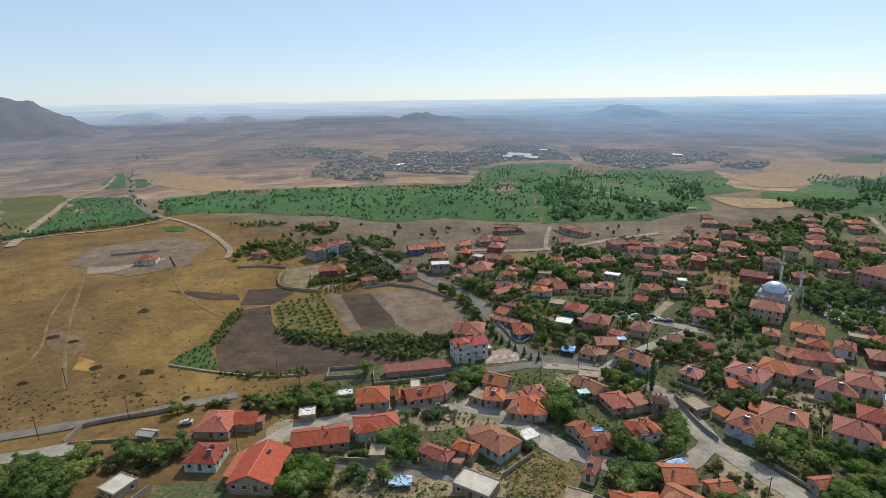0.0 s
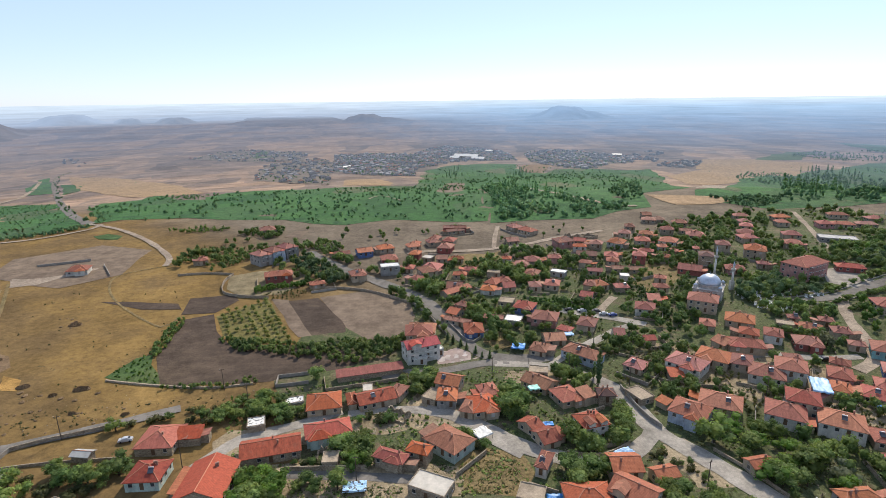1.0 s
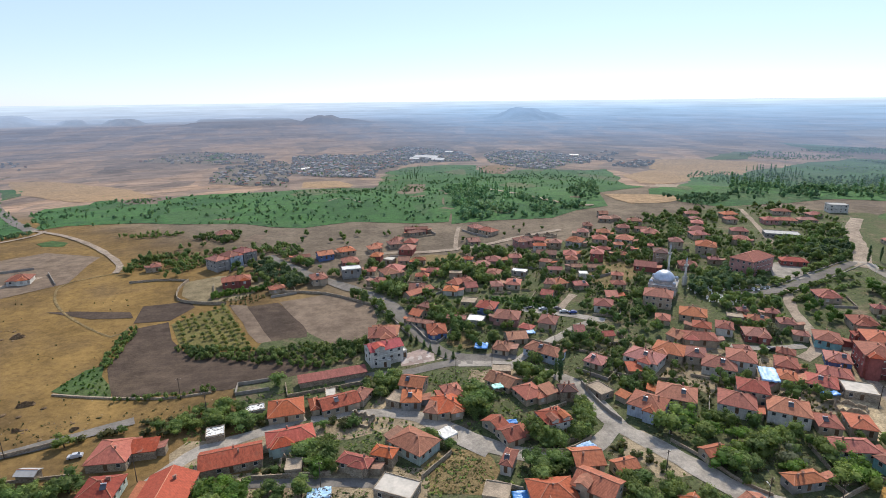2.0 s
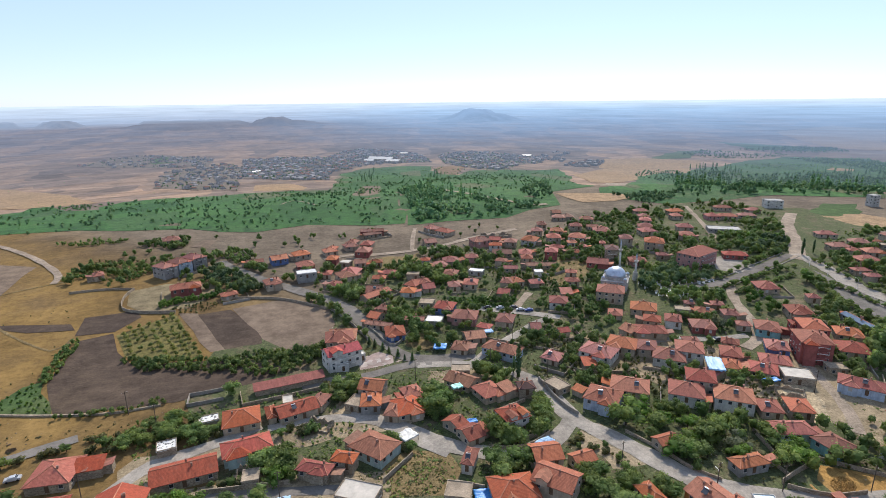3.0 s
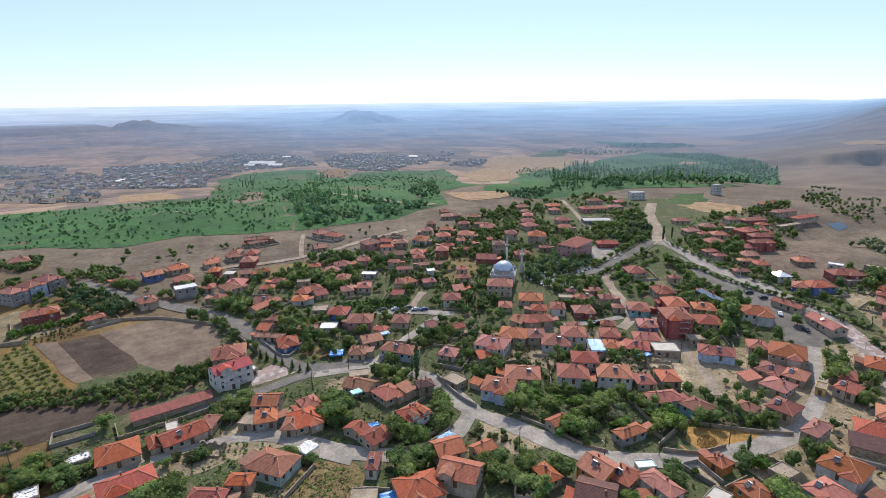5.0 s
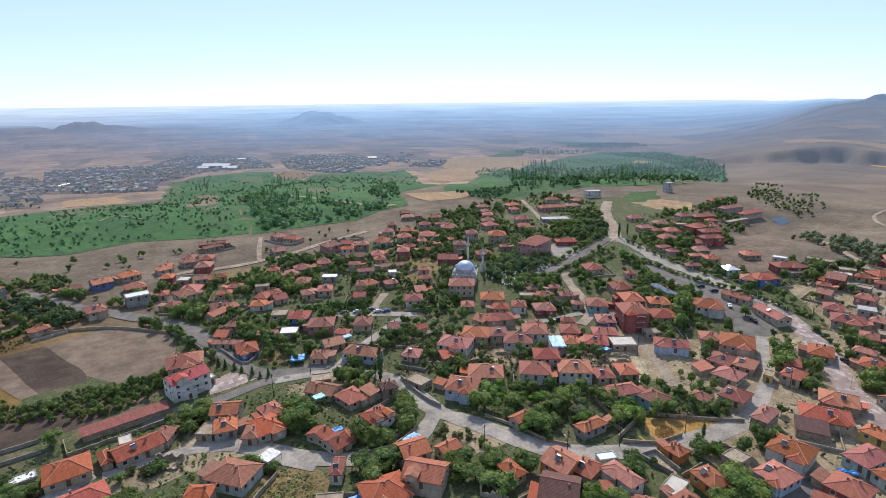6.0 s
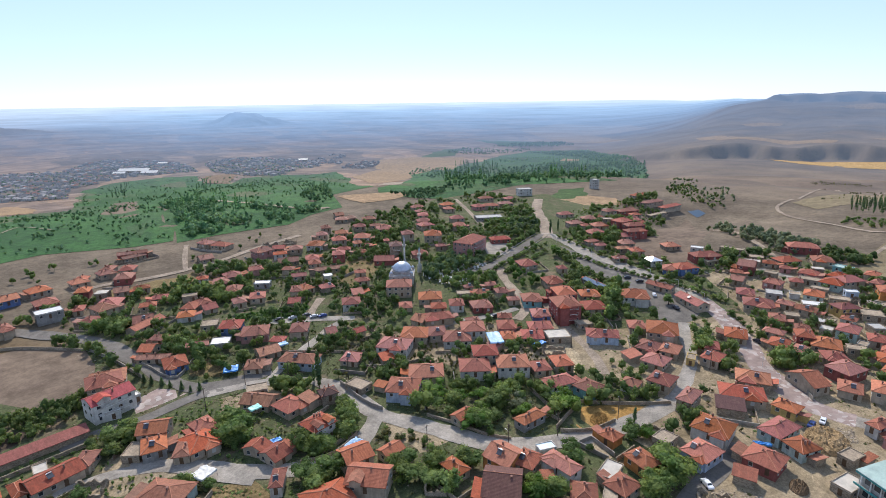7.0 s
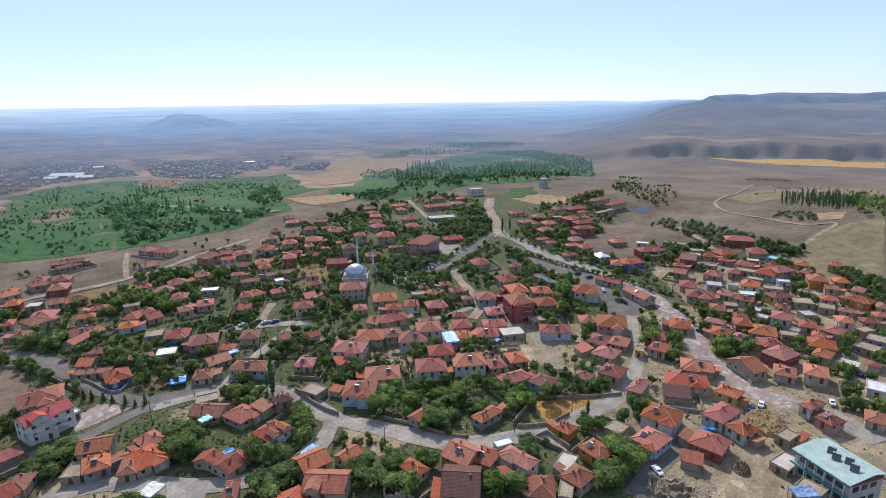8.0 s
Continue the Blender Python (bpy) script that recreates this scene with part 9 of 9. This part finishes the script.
ruin(308.6, 138.6, -60, 8, 6, "roofless ruin of tan rubble stone on the slope")
ruin(310.1, 76.9, -70, 7, 5, "roofless ruin of tan rubble stone")
ruin(124.2, 360.5, -20, 10, 7, "roofless ruin at the village edge")
ruin(137.4, 359.5, -20, 9, 7, "roofless ruin at the village edge")
ruin(163.4, 138.2, -40, 9, 6, "unfinished walls of a pale courtyard")
ruin(167.7, 148.6, -40, 10, 5, "unfinished walls of a pale courtyard")
ruin(-22.8, 143.9, -5, 7, 6, "roofless stone pen beside a lane")
ruin(-1.9, 163.6, -30, 8, 5, "roofless rubble stone outbuilding beside a lane")
ruin(245.1, 76.6, -60, 7, 5, "roofless ruin of tan rubble stone")


SPOIL = earth("spoil_earth", (0.22, 0.15, 0.075), (0.29, 0.20, 0.105), (0.19, 0.14, 0.09), 0.55, 0.8)


def heap(x, y, w, d, h, mat, label):
    """A dumped heap of earth and stone."""
    bm = bmesh.new()
    n = 36
    grid = []
    for i in range(n + 1):
        col = []
        for j in range(n + 1):
            u, v = i / n * 2 - 1, j / n * 2 - 1
            q = math.hypot(u, v)
            k = max(0.0, 1 - q * q) ** 0.8
            z = h * k * (0.75 + 0.5 * noise.noise((u * 2.6 + x, v * 2.6, y))) + (0.4 * noise.noise((u * 9, v * 9, x)) + 0.5 * noise.noise((u * 17, v * 17, y))) * min(1, k * 4) - (0.3 if q > 0.95 else 0)
            col.append(bm.verts.new((u * w / 2, v * d / 2, z)))
        grid.append(col)
    for i in range(n):
        for j in range(n):
            bm.faces.new((grid[i][j], grid[i + 1][j], grid[i + 1][j + 1], grid[i][j + 1]))
    bm.normal_update()
    if sum(f.normal.z for f in bm.faces) < 0:
        bmesh.ops.reverse_faces(bm, faces=bm.faces[:])
    ob = new("heap", mesh_of("heap", bm, mat))
    ob.matrix_basis = pose(x, y, ground_z(x, y) + 0.1, 0, 0, 20)
    return tagged(ob, label, "heap", kind="stuff")


heap(183.9, 44.4, 17, 13, 3.0, SPOIL, "dumped heap of ochre earth and stone")
heap(154.3, 41.4, 7, 5, 2.4, ROCK, "dumped heap of dark earth")
heap(139.1, 96.7, 9, 6, 1.2, OCHRE, "low heap of ochre earth")
heap(130.7, 54.0, 8, 5, 1.6, SCREE, "heap of broken masonry")


# ---- kerbside trees ----
heap(-141.5, 195.2, 5, 3, 1.0, ROCK, "dark heap of dug earth and stones on dry grass")
heap(-127.4, 188.8, 3, 2.2, 0.9, ROCK, "dark heap of dug earth and stones on dry grass")
heap(-119.2, 192.3, 6, 3, 1.3, ROCK, "dark heap of dug earth and stones on dry grass")
heap(-150.8, 248.6, 6, 4, 1.2, ROCK, "dark heap of dug earth and stones on dry grass")
heap(-114.1, 176.5, 2.5, 2, 0.8, ROCK, "dark heap of dug earth and stones on dry grass")
heap(-176.0, 220.1, 6, 4, 0.8, ROCK, "dark heap of dug earth and stones on dry grass")
heap(-164.5, 216.4, 5, 3, 0.6, ROCK, "dark heap of dug earth and stones on dry grass")
heap(-161.8, 182.9, 4, 2, 0.5, ROCK, "dark heap of dug earth and stones on dry grass")
heap(-95.9, 174.8, 3, 2, 0.6, ROCK, "dark heap of dug earth and stones on dry grass")


def tree_row(pts, spacing, kind, low, high):
    rnd = random.Random(int(pts[0][0]))
    for x, y in spline(pts, spacing)[::1]:
        if all(abs(x - a) > 2 or abs(y - b) > 2 for a, b in STANDING):
            tree(kind, x + rnd.uniform(-0.4, 0.4), y + rnd.uniform(-0.4, 0.4), rnd.uniform(low, high), 1.2)


tree_row([(260.0, 219.1), (250.4, 195.3), (241.6, 170.1)], 5.5, "broad", 3.2, 4.2)
tree_row([(292.0, 246.5), (283.3, 212.0), (278.8, 186.5), (276.5, 164.9), (272.8, 144.4), (264.6, 126.6)], 7.0, "broad", 3, 4.2)
tree_row([(288.0, 269.0), (254.2, 254.9), (220.0, 240.8)], 7.0, "broad", 3.5, 5)
tree_row([(272.1, 242.3), (242.6, 230.4), (220.7, 222.8)], 9.0, "broad", 2.4, 3.2)
tree_row([(21.6, 219.6), (28.7, 210.4), (34.2, 202.5), (38.1, 199.9)], 3.6, "conifer", 3.0, 4.5)
tree_row([(264.4, 222.9), (267.7, 204.5), (265.0, 187.2), (265.8, 173.4), (267.6, 159.2), (268.4, 145.3), (267.7, 131.3), (266.5, 116.5)], 3.3, "broad", 2.4, 4)
tree_row([(257.4, 208.9), (252.5, 196.0), (249.4, 185.1), (246.5, 173.7), (245.6, 163.4)], 3.3, "broad", 2.4, 3.6)
tree_row([(263.1, 240.3), (243.3, 236.2), (223.9, 231.0), (212.8, 227.9)], 3.3, "broad", 2.4, 4.4)
tree_row([(258.9, 230.4), (240.9, 225.8), (224.5, 221.8), (212.9, 219.7)], 3.3, "broad", 2.4, 3.6)
tree_row([(253.7, 107.5), (248.0, 99.3), (241.4, 92.9)], 3.3, "broad", 2.4, 3.5)
tree("poplar", 73.5, 175.4, 16, 0.8)
tree("poplar", 73.7, 180.5, 8, 0.8)
tree("poplar", 297.0, 259.6, 12, 0.9)
tree("poplar", 306.0, 260.1, 10, 0.9)
tree("poplar", 146.6, 88.1, 6, 1.3)
tree("fresh", 260.4, 222.0, 8, 1.2)
tree("broad", 35.9, 161.4, 9, 1.1)
tree("broad", 130.9, 64.5, 10, 1.1)
tree("broad", 97.0, 138.2, 10, 1.2)
tree("broad", 209.2, 99.1, 9, 1.1)
tree("broad", 243.7, 133.7, 6, 1.2)
tree("silver", 122.6, 117.5, 6, 1.4)
tree("silver", 177.8, 190.8, 7, 1.1)
tree("broad", -33.0, 191.9, 7, 1.2)


# ---- cars ----
def car_meshes(paint):
    bm = bmesh.new()
    prof = [(-2.1, 0.35), (-2.15, 0.75), (-1.95, 0.95), (-1.2, 1.02), (-0.75, 1.45), (0.75, 1.5), (1.45, 1.08), (2.0, 1.0), (2.12, 0.7), (2.1, 0.35)]
    rows = []
    for y, k in ((-0.85, 0.0), (-0.78, 1.0), (0.78, 1.0), (0.85, 0.0)):
        rows.append([bm.verts.new((x, y if z < 1.05 else y * 0.86, z if k else min(z, 1.3))) for x, z in prof])
    for u, v in zip(rows, rows[1:]):
        for i in range(len(prof)):
            j = (i + 1) % len(prof)
            bm.faces.new((u[i], u[j], v[j], v[i]))
    bm.faces.new(rows[0])
    bm.faces.new(rows[-1][::-1])
    bmesh.ops.recalc_face_normals(bm, faces=bm.faces[:])
    body = mesh_of("body", bm, paint)
    glass = []
    for q in ([(-1.15, 1.06), (-0.8, 1.42)], [(0.82, 1.46), (1.38, 1.11)]):
        bm = bmesh.new()
        (x0, z0), (x1, z1) = q
        o = -0.03 if x0 < 0 else 0.03
        bm.faces.new([bm.verts.new((x + o, y, z + 0.03)) for x, y, z in ((x0, -0.62, z0), (x1, -0.58, z1), (x1, 0.58, z1), (x0, 0.62, z0))])
        glass.append(mesh_of("windscreen", bm, GLASS))
    bm = bmesh.new()
    tube(bm, [(0, -0.1, 0), (0, 0.1, 0)], [0.31, 0.31], 14)
    wheel = mesh_of("wheel", bm, plaster("tyre_rubber", (0.02, 0.02, 0.02), 0.1))
    return body, glass, wheel


CARS = {}
for colour, rgb in (("white", (0.75, 0.75, 0.75)), ("blue", (0.04, 0.07, 0.22)), ("silver", (0.45, 0.46, 0.48)), ("dark", (0.04, 0.04, 0.05))):
    CARS[colour] = car_meshes(sheet(colour + "_car_paint", rgb, 0.3, 0.1))


def car(x, y, turn, colour):
    ob = new("car")
    ob.matrix_basis = pose(x, y, lift(x, y, 0.27)[2], 0, 0, turn)
    tagged(ob, f"{colour} parked saloon car on the village street", "car", "parked cars")
    body, glass, wheel = CARS[colour]
    part("body", body, ob)
    for g in glass:
        part("windscreen", g, ob)
    for sx in (-1.3, 1.35):
        for sy in (-0.8, 0.8):
            part("wheel", wheel, ob, pose(sx, sy, 0.31))


car(193.4, 48.8, 10, "white")
car(188.5, 50.4, 5, "blue")
car(211.2, 32.1, 20, "white")
car(135.3, 57.5, 60, "white")
car(239.0, 31.5, -20, "dark")
car(240.0, 29.2, -20, "blue")
car(240.5, 26.9, -20, "white")
car(96.3, 238.5, -10, "dark")
car(98.6, 234.8, -10, "silver")
car(102.4, 233.0, -5, "blue")
car(83.7, 241.7, -8, "dark")
car(89.6, 239.6, -8, "silver")
car(248.1, 144.3, 40, "white")
car(241.8, 128.4, 60, "dark")
car(209.2, 154.5, 0, "blue")
car(259.2, 168.2, -30, "dark")
car(259.2, 160.3, -30, "dark")
car(235.1, 87.2, 70, "dark")
car(28.5, 342.2, 0, "dark")
car(-88.5, 158.9, 10, "silver")
car(167.7, 180.1, 0, "dark")
car(176.9, 159.7, -40, "silver")


# ---- poles and street lamps ----
def pole_meshes():
    bm = bmesh.new()
    tube(bm, [(0, 0, -0.5), (0, 0, 9.0)], [0.15, 0.10], 8)
    shaft = mesh_of("shaft", bm, POLE_WOOD)
    arm = bevelled_box("crossarm", -0.9, -0.06, 8.3, 0.9, 0.06, 8.45, POLE_WOOD, 0.02)
    bm = bmesh.new()
    tube(bm, [(0, 0, 0), (0, 0, 0.22)], [0.05, 0.04], 6)
    ins = mesh_of("insulator", bm, TRIM)
    bm = bmesh.new()
    tube(bm, [(0, 0, -0.4), (0, 0, 5.4), (0.35, 0, 6.0), (1.1, 0, 6.15)], [0.10, 0.07, 0.05, 0.045], 8)
    mast = mesh_of("mast", bm, TANK)
    head = bevelled_box("lamp_head", 0.95, -0.14, 6.08, 1.6, 0.14, 6.22, TRIM, 0.04)
    return shaft, arm, ins, mast, head


POLE = pole_meshes()


def utility_pole(x, y, turn):
    ob = new("utility_pole")
    ob.matrix_basis = pose(x, y, ground_z(x, y), 0, 0, turn)
    tagged(ob, "weathered timber utility pole with a crossarm", "utility pole", "utility poles")
    part("shaft", POLE[0], ob)
    part("crossarm", POLE[1], ob)
    for s in (-0.8, 0, 0.8):
        part("insulator", POLE[2], ob, pose(s, 0, 8.45))


def street_lamp(x, y, turn):
    ob = new("street_lamp")
    ob.matrix_basis = pose(x, y, ground_z(x, y), 0, 0, turn)
    tagged(ob, "grey steel street lamp with one arm", "street lamp", "street lamps")
    part("mast", POLE[3], ob)
    part("lamp_head", POLE[4], ob)


utility_pole(83.8, 119.7, 20)
utility_pole(51.8, 194.4, 60)
utility_pole(66.0, 186.6, 30)
utility_pole(81.6, 202.5, 30)
utility_pole(85.2, 174.2, 0)
utility_pole(103.9, 104.4, 10)
utility_pole(143.5, 92.4, 60)
utility_pole(198.5, 89.2, 20)
utility_pole(221.2, 29.1, 0)
utility_pole(35.2, 186.0, 30)
utility_pole(120.7, 99.0, 0)
utility_pole(-132.1, 150.1, 10)
utility_pole(-142.8, 179.7, 40)
utility_pole(-109.7, 162.0, 10)
utility_pole(-54.6, 176.8, 20)
utility_pole(-66.2, 187.9, 20)
utility_pole(-13.7, 132.2, 0)
utility_pole(-66.0, 144.5, 0)
utility_pole(128.3, 158.7, 0)
utility_pole(172.5, 136.4, 0)
street_lamp(104.3, 104.8, 90)
for px, py in spline([(281.7, 240.3), (273.8, 204.7), (268.3, 159.8), (257.7, 123.0), (230.9, 91.7), (204.9, 66.9)], 26):
    street_lamp(px, py, 130)


# ---- tarpaulins, stacks and rocks ----
def tarpaulin(x, y, turn, w, d, h, mat, label):
    """A sagging sheet stretched over four posts."""
    bm = bmesh.new()
    n = 16
    top = [[bm.verts.new(((i / n - 0.5) * w, (j / n - 0.5) * d, h - 0.3 * math.sin(math.pi * i / n) * math.sin(math.pi * j / n) + 0.34 * noise.noise((i * 0.45 + x, j * 0.45, y)) + 0.12 * noise.noise((i * 1.3, j * 1.3 + x, y)))) for j in range(n + 1)] for i in range(n + 1)]
    for i in range(n):
        for j in range(n):
            bm.faces.new((top[i][j], top[i + 1][j], top[i + 1][j + 1], top[i][j + 1])).smooth = True
    rim = [top[i][0] for i in range(n + 1)] + [top[n][j] for j in range(1, n + 1)] + [top[i][n] for i in range(n - 1, -1, -1)] + [top[0][j] for j in range(n - 1, 0, -1)]
    low = [bm.verts.new((v.co.x * 1.03, v.co.y * 1.03, v.co.z - 0.45)) for v in rim]
    for i in range(len(rim)):
        j = (i + 1) % len(rim)
        bm.faces.new((rim[j], rim[i], low[i], low[j]))
    bmesh.ops.recalc_face_normals(bm, faces=bm.faces[:])
    ob = new("tarpaulin_shelter")
    ob.matrix_basis = pose(x, y, ground_z(x, y), 0, 0, turn)
    part("sheet", mesh_of("sheet", bm, mat), ob)
    bm = bmesh.new()
    tube(bm, [(0, 0, -0.4), (0, 0, h - 0.1)], [0.06, 0.06], 6)
    post = mesh_of("post", bm, POLE_WOOD)
    for sx in (-1, 1):
        for sy in (-1, 1):
            part("post", post, ob, pose(sx * (w / 2 - 0.12), sy * (d / 2 - 0.12), 0))
    return tagged(ob, label, "tarpaulin")


tarpaulin(50.2, 206.5, -20, 5.5, 5, 2.4, TARP, "blue tarpaulin over a stack in a yard")
tarpaulin(42.5, 118.2, -5, 9, 4, 1.2, TARP, "bright blue tarpaulin over a frame")
tarpaulin(64.2, 130.4, 20, 5.5, 3.5, 5.2, TARP_PALE, "pale blue tarpaulin on a roof terrace")
tarpaulin(148.5, 158.8, 60, 11, 6, 4.2, TARP_PALE, "pale blue tarpaulin over a courtyard")
tarpaulin(47.9, 171.9, 10, 4, 3, 3.6, sheet("mint_sheet", (0.35, 0.68, 0.58), 0.5, 0.0), "mint green sheet on a low roof")
tarpaulin(161.8, 145.0, 0, 6, 2.5, 2.6, TARP, "blue tarpaulin among sheds")
tarpaulin(-14.0, 129.0, 0, 6.5, 4, 1.6, mottled("mottled_blue_sheet", (0.34, 0.52, 0.68), (0.06, 0.06, 0.07)), "pale blue mottled tarpaulin over a heap")
tarpaulin(25.0, 148.8, 30, 5.5, 5, 2.6, FLATS["white"], "white sheet awning over a terrace")
tarpaulin(46.8, 151.0, 0, 4.5, 2.2, 2.5, TARP, "blue tarpaulin beside a tiled house")
tarpaulin(74.2, 213.0, 0, 4, 3, 3.2, TARP_PALE, "pale tarpaulin on a shed roof")
tarpaulin(165.2, 55.7, -50, 5, 1.6, 1.8, TARP, "blue tarpaulin against a house wall")
tarpaulin(149.0, 24.7, -40, 6, 4, 5.6, sheet("dusty_blue_sheet", (0.16, 0.25, 0.42), 0.5, 0.0), "dusty blue sheet over a roof terrace")


def rock_mesh(seed, mat):
    rnd, bm = random.Random(seed), bmesh.new()
    bmesh.ops.create_icosphere(bm, subdivisions=1, radius=1.0)
    for v in bm.verts:
        v.co *= rnd.uniform(0.65, 1.1)
        v.co.z *= 0.6
    return mesh_of("rock", bm, mat)


ROCKS = [rock_mesh(k, ROCK) for k in range(4)]
BLOCKS = [rock_mesh(k + 9, STONE) for k in range(4)]


def rocks(poly, count, low, high, label, shapes=ROCKS):
    spots, rnd = spread_in(poly, count, 1.0, True, False)
    for x, y in spots:
        k = rnd.uniform(low, high)
        ob = new("rock", rnd.choice(shapes))
        ob.matrix_basis = pose(x, y, ground_z(x, y), 0, 0, rnd.uniform(0, 360)) @ Matrix.Diagonal((k, k * rnd.uniform(0.6, 1.2), k, 1))
        tagged(ob, label, "rock", "field rocks")


rocks([(-147.3, 193.8), (-115.1, 194.7), (-102.9, 176.7), (-125.5, 172.7)], 14, 0.5, 1.4, "weathered brown rock on the ochre slope")
rocks([(-167.1, 178.9), (-125.8, 180.1), (-83.6, 180.6), (-84.5, 172.4), (-133.6, 160.7), (-151.2, 158.7)], 30, 0.3, 0.9, "weathered brown rock on the ochre slope")
rocks([(-161.8, 256.4), (-154.5, 260.2), (-145.9, 243.6), (-154.5, 243.3)], 8, 0.4, 1.2, "weathered brown rock on the ochre slope")
rocks([(179.1, 51.4), (196.1, 41.2), (189.6, 37.7), (177.7, 44.0)], 30, 0.4, 1.1, "rough pale stone block on a building lot", BLOCKS)
rocks([(128.8, 56.4), (142.7, 49.8), (133.5, 44.3), (122.6, 53.2)], 24, 0.3, 0.9, "rough pale stone block among ruins", BLOCKS)
